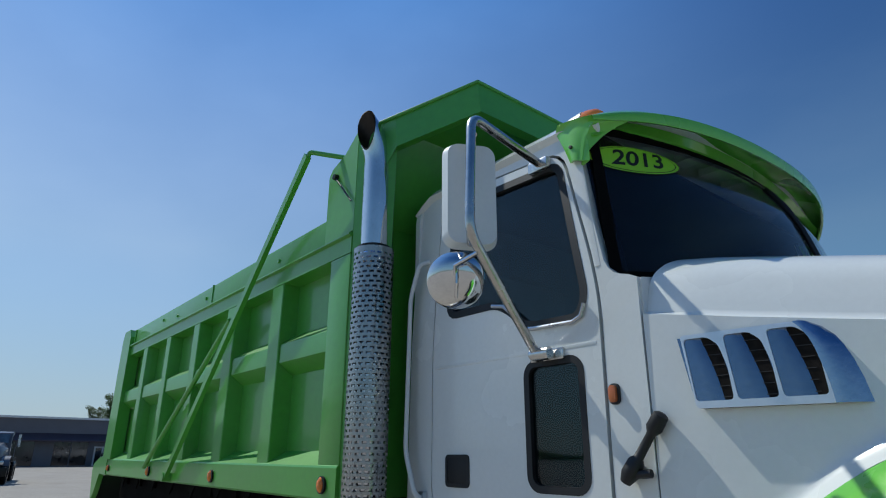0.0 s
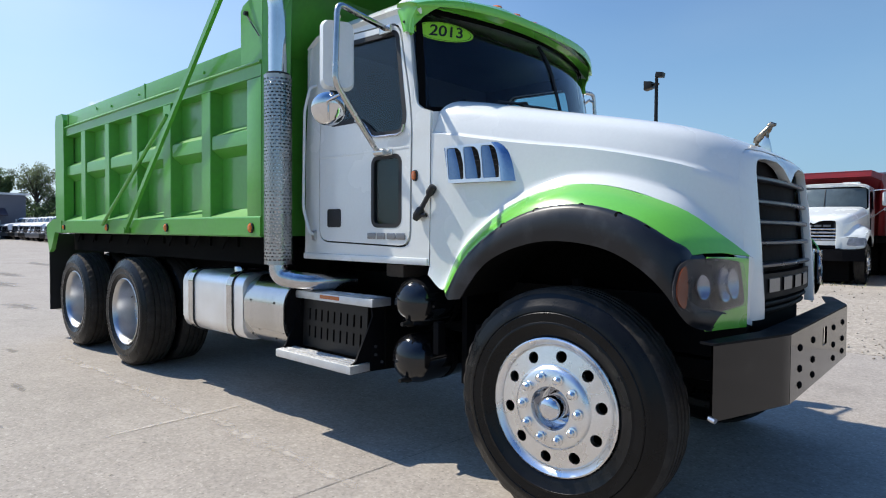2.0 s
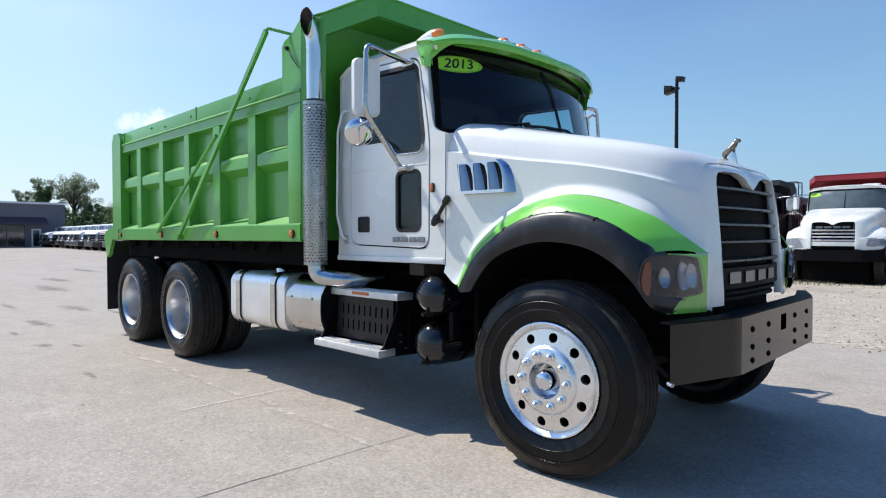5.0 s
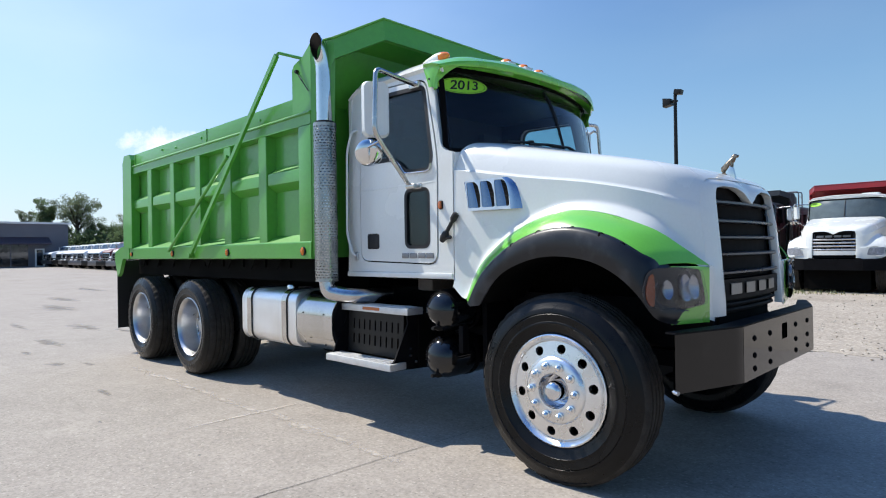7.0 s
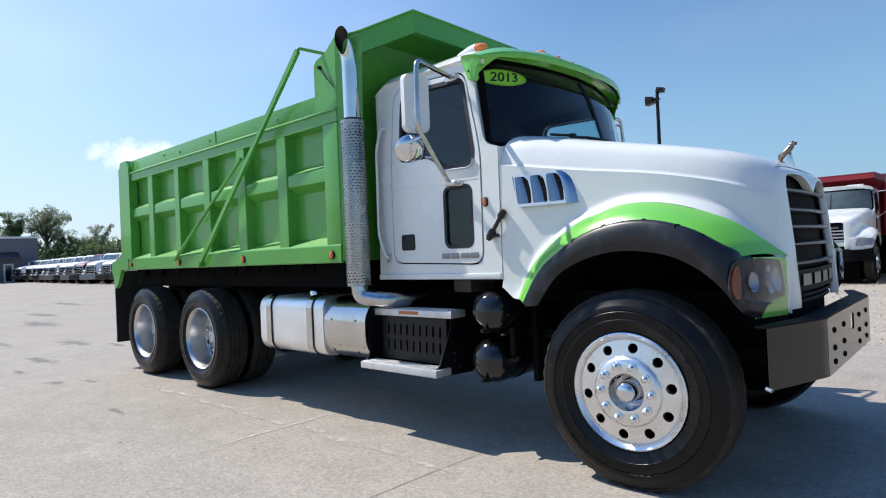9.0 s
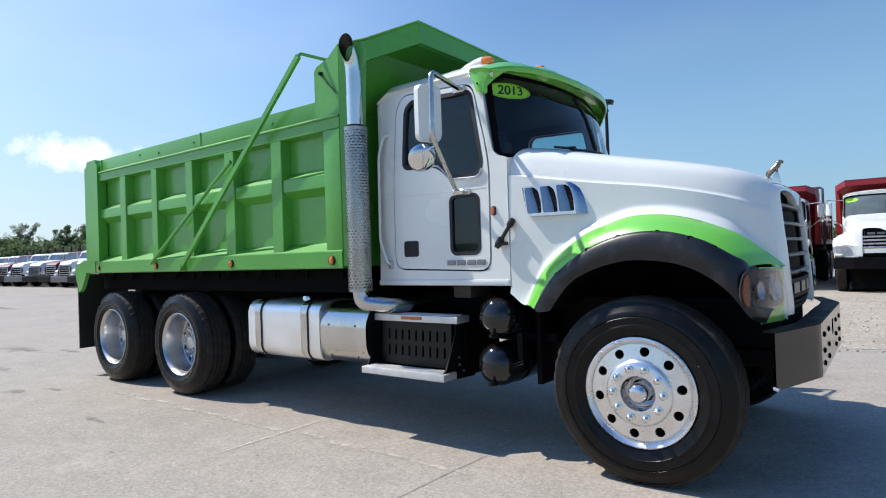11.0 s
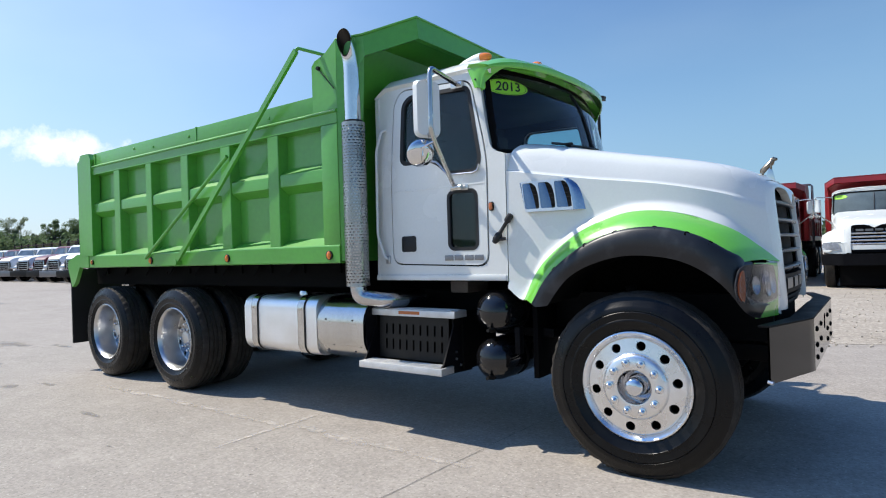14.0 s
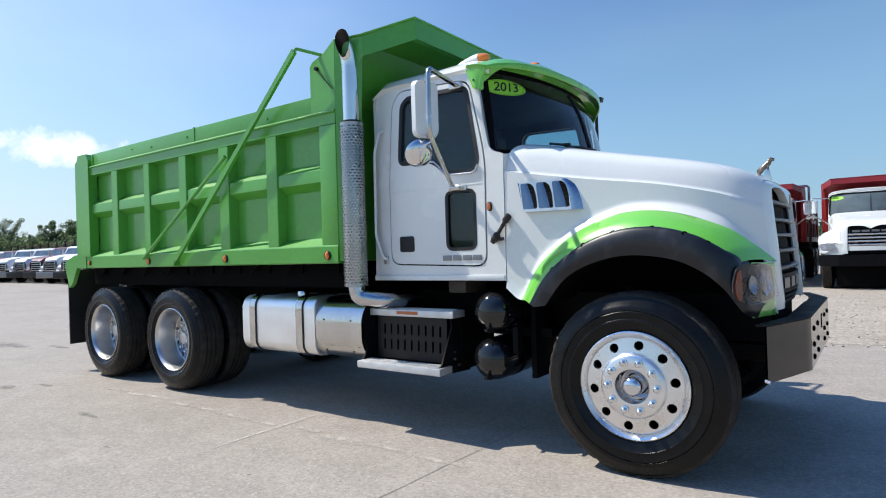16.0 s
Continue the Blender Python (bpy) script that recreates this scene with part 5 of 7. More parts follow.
def year_sticker(cab, readable):
    """Oval sticker at the top corner of the windscreen."""
    zc, yc = 2.463, -0.785
    o = screen_at(yc, zc)
    du = (screen_at(yc + 0.1, zc + 0.004) - screen_at(yc - 0.1, zc - 0.004)).normalized()
    dv = (screen_at(yc, zc + 0.05) - screen_at(yc, zc - 0.05)).normalized()
    dn = du.cross(dv).normalized()
    if dn.x < 0:
        dn = -dn

    def on(u, v, d):
        y, z = yc + u * du.y + v * dv.y, zc + u * du.z + v * dv.z
        return screen_at(y, z) + dn * d
    for name, k, d, mat in (("sticker_edge", 1.0, 0.0035, INK), ("sticker_rim", 0.975, 0.0042, STICKER), ("sticker_line", 0.90, 0.0049, INK), ("sticker", 0.875, 0.0056, STICKER)):
        bm = bmesh.new()
        rows = [[on(0.196 * k * r * math.cos(a), 0.064 * k * r * math.sin(a), d) for a in [2 * math.pi * j / 40 for j in range(40)]] for r in (0.5, 1.0)]
        loft(bm, rows, True)
        bm.faces.new([v for v in bm.verts][:40])
        st = part(name, bm, mat, cab, "lime oval year sticker" if name == "sticker" else "")
    if not readable:
        rows = [[on(u, v, 0.0066) for u in (-0.08, -0.04, 0.0, 0.04, 0.08)] for v in (-0.008, 0.008)]
        part("year_bar", thick(loft(bmesh.new(), rows), 0.001), INK, st)
        return
    fc = bpy.data.curves.new("year", "FONT")
    fc.body, fc.size, fc.align_x, fc.align_y = "2013", 0.100, "CENTER", "CENTER"
    fc.shear, fc.offset = 0.30, 0.0018
    fo = new("year", fc)
    dg = bpy.context.evaluated_depsgraph_get()
    me = bpy.data.meshes.new_from_object(fo.evaluated_get(dg))
    bpy.data.objects.remove(fo)
    bm = bmesh.new()
    bm.from_mesh(me)
    for v in bm.verts:
        v.co = on(v.co.x * 1.12, v.co.y, 0.0066)
    part("year", bm, INK, st, "black numerals 2013")


def build_dump_truck():
    t = thing("dump_truck", "white and lime green dump truck parked on a concrete lot", "dump truck")
    ch = build_chassis(t)
    cab = build_cab(t, True, LIME)
    hood = build_hood(t, LIME)
    for s in (-1, 1):
        build_fender(t, s, LIME, FLARE)
    for s in (-1, 1):
        build_mirror(t, s)
    build_bumper(t, BUMPER)
    build_vent(hood)
    build_latch(hood)
    # headlamp-height seam, cowl lamp
    mark = bmesh.new()
    prism(mark, rounded(-0.997, -0.973, 1.590, 1.640, 0.010), "y", -1.020, -1.000, 0.004)
    mark = part("cowl_lamp", mark, AMBER_DULL, cab, "upright amber side marker in a dark bezel")
    bezel = bmesh.new()
    prism(bezel, rounded(-1.004, -0.966, 1.584, 1.646, 0.014), "y", -1.008, -0.998, 0.003)
    part("bezel", bezel, SEAL, mark)
    # grab rail on the cab corner
    bm = bmesh.new()
    tube(bm, bent([(-1.93, -0.985, 2.268), (-1.945, -1.03, 2.25), (-1.985, -1.045, 2.10), (-1.985, -1.055, 1.45), (-1.925, -1.05, 1.29), (-1.925, -1.005, 1.27)], 0.04), 0.010, 10)
    rail = part("grab_rail", bm, material_white_shell(), cab, "white painted grab rail")
    part("rail_foot", boxed(-1.945, -1.905, -1.02, -1.0, 1.235, 1.30, b=0.006), SILVER, rail)
    year_sticker(cab, True)
    # ornament on the nose: a plain seated shape on a chrome wedge
    bm = bmesh.new()
    prism(bm, [(0.525, 1.735), (0.600, 1.715), (0.580, 1.80), (0.560, 1.815)], "y", -0.014, 0.014, 0.004)
    for v in bm.verts:
        v.co.z -= 0.012 + (0.02 if v.co.z < 1.76 else 0.0)
    orn = part("hood_ornament", bm, CHROME, hood, "gold figure on a chrome wedge")
    bm = bmesh.new()
    tube(bm, [(0.505, 0, 1.772), (0.515, 0, 1.79), (0.545, 0, 1.822), (0.575, 0, 1.848), (0.590, 0, 1.868)], [0.012, 0.022, 0.020, 0.022, 0.014], 10)
    tube(bm, [(0.575, 0, 1.868), (0.592, 0, 1.876), (0.618, 0, 1.872)], [0.014, 0.018, 0.009], 10)
    tube(bm, [(0.573, 0.012, 1.84), (0.572, 0.012, 1.80)], 0.007, 8)
    tube(bm, [(0.520, 0.012, 1.785), (0.512, 0.014, 1.752), (0.535, 0.014, 1.75)], 0.008, 8)
    tube(bm, [(0.573, -0.012, 1.84), (0.572, -0.012, 1.80)], 0.007, 8)
    tube(bm, [(0.520, -0.012, 1.785), (0.512, -0.014, 1.752), (0.535, -0.014, 1.75)], 0.008, 8)
    for v in bm.verts:
        v.co = Vector((0.555, 0, 1.80)) + (v.co - Vector((0.555, 0, 1.80))) * 0.86
        v.co.z -= 0.006
    part("figure", bm, EMBLEM, orn)
    # wheels
    wf = build_wheel("front_wheel", 0.541, 0.236, t, Matrix.Translation((0, -1.112, 0.519)) @ Matrix.Rotation(radians(2), 4, "Z") @ Matrix.Rotation(radians(9), 4, "Y") @ Matrix.Diagonal((0.978, 1, 0.978, 1)))
    build_wheel("front_wheel", 0, 0, t, Matrix.Translation((0, 1.112, 0.519)) @ Matrix.Rotation(math.pi, 4, "Z") @ Matrix.Diagonal((0.978, 1, 0.978, 1)), proto=wf)
    wr = build_wheel("rear_wheel", 0.515, 0.275, t, Matrix.Translation((-4.676, -1.205, 0.512)), dual=True)
    for x, s in ((-6.115, -1), (-4.676, 1), (-6.115, 1)):
        build_wheel("rear_wheel", 0, 0, t, Matrix.Translation((x, s * 1.205, 0.512)) @ (Matrix.Rotation(math.pi, 4, "Z") if s > 0 else Matrix.Identity(4)), proto=wr)
    bed = build_bed(t, GREEN)
    for x in (-2.325, -3.665, -5.010, -6.33):
        build_lamp(bed, x, 1.315, 0.026 if x > -6 else 0.02)
    # tarp arms
    bm = bmesh.new()
    a, b = Vector((-4.46, -1.275, 1.29)), Vector((-2.535, -1.335, 2.935))
    d = (b - a).normalized()
    n = Vector((-d.z, 0, d.x))
    for k, w in ((0, 0.022),):
        q = [a - n * w, b - n * w, b + n * w, a + n * w]
        lo = [bm.verts.new(p + Vector((0, 0.012, 0))) for p in q]
        hi = [bm.verts.new(p + Vector((0, -0.016, 0))) for p in q]
        bm.faces.new(lo)
        bm.faces.new(hi[::-1])
        for i in range(4):
            bm.faces.new((lo[i], lo[(i + 1) % 4], hi[(i + 1) % 4], hi[i]))
    arm = part("tarp_arm", bm, GREEN, bed, "green steel tarp arm")
    bm = bmesh.new()
    tube(bm, bent([(-2.54, -1.335, 2.925), (-2.525, -1.33, 2.955), (-2.33, -1.19, 2.885)], 0.02), 0.013, 8)
    part("arm_hook", bm, GREEN, arm)
    part("arm_pivot", lathe(bmesh.new(), [(0, -1.300), (0.03, -1.298), (0.032, -1.243)], 14, "y", (-4.46, 0, 1.292)), GREEN, arm)
    bm = bmesh.new()
    tube(bm, [(-5.08, -1.262, 1.345), (-3.60, -1.262, 2.235)], 0.017, 10)
    part("spring_rod", bm, GREEN, bed)
    part("pulley", lathe(bmesh.new(), [(0, -1.250), (0.015, -1.248), (0.018, -1.22)], 14, "y", (-2.40, 0, 2.79)), SATIN, bed)
    bm = bmesh.new()
    tube(bm, [(-2.40, -1.24, 2.79), (-2.225, -1.24, 2.60)], 0.004, 6)
    part("tarp_cable", bm, SATIN, bed)
    # exhaust stack
    cx, cy = -2.085, -1.185
    bend = 0.29
    pts = [Vector(q) for q in [(cx, cy, 2.30), (cx, cy, 2.70)] + [(cx, cy - bend * (1 - math.cos(q)), 2.747 + bend * math.sin(q)) for q in [radians(5 * k) for k in range(13)]]]
    tdir = (pts[-1] - pts[-2]).normalized()
    mouth, cut = Vector((cx, cy - 0.0727, 2.929)), Vector((0.18, -1.0, 0.0)).normalized()

    def sawn(r):
        b2 = tube(bmesh.new(), pts + [pts[-1] + tdir * 0.06, pts[-1] + tdir * 0.12], r, 28, caps=False)
        bmesh.ops.bisect_plane(b2, geom=b2.verts[:] + b2.edges[:] + b2.faces[:], plane_co=mouth, plane_no=cut, clear_outer=True)
        return b2
    stack = part("exhaust_pipe", sawn(0.0635), CHROME, t, "chrome exhaust stack with a perforated guard")
    part("stack_bore", sawn(0.0600), SOOT, stack, "heat-browned, sooty bore")
    part("stack_collar", lathe(bmesh.new(), [(0.066, 2.318), (0.074, 2.320), (0.074, 2.335), (0.066, 2.338)], 28, "z", (cx, cy, 0)), SEAL, stack)
    # perforated guard: slots in staggered rows
    R, n, rows_n, z0, z1 = 0.091, 18, 54, 1.075, 2.318
    bm = bmesh.new()
    h = (z1 - z0 - 0.04) / rows_n
    grid = {}
    marks = (0.0, 0.36, 0.5, 0.86)

    def gv(k, z):
        key = (round(k * 4 - 0.1) % (n * 4), round(z * 1e5))
        if key not in grid:
            a = 2 * math.pi * k / n
            grid[key] = bm.verts.new((cx + R * math.cos(a), cy + R * math.sin(a), z))
        return grid[key]
    for r in range(rows_n):
        za = z0 + 0.02 + r * h
        zl, zh = za + h * 0.27, za + h * 0.73
        o = 0.5 * (r % 2)
        for k in range(n):
            k0, k1, k2 = k + o, k + o + 0.36, k + o + 1
            bm.faces.new((gv(k0, zl), gv(k1, zl), gv(k1, zh), gv(k0, zh)))
            between = [k + q + j for j in (0, 1) for q in marks if k1 + 0.01 < k + q + j < k2 - 0.01]
            for zz, ze in ((za, zl), (za + h, zh)):
                bm.faces.new((gv(k0, zz), gv(k1, zz), gv(k1, ze), gv(k0, ze)))
                bm.faces.new([gv(q, zz) for q in [k1] + between + [k2]] + [gv(k2, ze), gv(k1, ze)])
    lathe(bm, [(R, z1 - 0.022), (R + 0.001, z1)], 40, "z", (cx, cy, 0))
    lathe(bm, [(R + 0.001, z0), (R, z0 + 0.021)], 40, "z", (cx, cy, 0))
    part("stack_guard", thick(bm, 0.002), GUARD, stack, "perforated stainless heat guard")
    part("muffler", lathe(bmesh.new(), [(0.066, 2.30), (0.078, 2.26), (0.078, 1.12), (0.06, 1.06)], 28, "z", (cx, cy, 0)), ELBOW, stack)
    bm = bmesh.new()
    tube(bm, bent([(cx, cy, 1.10), (cx + 0.01, cy, 0.995), (-1.93, -1.08, 0.955), (-1.80, -0.76, 0.965)], 0.13, 8), 0.062, 20)
    part("stack_elbow", bm, ELBOW, stack, "bright steel exhaust elbow")
    # fuel tank
    bm = bmesh.new()
    sec = rounded(-1.150, -0.60, 0.485, 0.975, 0.10, 7)

    def slab(x0, x1, pts):
        b2 = bmesh.new()
        prism(b2, pts, "x", x0, x1, 0.012)
        return b2
    tank = part("fuel_tank", slab(-3.565, -2.605, sec), TANK, t, "brushed aluminium fuel tank with steel straps")
    shr = rounded(-1.146, -0.61, 0.478, 0.972, 0.20, 10)
    part("tank_cover", slab(-2.60, -2.085, shr), STEEL, tank, "polished stainless tank section")
    part("end_panel", slab(-2.085, -2.072, rounded(-1.13, -0.62, 0.49, 0.96, 0.18)), BLACK, tank)
    for x in (-3.41, -2.785):
        bm = bmesh.new()
        plate(bm, grown(sec, 0.012), [grown(sec, 0.001)], "x", x - 0.038, x + 0.038)
        part("tank_strap", bm, STRAP, tank)
        for dx in (-0.042, 0.042):
            bm = bmesh.new()
            plate(bm, grown(sec, 0.007), [grown(sec, 0.001)], "x", x + dx - 0.004, x + dx + 0.004)
            part("strap_rubber", bm, SEAL, tank)
    part("filler_cap", lathe(bmesh.new(), [(0.0, 1.015), (0.045, 1.013), (0.05, 1.0), (0.05, 0.97), (0.035, 0.965)], 20, "z", (-2.93, -0.98, 0)), CHROME, tank)
    for x, z in ((-2.50, 0.80), (-2.20, 0.80), (-2.47, 0.56), (-2.17, 0.56)):
        part("cover_bolt", lathe(bmesh.new(), [(0, -1.150), (0.007, -1.149), (0.008, -1.142)], 8, "y", (x, 0, z)), SEAL, tank)
    # steps and battery box
    up = part("upper_step", boxed(-2.112, -1.285, -1.055, -0.90, 0.842, 0.892, b=0.006), TREADPLATE, t, "aluminium cab step with a tread plate")
    part("step_reflector", boxed(-1.80, -1.60, -1.058, -1.053, 0.858, 0.882, b=0.001), AMBER_DULL, up)
    lo = part("lower_step", boxed(-2.075, -1.297, -1.212, -1.06, 0.462, 0.512, b=0.006), TREADPLATE, t, "aluminium lower cab step")
    for st, y0, y1, z in ((up, -1.045, -0.91, 0.893), (lo, -1.20, -1.07, 0.513)):
        for k in range(3):
            y = y0 + (y1 - y0) * (k + 0.5) / 3
            part("tread_rib", boxed(-2.05, -1.33, y - 0.012, y + 0.012, z, z + 0.004, b=0.001), TREADPLATE, st)
    slots = []
    for r in range(2):
        for k in range(9):
            x = -1.955 + 0.066 * k
            slots.append(rounded(x, x + 0.018, 0.585 + 0.115 * r, 0.665 + 0.115 * r, 0.008, 3))

    def lean(v):
        return Vector((v.x, v.y - 0.012 * (0.82 - v.z) / 0.3, v.z))
    bx = part("battery_box", plate(bmesh.new(), [(-2.02, 0.52), (-1.36, 0.52), (-1.36, 0.838), (-2.02, 0.838)], slots, "y", -1.025, -1.015, (), lean), SATIN, t, "black slotted battery box cover")
    part("box_body", boxed(-2.06, -1.30, -0.93, -0.48, 0.46, 0.84), DARK, bx)
    for x in (-2.06, -1.325):
        bm = bmesh.new()
        plate(bm, [(-1.03, 0.845), (-0.80, 0.845), (-0.80, 0.44), (-1.195, 0.46), (-1.195, 0.50), (-1.15, 0.53), (-1.02, 0.78)], [], "x", x - 0.006, x + 0.006)
        part("step_bracket", bm, BLACK, bx)
    for q in ((0.60, -1.0), (0.55, -1.0), (0.50, -0.95)):
        part("bracket_bolt", lathe(bmesh.new(), [(0, 0.016), (0.009, 0.015), (0.010, 0.004)], 8, "x", (-1.325, q[1], q[0])), SILVER, bx)
    # air tanks
    for z, x in ((0.893, -0.995), (0.572, -1.010)):
        bm = bmesh.new()
        lathe(bm, [(0.0, -1.085), (0.05, -1.078), (0.10, -1.052), (0.133, -1.012), (0.145, -0.96), (0.145, -0.45), (0.10, -0.37), (0.0, -0.35)], 40, "y", (x, 0, z))
        at = part("air_tank", bm, material_gloss_black(), t, "glossy black air tank")
        bm = bmesh.new()
        lathe(bm, [(0.0, -1.10), (0.012, -1.10), (0.014, -1.06), (0.022, -1.05), (0.022, -1.0)], 12, "y", (x + 0.01, 0, z - 0.112))
        part("drain_valve", bm, SATIN, at)
        part("tank_band", lathe(bmesh.new(), [(0.147, -0.80), (0.149, -0.80), (0.149, -0.76), (0.147, -0.76)], 32, "y", (x, 0, z)), BLACK, at)
    bm = bmesh.new()
    box(bm, -0.82, -0.78, -0.78, -0.45, 0.42, 0.95, b=0.006)
    box(bm, -1.16, -0.70, -0.70, -0.45, 0.70, 0.76, b=0.006)
    box(bm, -0.84, -0.80, -1.00, -0.94, 0.62, 0.80, b=0.006)
    part("tank_bracket", bm, BLACK, ch)
    bm = bmesh.new()
    box(bm, -1.60, -1.43, -0.66, -0.35, 0.99, 1.10, b=0.02)
    part("transfer_box", bm, material("tan_primer", (0.16, 0.13, 0.11), 0.6, var=0.2), ch)
    return t


_gb = {}


def material_gloss_black():
    if "m" not in _gb:
        _gb["m"] = material("gloss_black_paint", (0.006, 0.006, 0.007), 0.12, var=0.1, coat=0.25, bump=0.0)
    return _gb["m"]


truck = build_dump_truck()


# ---- ground ----
def ground_material(name, colour, dark, light, gravel=False):
    m = bpy.data.materials.new(name)
    m.use_nodes = True
    n, l = m.node_tree.nodes, m.node_tree.links
    p = n["Principled BSDF"]
    p.inputs["Roughness"].default_value = 0.85
    p.inputs["Specular IOR Level"].default_value = 0.25
    tc = n.new("ShaderNodeTexCoord")

    def tex(s, d=6.0, stretch=None, rough=0.55):
        t = n.new("ShaderNodeTexNoise")
        t.inputs["Scale"].default_value, t.inputs["Detail"].default_value, t.inputs["Roughness"].default_value = s, d, rough
        if stretch:
            mp = n.new("ShaderNodeMapping")
            mp.inputs["Scale"].default_value = stretch
            l.new(tc.outputs["Object"], mp.inputs["Vector"])
            l.new(mp.outputs["Vector"], t.inputs["Vector"])
        else:
            l.new(tc.outputs["Object"], t.inputs["Vector"])
        return t.outputs["Fac"]

    def rng(v, a, b, c, d):
        r = n.new("ShaderNodeMapRange")
        for i, x in enumerate((a, b, c, d)):
            r.inputs[i + 1].default_value = x
        l.new(v, r.inputs[0])
        return r.outputs[0]

    def mix(fac, a, b, mode="MIX"):
        x = n.new("ShaderNodeMix")
        x.data_type, x.blend_type = "RGBA", mode
        for i, v in ((0, fac), (6, a), (7, b)):
            if isinstance(v, (int, float, tuple)):
                x.inputs[i].default_value = v
            else:
                l.new(v, x.inputs[i])
        return x.outputs[2]
    c = mix(rng(tex(0.35), 0.35, 0.7, 0, 0.8), (*colour, 1), (*light, 1))
    c = mix(rng(tex(0.55, 8.0, (0.5, 1.0, 1.0)), 0.56, 0.70, 0, 0.70), c, (*dark, 1))
    c = mix(1.0, c, rng(tex(3.0), 0.3, 0.7, 0.92, 1.08), "MULTIPLY")
    c = mix(1.0, c, rng(tex(14.0, 6.0), 0.3, 0.7, 0.93, 1.06), "MULTIPLY")
    c = mix(1.0, c, rng(tex(42.0, 5.0, None, 0.68), 0.28, 0.72, 0.74, 1.24), "MULTIPLY")
    # small stones worn bare in the surface, pale and dark
    v = n.new("ShaderNodeTexVoronoi")
    v.inputs["Scale"].default_value = 62.0
    l.new(tc.outputs["Object"], v.inputs["Vector"])
    sp = n.new("ShaderNodeSeparateColor")
    l.new(v.outputs["Color"], sp.inputs[0])
    for ch, lo, tone in ((0, 0.86, (0.52, 0.475, 0.41, 1)), (1, 0.88, (0.13, 0.115, 0.10, 1))):
        k = n.new("ShaderNodeMath")
        k.operation = "MULTIPLY"
        l.new(rng(sp.outputs[ch], lo, lo + 0.04, 0.0, 0.55), k.inputs[0])
        l.new(rng(v.outputs["Distance"], 0.25, 0.5, 1.0, 0.0), k.inputs[1])
        c = mix(k.outputs[0], c, tone)
    if not gravel:
        # pale tide marks left by dried puddles, broken up
        for s, w in ((0.30, 0.005), (0.62, 0.006)):
            e = n.new("ShaderNodeMath")
            e.operation = "SUBTRACT"
            l.new(tex(s, 2.5, (1.0, 1.25, 1.0)), e.inputs[0])
            e.inputs[1].default_value = 0.5
            f = n.new("ShaderNodeMath")
            f.operation = "ABSOLUTE"
            l.new(e.outputs[0], f.inputs[0])
            k = n.new("ShaderNodeMath")
            k.operation = "MULTIPLY"
            l.new(rng(f.outputs[0], 0.0, w, 0.16, 0.0), k.inputs[0])
            l.new(rng(tex(0.9, 4.0), 0.46, 0.62, 0.0, 1.0), k.inputs[1])
            c = mix(k.outputs[0], c, (light[0] * 1.5, light[1] * 1.5, light[2] * 1.5, 1))
    if gravel:
        v = n.new("ShaderNodeTexVoronoi")
        v.inputs["Scale"].default_value = 18.0
        l.new(tc.outputs["Object"], v.inputs["Vector"])
        c = mix(1.0, c, rng(v.outputs["Distance"], 0.0, 0.6, 1.12, 0.72), "MULTIPLY")
    l.new(c, p.inputs["Base Color"])
    b = n.new("ShaderNodeBump")
    b.inputs["Strength"].default_value, b.inputs["Distance"].default_value = (0.8, 0.02) if gravel else (0.22, 0.004)
    l.new(tex(9.0 if gravel else 70.0, 8.0), b.inputs["Height"])
    l.new(b.outputs[0], p.inputs["Normal"])
    return m


CONCRETE = ground_material("weathered_concrete", (0.304, 0.272, 0.234), (0.250, 0.223, 0.192), (0.352, 0.316, 0.272))
GRAVEL = ground_material("crushed_limestone", (0.43, 0.375, 0.300), (0.33, 0.284, 0.222), (0.51, 0.45, 0.37), True)
GRASS = material("dry_grass", (0.22, 0.23, 0.11), 0.9, var=0.4, scale=3, fine=30, island=0.4)

bm = bmesh.new()
ring = [bm.verts.new((x, y, -0.006)) for x, y in ((-900, -900), (900, -900), (900, 900), (-900, 900))]
bm.faces.new(ring)
tagged(part("ground", bm, CONCRETE, smooth=0), "pale stained concrete yard reaching to the horizon", "ground", kind="structure")

# gravel strip behind the truck, with an uneven edge
random.seed(4)
edge = []
x = -16.0
while x < 60:
    edge.append((x, 4.45 + 0.16 * math.sin(x * 1.7) + random.uniform(-0.12, 0.12) + (0.5 * max(0, -x - 8))))
    x += 0.35
bm = bmesh.new()
prism(bm, edge + [(60, 120), (-60, 120), (-16, 9.0)], "z", -0.05, -0.002)
tagged(part("gravel_strip", bm, GRAVEL, smooth=0), "pale crushed limestone lot with tyre-worn patches", "gravel", kind="structure")

# loose stones
bm = bmesh.new()
for k in range(1500):
    x, y = random.uniform(-4, 9), 4.2 + random.random() ** 1.4 * 9
    r = random.uniform(0.006, 0.020) * (1.7 if random.random() < 0.08 else 1)
    g = bmesh.ops.create_icosphere(bm, subdivisions=1, radius=r, matrix=Matrix.Translation((x, y, r * 0.3)) @ Matrix.Rotation(random.random() * 6, 4, "Z") @ Matrix.Diagonal((1, random.uniform(.6, 1), .6, 1)))
tagged(part("loose_stones", bm, material("pale_stone", (0.44, 0.39, 0.32), 0.9, var=0.2, island=0.3), smooth=0), "scattered pale limestone pebbles on the gravel", "stones", kind="stuff")

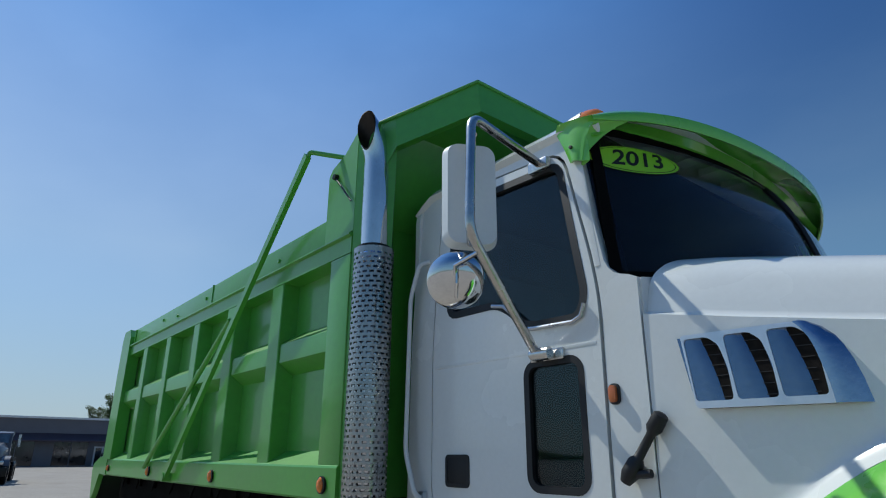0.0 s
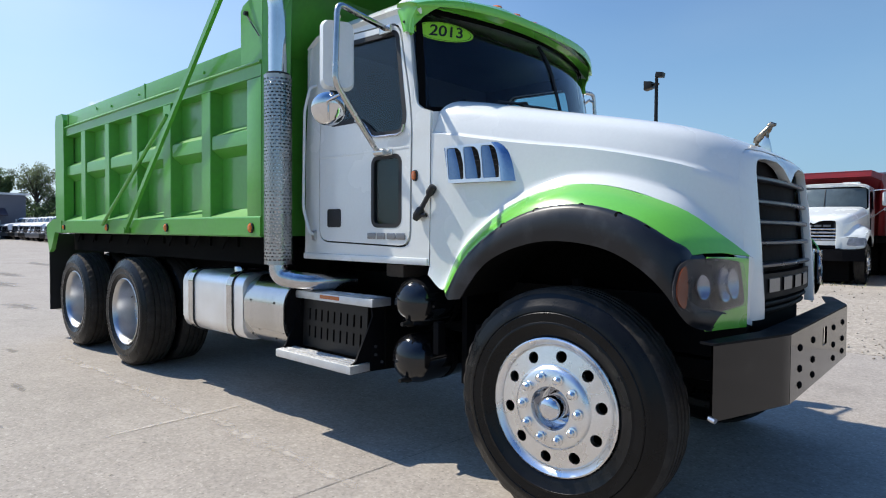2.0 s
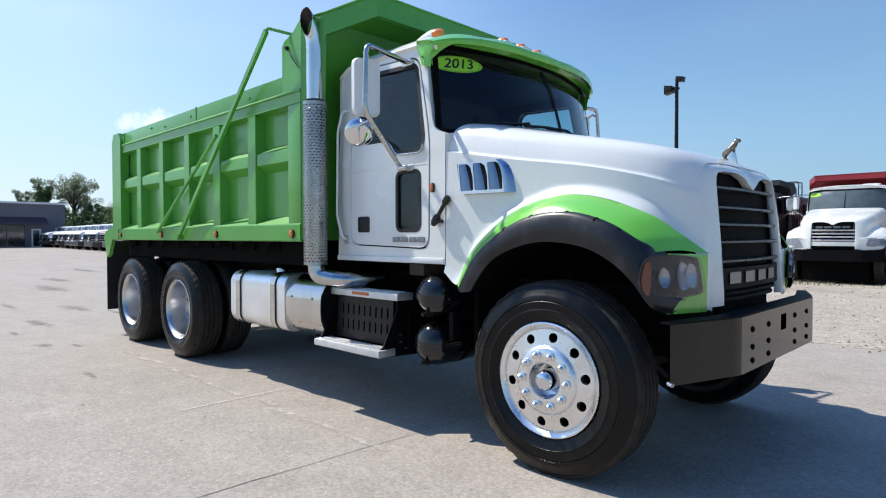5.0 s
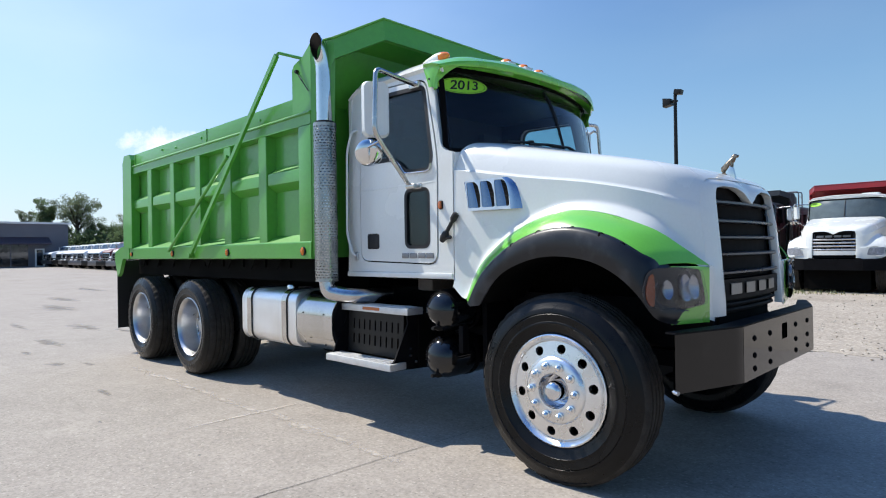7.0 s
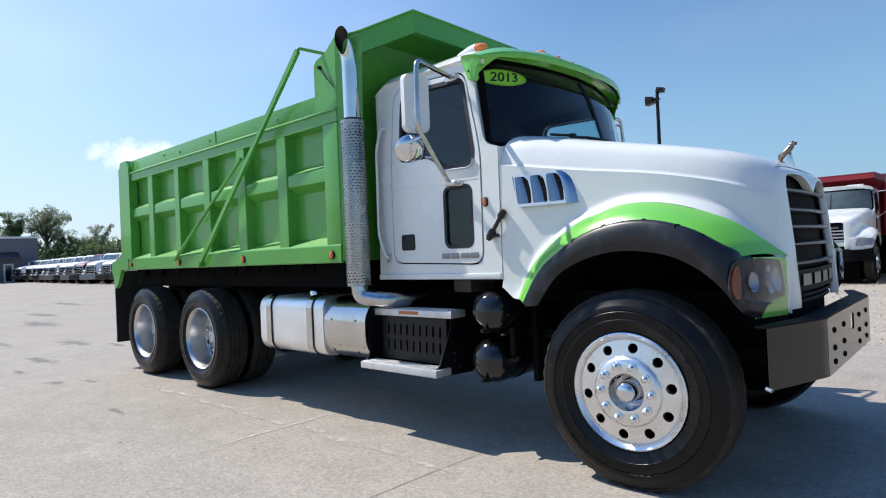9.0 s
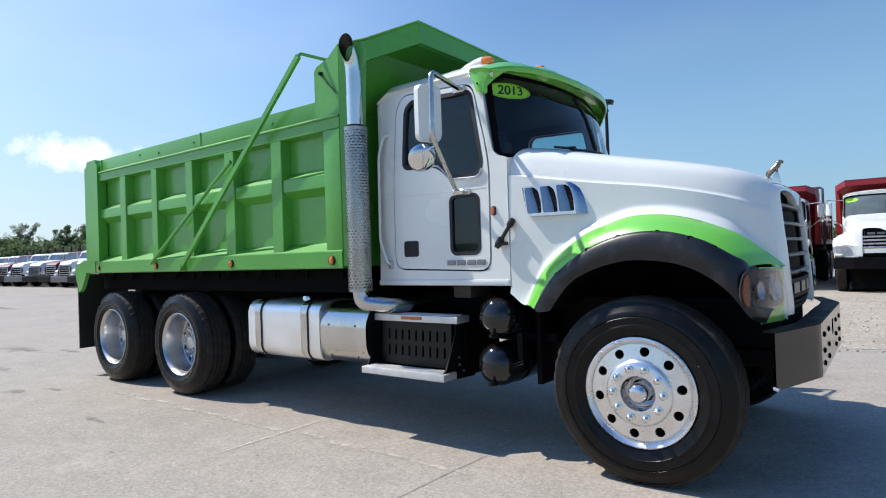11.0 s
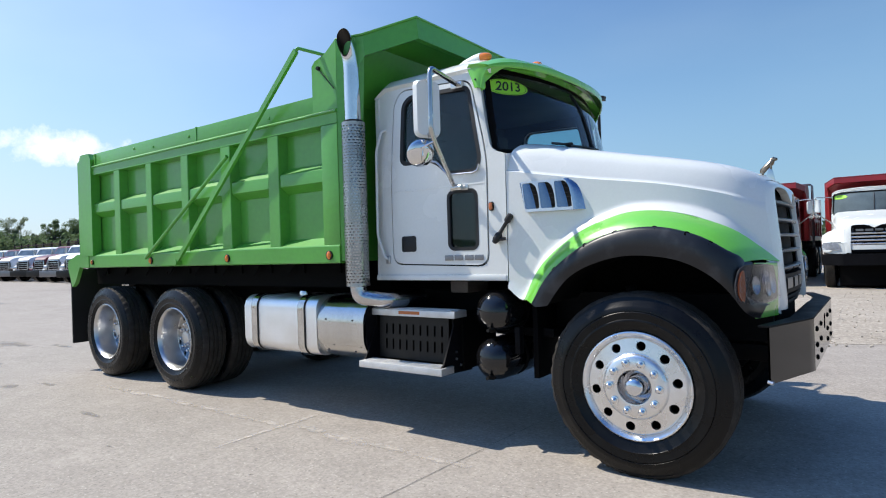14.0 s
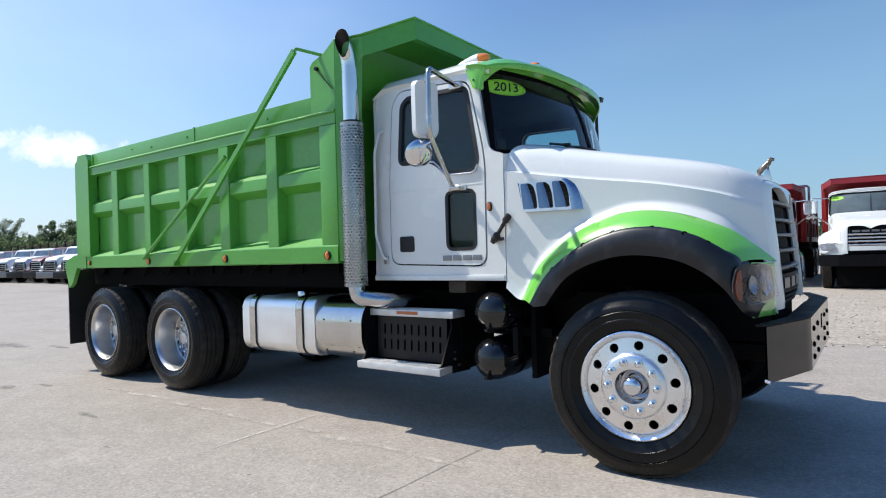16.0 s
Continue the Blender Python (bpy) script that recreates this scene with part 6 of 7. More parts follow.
# grass tufts along the parked trucks
bm = bmesh.new()
for k in range(300):
    x, y = -3.6 + abs(random.gauss(0, 1.1)), random.gauss(14.4, 0.35)
    h, a = random.uniform(0.03, 0.12), random.random() * 6.283
    dx, dy = 0.012 * math.cos(a), 0.012 * math.sin(a)
    lean = (random.uniform(-.06, .06), random.uniform(-.06, .06))
    vs = [bm.verts.new(q) for q in ((x - dx, y - dy, 0), (x + dx, y + dy, 0), (x + lean[0], y + lean[1], h))]
    bm.faces.new(vs)
tagged(part("weeds", bm, GRASS, smooth=0), "thin dry weeds growing through the gravel", "grass", kind="stuff")

# sawn joint in the slab
bm = bmesh.new()
pts = [(-1.032 + 0.042 * (y + 1.15) + 0.005 * math.sin(9 * y) + 0.004 * math.sin(23 * y), y) for y in [-14 + 0.25 * k for k in range(74)]]
loft(bm, [[(x - 0.0028 - 0.0015 * math.sin(5 * y), y, -0.003) for x, y in pts], [(x + 0.0028 + 0.0015 * math.sin(7 * y), y, -0.003) for x, y in pts]])
tagged(part("slab_joint", bm, material("joint_filler", (0.19, 0.18, 0.165), 0.9, var=0.5, scale=6), smooth=0), "dark sawn joint across the concrete slab", "joint", kind="structure")


# old marks on the slab, thinning out unevenly towards their edge
def mark_material(name, colour, grain, strength):
    m = material(name, colour, 0.9, var=0.15, scale=2, fine=40, bump=0.02)
    n, l = m.node_tree.nodes, m.node_tree.links

    def calc(op, a, b):
        q = n.new("ShaderNodeMath")
        q.operation = op
        q.use_clamp = op == "MULTIPLY"
        for i, v in enumerate((a, b)):
            if isinstance(v, (int, float)):
                q.inputs[i].default_value = v
            else:
                l.new(v, q.inputs[i])
        return q.outputs[0]
    tc, no, ds = n.new("ShaderNodeTexCoord"), n.new("ShaderNodeTexNoise"), n.new("ShaderNodeVectorMath")
    ds.operation = "DISTANCE"
    sep, com = n.new("ShaderNodeSeparateXYZ"), n.new("ShaderNodeCombineXYZ")
    l.new(tc.outputs["Generated"], sep.inputs[0])
    l.new(sep.outputs[0], com.inputs[0])
    l.new(sep.outputs[1], com.inputs[1])
    l.new(com.outputs[0], ds.inputs[0])
    ds.inputs[1].default_value = (0.5, 0.5, 0.0)
    no.inputs["Scale"].default_value, no.inputs["Detail"].default_value = grain, 6.0
    l.new(tc.outputs["Object"], no.inputs["Vector"])
    cover = calc("MULTIPLY", calc("ADD", calc("SUBTRACT", 0.40, ds.outputs["Value"]), calc("SUBTRACT", no.outputs["Fac"], 0.5)), 2.6)
    cover = calc("MULTIPLY", cover, strength)
    tr, mx = n.new("ShaderNodeBsdfTransparent"), n.new("ShaderNodeMixShader")
    l.new(cover, mx.inputs[0])
    l.new(tr.outputs[0], mx.inputs[1])
    l.new(n["Principled BSDF"].outputs[0], mx.inputs[2])
    l.new(mx.outputs[0], n["Material Output"].inputs[0])
    return m


STAIN = mark_material("stained_concrete", (0.225, 0.206, 0.180), 5.0, 0.58)
BLOOM = mark_material("lime_bloom", (0.50, 0.455, 0.395), 12.0, 0.75)
rnd = random.Random(5)
ground = bpy.data.objects["ground"]


def slab_mark(name, mat, cx, cy, a, b, z):
    bm = bmesh.new()
    ph = [rnd.random() * 6.283 for _ in range(5)]
    vs = []
    for k in range(40):
        q = 2 * math.pi * k / 40
        r = 1 + 0.22 * math.sin(2 * q + ph[0]) + 0.16 * math.sin(3 * q + ph[1]) + 0.12 * math.sin(5 * q + ph[2]) + 0.09 * math.sin(9 * q + ph[3]) + 0.06 * math.sin(14 * q + ph[4])
        vs.append(bm.verts.new((cx + a * r * math.cos(q), cy + b * r * math.sin(q), z)))
    bm.faces.new(vs)
    part(name, bm, mat, ground, smooth=0)


for cx, cy, a, b in ((-15.6, 0.0, 1.6, 0.32), (-10.6, -0.7, 1.0, 0.20), (-8.75, -1.62, 0.75, 0.13), (-11.8, -1.5, 0.8, 0.10), (-9.4, -0.4, 0.6, 0.07), (-7.9, -2.1, 0.35, 0.06), (-19.0, 0.9, 1.8, 0.30), (-6.60, -2.05, 0.30, 0.10), (-6.30, -1.78, 0.20, 0.06), (-3.35, -2.46, 0.07, 0.02), (-4.43, -2.12, 0.20, 0.045), (-2.37, -1.94, 0.022, 0.018), (-1.99, -2.26, 0.03, 0.02), (-24.0, 3.0, 2.2, 0.3)):
    slab_mark("stain", STAIN, cx, cy, a, b, -0.0025)
# pale bloom along two hairline joints, stronger here, fainter there
for k in range(11):
    slab_mark("lime_bloom", BLOOM, -5.35 + 0.42 * k, -1.46 + rnd.uniform(-0.03, 0.03), rnd.uniform(0.26, 0.36), rnd.uniform(0.030, 0.065), -0.0022 + 0.0004 * (k % 2))
for k in range(4):
    slab_mark("lime_bloom", BLOOM, -2.665 + rnd.uniform(-0.015, 0.015), -1.22 - 0.22 * k, rnd.uniform(0.025, 0.045), rnd.uniform(0.14, 0.19), -0.0014 + 0.0004 * (k % 2))


# ---- parked dump trucks facing the yard ----
def parked_dump_truck(m, label):
    t = thing("dump_truck", label, "dump truck", "parked dump trucks", m)
    build_chassis(t, detail=False)
    cab = build_cab(t, False)
    part("visor_strip", boxed(-1.04, -0.95, -0.70, 0.70, 2.60, 2.635, b=0.01), WHITE, cab)
    # added dark box, no seen part: stands in for the shade below the nose
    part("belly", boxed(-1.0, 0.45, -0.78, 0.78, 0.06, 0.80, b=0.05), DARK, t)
    build_hood(t, WHITE, False)
    for s in (-1, 1):
        build_fender(t, s, WHITE, WHITE)
        build_mirror(t, s)
    build_bumper(t, BLACK, False)
    wf = build_wheel("front_wheel", 0.541, 0.236, t, Matrix.Translation((0, -1.112, 0.519)) @ Matrix.Diagonal((0.978, 1, 0.978, 1)))
    build_wheel("front_wheel", 0, 0, t, Matrix.Translation((0, 1.112, 0.519)) @ Matrix.Rotation(math.pi, 4, "Z") @ Matrix.Diagonal((0.978, 1, 0.978, 1)), proto=wf)
    wr = build_wheel("rear_wheel", 0.515, 0.275, t, Matrix.Translation((-4.676, -1.205, 0.512)), dual=True)
    for x, s in ((-6.115, -1), (-4.676, 1), (-6.115, 1)):
        build_wheel("rear_wheel", 0, 0, t, Matrix.Translation((x, s * 1.205, 0.512)) @ (Matrix.Rotation(math.pi, 4, "Z") if s > 0 else Matrix.Identity(4)), proto=wr)
    build_bed(t, RED, False)
    # side ladder with a hooped top
    rail = bmesh.new()
    for x in (-2.40, -2.82):
        tube(rail, bent([(x, 1.30, 1.05), (x, 1.30, 3.06), (x, 0.98, 3.06)], 0.08, 5), 0.020, 8)
    tube(rail, [(-2.40, 1.00, 3.06), (-2.82, 1.00, 3.06)], 0.018, 8)
    ladder = part("side_ladder", rail, LETTER, t, "grey steel side ladder with a hooped top")
    for k in range(7):
        part("rung", tube(bmesh.new(), [(-2.82, 1.30, 1.15 + 0.29 * k), (-2.40, 1.30, 1.15 + 0.29 * k)], 0.014, 6), LETTER, ladder)
    bm = boxed(-1.45, -1.10, 0.35, 0.75, 2.66, 2.74, b=0.02)
    part("roof_beacon", bm, WHITE, cab, "white roof beacon bar")
    for k in range(5):
        part("marker_lamp", boxed(-1.06, -1.0, -0.62 + 0.3 * k, -0.56 + 0.3 * k, 2.652, 2.675, b=0.006), AMBER, cab)
    year_sticker(cab, False)
    return t


def facing(x, y, heading=-90):
    return pose(x, y, 0, 0, 0, heading)


pa = parked_dump_truck(facing(-1.95, 15.5), "white dump truck with a red body and black bumper")
copy_thing(pa, facing(0.98, 14.9))
copy_thing(pa, facing(4.1, 15.7))
# a dark one beside them
_dark_paint = material("dark_faded_paint", (0.025, 0.027, 0.03), 0.45, var=0.3)
pd = copy_thing(pa, facing(-5.0, 16.2))
pd["label"] = "black dump truck with a dark body"
for o in pd.children_recursive:
    if o.data and o.data.materials and o.data.materials[0] in (WHITE, RED):
        o.data = o.data.copy()
        o.data.materials[0] = _dark_paint


# ---- far rows of tractors ----
def tractor(name, paint, label, m, sleeper=True):
    t = thing(name, label, "truck", "far row of parked trucks", m)
    bm = bmesh.new()
    rows = []
    for x, w, z0, z1 in ((-1.0, 0.95, 1.0, 1.95), (-0.3, 0.90, 1.05, 1.88), (0.6, 0.75, 1.0, 1.72), (0.78, 0.66, 0.95, 1.55)):
        rows.append([(x, -w, z0), (x, -w, z1 - 0.25), (x, -w * 0.75, z1), (x, w * 0.75, z1), (x, w, z1 - 0.25), (x, w, z0)])
    loft(bm, rows)
    body = part("hood", thick(bm, 0.02), paint, t)
    gr = part("grille", boxed(0.76, 0.80, -0.48, 0.48, 0.85, 1.50, b=0.03), SILVER, body)
    for k in range(4):
        part("grille_slot", boxed(0.798, 0.806, -0.42, 0.42, 0.90 + 0.145 * k, 1.01 + 0.145 * k), BLACK, gr)
    for q in (-1, 1):
        part("headlamp", boxed(0.66, 0.82, min(q * 0.58, q * 0.95), max(q * 0.58, q * 0.95), 0.92, 1.10, b=0.03), REFLECTOR, body)
    bm = bmesh.new()
    prism(bm, [(-2.1, 1.0), (-0.98, 1.0), (-0.95, 1.85), (-1.28, 2.42), (-1.5, 2.50), (-2.1, 2.50)], "y", -1.0, 1.0, 0.05)
    cab = part("cab", bm, paint, t)
    bm = bmesh.new()
    loft(bm, [[(-0.93, -0.88, 1.93), (-0.93, 0.88, 1.93)], [(-1.235, -0.85, 2.36), (-1.235, 0.85, 2.36)]])
    part("windscreen", thick(bm, 0.012), GLASS_GREY, cab)
    for s in (-1, 1):
        part("side_window", plate(bmesh.new(), [(-1.95, 1.9), (-1.12, 1.9), (-1.36, 2.32), (-1.95, 2.32)], [], "y", s * 1.0, s * 1.012), GLASS_DARK, cab)
        bm = bmesh.new()
        tube(bm, [(-1.15, s * 1.3, 1.75), (-1.15, s * 1.3, 2.35)], 0.07, 8)
        part("mirror", bm, SILVER, cab)
        bm = bmesh.new()
        loft(bm, [[(-0.62, s * y, 0.75), (-0.5, s * y, 1.15), (-0.15, s * y, 1.32), (0.2, s * y, 1.32), (0.55, s * y, 1.15), (0.70, s * y, 0.85)] for y in (0.8, 1.17)])
        part("fender", thick(bm, 0.03), paint, t)
    if sleeper:
        part("sleeper", boxed(-3.2, -2.12, -1.03, 1.03, 1.0, 2.52, b=0.10), paint, t)
    part("bumper", boxed(0.80, 0.95, -1.15, 1.15, 0.38, 0.80, b=0.04), LETTER if sleeper else SATIN, t)
    part("frame", boxed(-6.2, 0.6, -0.45, 0.45, 0.70, 0.98), BLACK, t)
    part("deck", boxed(-6.3, -3.5 if sleeper else -2.3, -1.1, 1.1, 0.98, 1.25, b=0.02), BLACK, t)
    for x in (0.0, -4.4, -5.8):
        for s in (-1, 1):
            bm = bmesh.new()
            lathe(bm, [(0.0, s * 1.10), (0.30, s * 1.12), (0.31, s * 1.16), (0.46, s * 1.17), (0.52, s * 1.12), (0.52, s * 0.82), (0.3, s * 0.8)], 24, "y", (x, 0, 0.52))
            part("wheel", bm, RUBBER, t)
    return t


GLASS_DARK = material("dark_glass", (0.02, 0.024, 0.028), 0.08, var=0.1, coat=0.6)
# lighter copy of the dark glass: reflected sky put into the windscreen colour
GLASS_GREY = material("sky_grey_glass", (0.07, 0.095, 0.115), 0.10, var=0.3, coat=0.6)
MAROON = material("maroon_paint", (0.13, 0.015, 0.018), 0.35, var=0.1)
BLUE = material("blue_paint", (0.03, 0.05, 0.16), 0.35, var=0.1)
PALE = material("pale_truck_paint", (0.72, 0.73, 0.74), 0.35, var=0.05)
protos = {"w": tractor("tractor_truck", PALE, "white tractor truck parked in a long row", pose(-33.0, 12.4, 0, 0, 0, -70)), "m": tractor("tractor_truck", MAROON, "maroon tractor truck parked in a long row", pose(-36.6, 12.6, 0, 0, 0, -70), False), "b": tractor("tractor_truck", PALE, "white day-cab truck parked in a long row", pose(-40.0, 12.8, 0, 0, 0, -70), False), "u": tractor("tractor_truck", BLUE, "dark blue tractor truck parked in a long row", pose(-29.6, 12.1, 0, 0, 0, -70))}
random.seed(7)
for k, kind in enumerate("wmbwmwbwwbwbwwb"):
    x = -43.4 - 3.2 * k
    copy_thing(protos[kind], pose(x, 13.2 + 0.045 * (-44 - x) + random.uniform(-.3, .3), 0, 0, 0, -70 + random.uniform(-5, 5)))
# second row behind, and one apart near the shop
for k, kind in enumerate("mbwmbmwbmwmb"):
    x = -30.0 - 6.0 * k
    copy_thing(protos[kind], pose(x, 26 + random.uniform(-1, 1), 0, 0, 0, -45 + random.uniform(-6, 6)))
tractor("tractor_truck", material("grey_truck_paint", (0.085, 0.085, 0.098), 0.35, var=0.1, coat=0.3), "grey day-cab truck parked alone before the shop", pose(-37.8, -0.3, 0, 0, 0, -8), False)


# dark car-hauler trailers behind the first row
HAULER = material("dull_dark_red_steel", (0.06, 0.018, 0.018), 0.6, var=0.3)


def hauler(m):
    t = thing("car_hauler_trailer", "dark red empty car-hauler trailer behind the trucks", "trailer", "car-hauler trailers", m)
    part("upper_deck", boxed(-7.5, 7.5, -1.2, 1.2, 2.75, 2.95, b=0.02), HAULER, t)
    part("lower_deck", boxed(-7.5, 7.5, -1.2, 1.2, 0.85, 1.10, b=0.02), HAULER, t)
    post = None
    for k in range(7):
        for s in (-1, 1):
            mt = Matrix.Translation((-7.2 + 2.4 * k, s * 1.15, 0))
            if post:
                same_mesh("post", post, t, mt)
            else:
                post = part("post", boxed(-0.07, 0.07, -0.06, 0.06, 1.05, 3.55), SATIN, t)
                post.matrix_basis = mt
    for s in (-1, 1):
        part("top_rail", boxed(-7.5, 7.5, s * 1.15 - 0.04, s * 1.15 + 0.04, 3.28, 3.36), HAULER, t)
    for x in (-5.6, -4.4):
        for s in (-1, 1):
            part("wheel", lathe(bmesh.new(), [(0.0, s * 1.1), (0.45, s * 1.12), (0.5, s * 1.0), (0.5, s * 0.8), (0.0, s * 0.78)], 20, "y", (x, 0, 0.5)), RUBBER, t)
    return t


h0 = hauler(pose(-40, 21.5, 0, 0, 0, 178))
for x, y in ((-57, 22.5), (-74, 23.5), (-33, 27.0), (-50, 28.5)):
    copy_thing(h0, pose(x, y, 0, 0, 0, 177))


# ---- shop building ----
SIDING = material("grey_metal_siding", (0.13, 0.13, 0.155), 0.5, var=0.08, scale=0.6)
AWNING = material("dull_plum_awning", (0.06, 0.042, 0.055), 0.6, var=0.1)
shop = thing("shop_building", "low grey metal shop building with a white roof edge", "building")
bx0, y0, y1 = -85.0, -34.0, 16.8
part("wall", plate(bmesh.new(), [(y0, 0), (y1, 0), (y1, 5.25), (y0, 5.25)], [[(13.3, 0.05), (14.15, 0.05), (14.15, 2.15), (13.3, 2.15)], [(9.0, 0.1), (12.6, 0.1), (12.6, 2.7), (9.0, 2.7)], [(3.5, 0.1), (7.2, 0.1), (7.2, 2.7), (3.5, 2.7)], [(-4.0, 0.1), (0.5, 0.1), (0.5, 2.7), (-4.0, 2.7)]], "x", bx0 - 0.2, bx0), SIDING, shop)
bm = bmesh.new()
box(bm, bx0 - 18, bx0 - 0.21, y1 - 0.2, y1, 0, 5.25)
box(bm, bx0 - 18, bx0 - 17.8, y0, y1, 0, 5.25)
part("side_wall", bm, SIDING, shop)
part("roof", boxed(bx0 - 18.3, bx0 + 0.35, y0 - 0.3, y1 + 0.3, 5.25, 5.48), PALE, shop, "white roof edge")
part("awning", prism(bmesh.new(), [(bx0, 3.65), (bx0 + 1.6, 2.85), (bx0 + 1.6, 2.72), (bx0, 2.72)], "y", y0, 14.7), AWNING, shop)
for a, b in ((9.0, 12.6), (3.5, 7.2), (-4.0, 0.5)):
    w = part("window", boxed(bx0 - 0.12, bx0 - 0.10, a, b, 0.1, 2.7), GLASS_DARK, shop)
    for q in (a, (a + b) / 2, b):
        part("mullion", boxed(bx0 - 0.10, bx0 + 0.02, q - 0.05, q + 0.05, 0.1, 2.7), SIDING, w)
d = part("door", boxed(bx0 - 0.12, bx0 - 0.10, 13.3, 14.15, 0.05, 2.15), GLASS_DARK, shop)
bm = bmesh.new()
plate(bm, [(13.22, 0.02), (14.23, 0.02), (14.23, 2.24), (13.22, 2.24)], [[(13.40, 0.15), (14.05, 0.15), (14.05, 2.05), (13.40, 2.05)]], "x", bx0 - 0.06, bx0 + 0.06)
part("door_frame", bm, PALE, d)

# ---- yard lamp post ----
pole = thing("yard_lamp", "dark yard lamp post with two floodlights", "lamp post", m=pose(-8.45, 20.1, 0))
bm = bmesh.new()
tube(bm, [(0, 0, 0), (0, 0, 7.45)], [0.10, 0.065], 12)
part("post", bm, SATIN, pole)
part("crossbar", boxed(-0.30, 0.10, -0.05, 0.05, 7.15, 7.22), SATIN, pole)
part("floodlight", prism(bmesh.new(), [(-0.46, 7.00), (-0.14, 7.06), (-0.14, 7.30), (-0.46, 7.36)], "y", -0.18, 0.18, 0.02), SATIN, pole)
part("floodlight", prism(bmesh.new(), [(-0.02, 7.46), (0.26, 7.42), (0.30, 7.60), (0.02, 7.66)], "y", -0.15, 0.15, 0.02), SATIN, pole)


# ---- trees ----
BARK = material("bark", (0.07, 0.055, 0.045), 0.9, var=0.3)
def leaf_material(name, colour):
    """Leaves that let part of the light through."""
    m = material(name, colour, 0.7, var=0.3, scale=0.5, island=0.28, bump=0, spec=0.15)
    n, l = m.node_tree.nodes, m.node_tree.links
    p = n["Principled BSDF"]
    tr, mx = n.new("ShaderNodeBsdfTranslucent"), n.new("ShaderNodeMixShader")
    l.new(p.inputs["Base Color"].links[0].from_socket, tr.inputs[0])
    mx.inputs[0].default_value = 0.5
    l.new(p.outputs[0], mx.inputs[1])
    l.new(tr.outputs[0], mx.inputs[2])
    l.new(mx.outputs[0], n["Material Output"].inputs[0])
    return m


LEAF = leaf_material("leaf", (0.115, 0.165, 0.075))
LEAF2 = leaf_material("dusty_leaf", (0.165, 0.20, 0.115))


def tree(x, y, h, spread, seed, leaf, density=1.0, open_crown=False):
    rnd = random.Random(seed)
    t = thing("tree", "leafy broad tree behind the parked trucks", "tree", "trees behind the yard", pose(x, y, 0))
    bm = bmesh.new()
    tips = []
    tube(bm, [(0, 0, 0), (0.1, 0, h * 0.2), (-0.1, 0.1, h * 0.45), (0.1, 0, h * 0.8)], [h * 0.03, h * 0.024, h * 0.018, h * 0.006], 8)
    for k in range(13):
        a = rnd.random() * 6.283
        z0 = h * rnd.uniform(0.22, 0.6)
        r = spread * rnd.uniform(0.5, 1.0)
        z1 = min(h * 0.97, z0 + h * rnd.uniform(0.15, 0.45))
        p = [Vector((0, 0, z0)), Vector((r * 0.5 * math.cos(a), r * 0.5 * math.sin(a), (z0 + z1) / 2 + 0.3)), Vector((r * math.cos(a), r * math.sin(a), z1))]
        tube(bm, p, [h * 0.013, h * 0.008, h * 0.003], 6)
        tips += [p[2], p[1].lerp(p[2], 0.5), p[1]]
    tips += [Vector((rnd.uniform(-.3, .3) * spread, rnd.uniform(-.3, .3) * spread, h * rnd.uniform(0.6, 0.97))) for k in range(8)]
    part("trunk", bm, BARK, t)
    bm = bmesh.new()
    n = int((190 if open_crown else 330) * density)
    vs, fs = [], []
    for c in tips:
        rc = spread * rnd.uniform(0.16, 0.34)
        for j in range(n):
            d = Vector((rnd.gauss(0, 1), rnd.gauss(0, 1), rnd.gauss(0, 0.8)))
            d = d.normalized() * rc * (rnd.random() ** 0.45 + abs(rnd.gauss(0, 0.12)))
            q = c + d
            s = rnd.uniform(0.05, 0.13) * h / 12
            u = Vector((rnd.gauss(0, 1), rnd.gauss(0, 1), rnd.gauss(0, 1))).normalized()
            w = u.orthogonal().normalized() * s * 0.6
            i = len(vs)
            vs += [q - u * s, q + w, q + u * s, q - w]
            fs.append((i, i + 1, i + 2, i + 3))
    me = bpy.data.meshes.new("crown")
    me.from_pydata(vs, [], fs)
    me.materials.append(leaf)
    bm.free()
    c = new("crown", me)
    c.parent = t
    return t


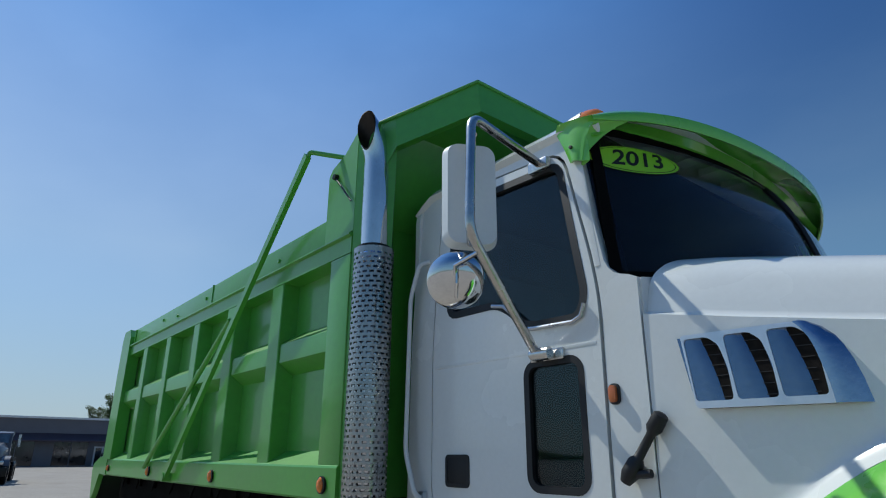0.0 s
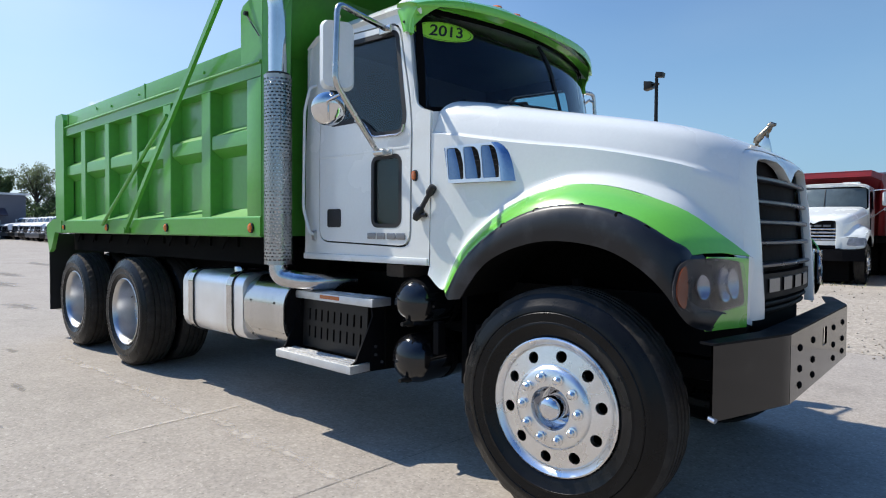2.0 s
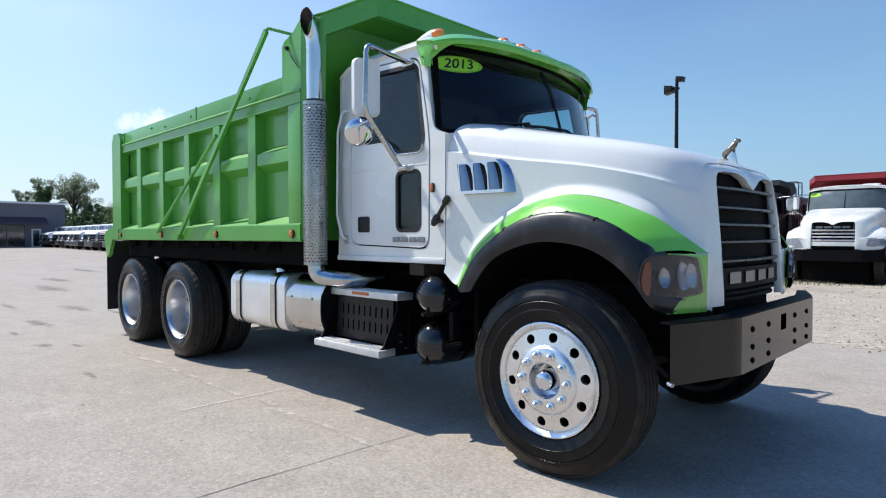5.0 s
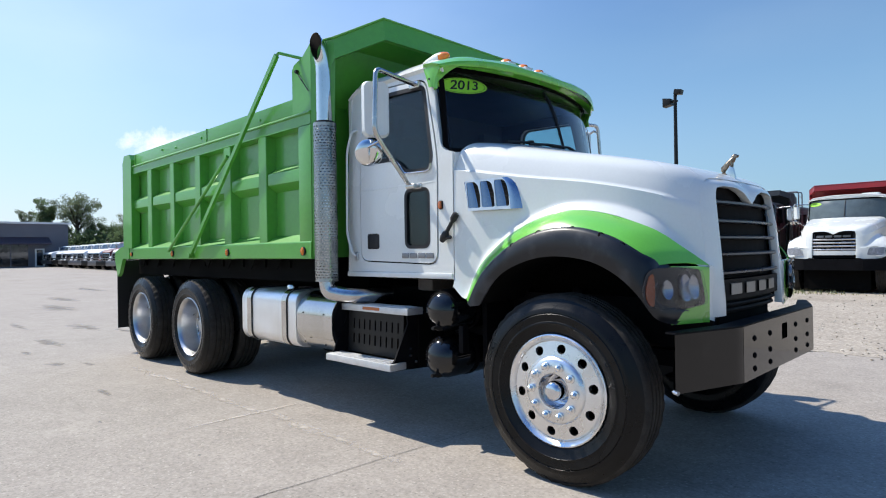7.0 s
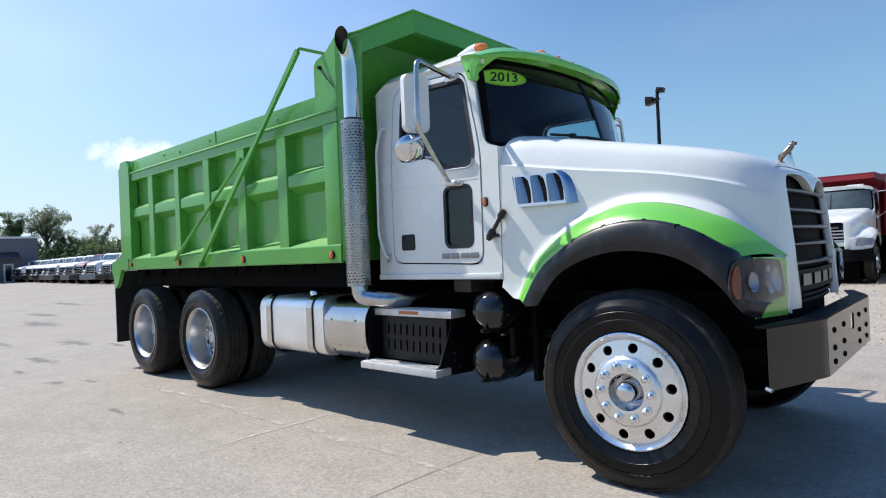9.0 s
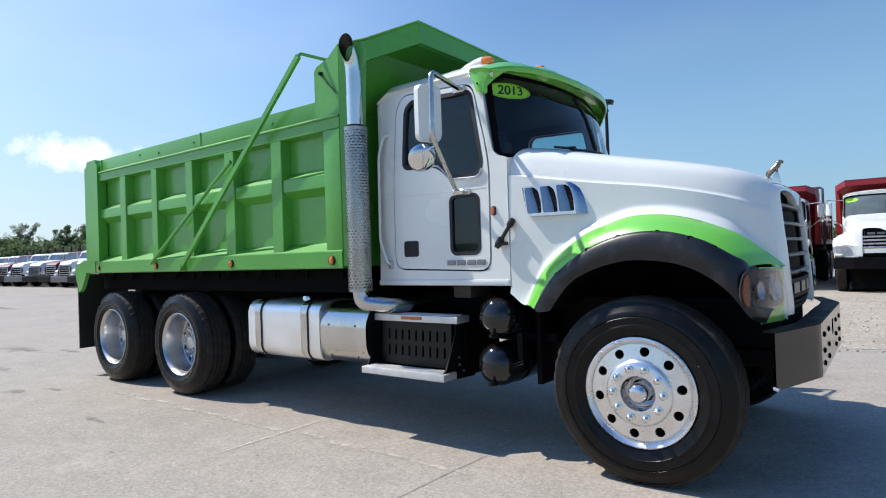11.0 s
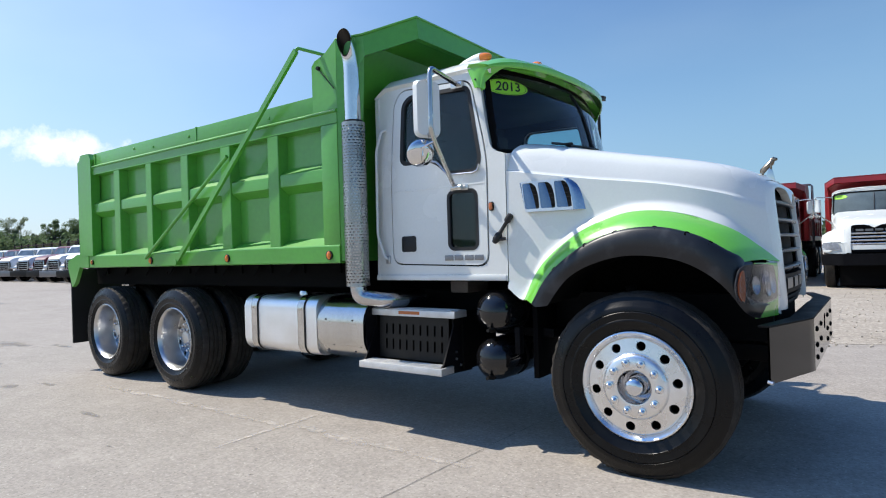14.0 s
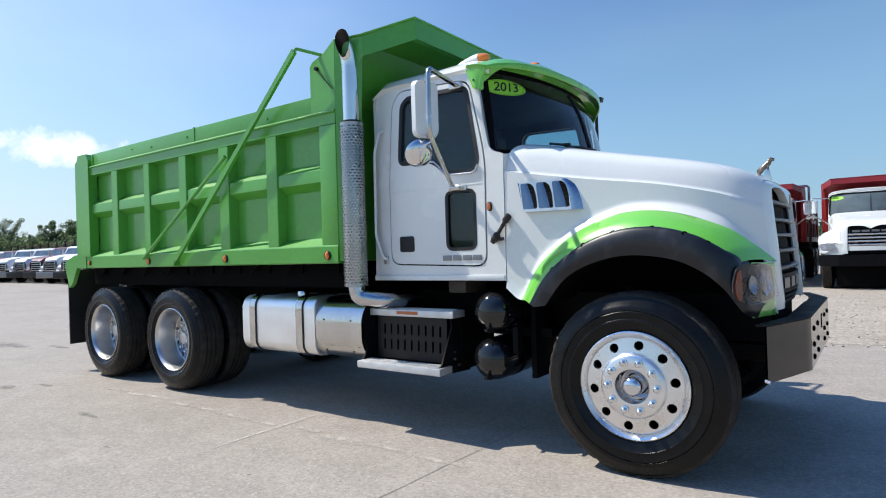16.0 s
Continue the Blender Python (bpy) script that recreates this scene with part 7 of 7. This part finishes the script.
tree(-112.2, 24.6, 13.2, 3.3, 1, LEAF2, open_crown=True)
tree(-113.1, 20.6, 10.6, 2.3, 2, LEAF)
tree(-113.5, 18.0, 8.7, 1.61, 3, LEAF2, open_crown=True)
tree(-111.3, 28.4, 7.5, 2.30, 4, LEAF)
tree(-110.5, 32.2, 8.7, 1.95, 5, LEAF2, open_crown=True)
tree(-109.8, 34.6, 6.3, 2.07, 6, LEAF2)
tree(-108.6, 37.5, 8.7, 2.18, 7, LEAF)
tree(-107.9, 39.9, 8.5, 2.07, 8, LEAF)
tree(-107.1, 43.1, 7.7, 2.30, 9, LEAF)
tree(-105.5, 47.5, 8.8, 2.53, 10, LEAF2, open_crown=True)
tree(-111.6, 26.5, 6.6, 1.84, 11, LEAF)
tree(-110.9, 30.3, 7.0, 1.95, 12, LEAF)
tree(-109.2, 36.0, 6.1, 1.84, 13, LEAF)

# low scrub between the trees
rnd = random.Random(31)
vs, fs = [], []
for k in range(15000):
    u = rnd.random()
    x, y = -112 + 26 * u + rnd.uniform(-3, 3), 20 + 40 * u + rnd.uniform(-3, 3)
    top = 4.6 + 1.0 * math.sin(u * 31) + 0.8 * math.sin(u * 67 + 1)
    q = Vector((x, y, top * rnd.random() ** 0.7))
    s = rnd.uniform(0.14, 0.34)
    d = Vector((rnd.gauss(0, 1), rnd.gauss(0, 1), rnd.gauss(0, 1))).normalized()
    w = d.orthogonal().normalized() * s * 0.6
    i = len(vs)
    vs += [q - d * s, q + w, q + d * s, q - w]
    fs.append((i, i + 1, i + 2, i + 3))
me = bpy.data.meshes.new("scrub")
me.from_pydata(vs, [], fs)
me.materials.append(LEAF)
tagged(new("scrub", me), "low dark green scrub below the trees", "bushes", kind="stuff")

# far hedge line closing the view
rnd = random.Random(21)
vs, fs = [], []
for k in range(16000):
    a = rnd.uniform(0, 2 * math.pi)
    r = 175 + rnd.uniform(-10, 10)
    top = 3.6 + 1.2 * math.sin(a * 9) + 0.8 * math.sin(a * 23 + 1) + 1.0 * math.sin(a * 51)
    q = Vector((r * math.cos(a), r * math.sin(a), max(0.2, top) * rnd.random() ** 0.6))
    s = rnd.uniform(0.5, 1.2)
    u = Vector((rnd.gauss(0, 1), rnd.gauss(0, 1), rnd.gauss(0, 1))).normalized()
    w = u.orthogonal().normalized() * s * 0.7
    i = len(vs)
    vs += [q - u * s, q + w, q + u * s, q - w]
    fs.append((i, i + 1, i + 2, i + 3))
me = bpy.data.meshes.new("far_woods")
me.from_pydata(vs, [], fs)
me.materials.append(LEAF)
tagged(new("far_woods", me), "distant dark green tree line round the yard", "woods", kind="stuff")
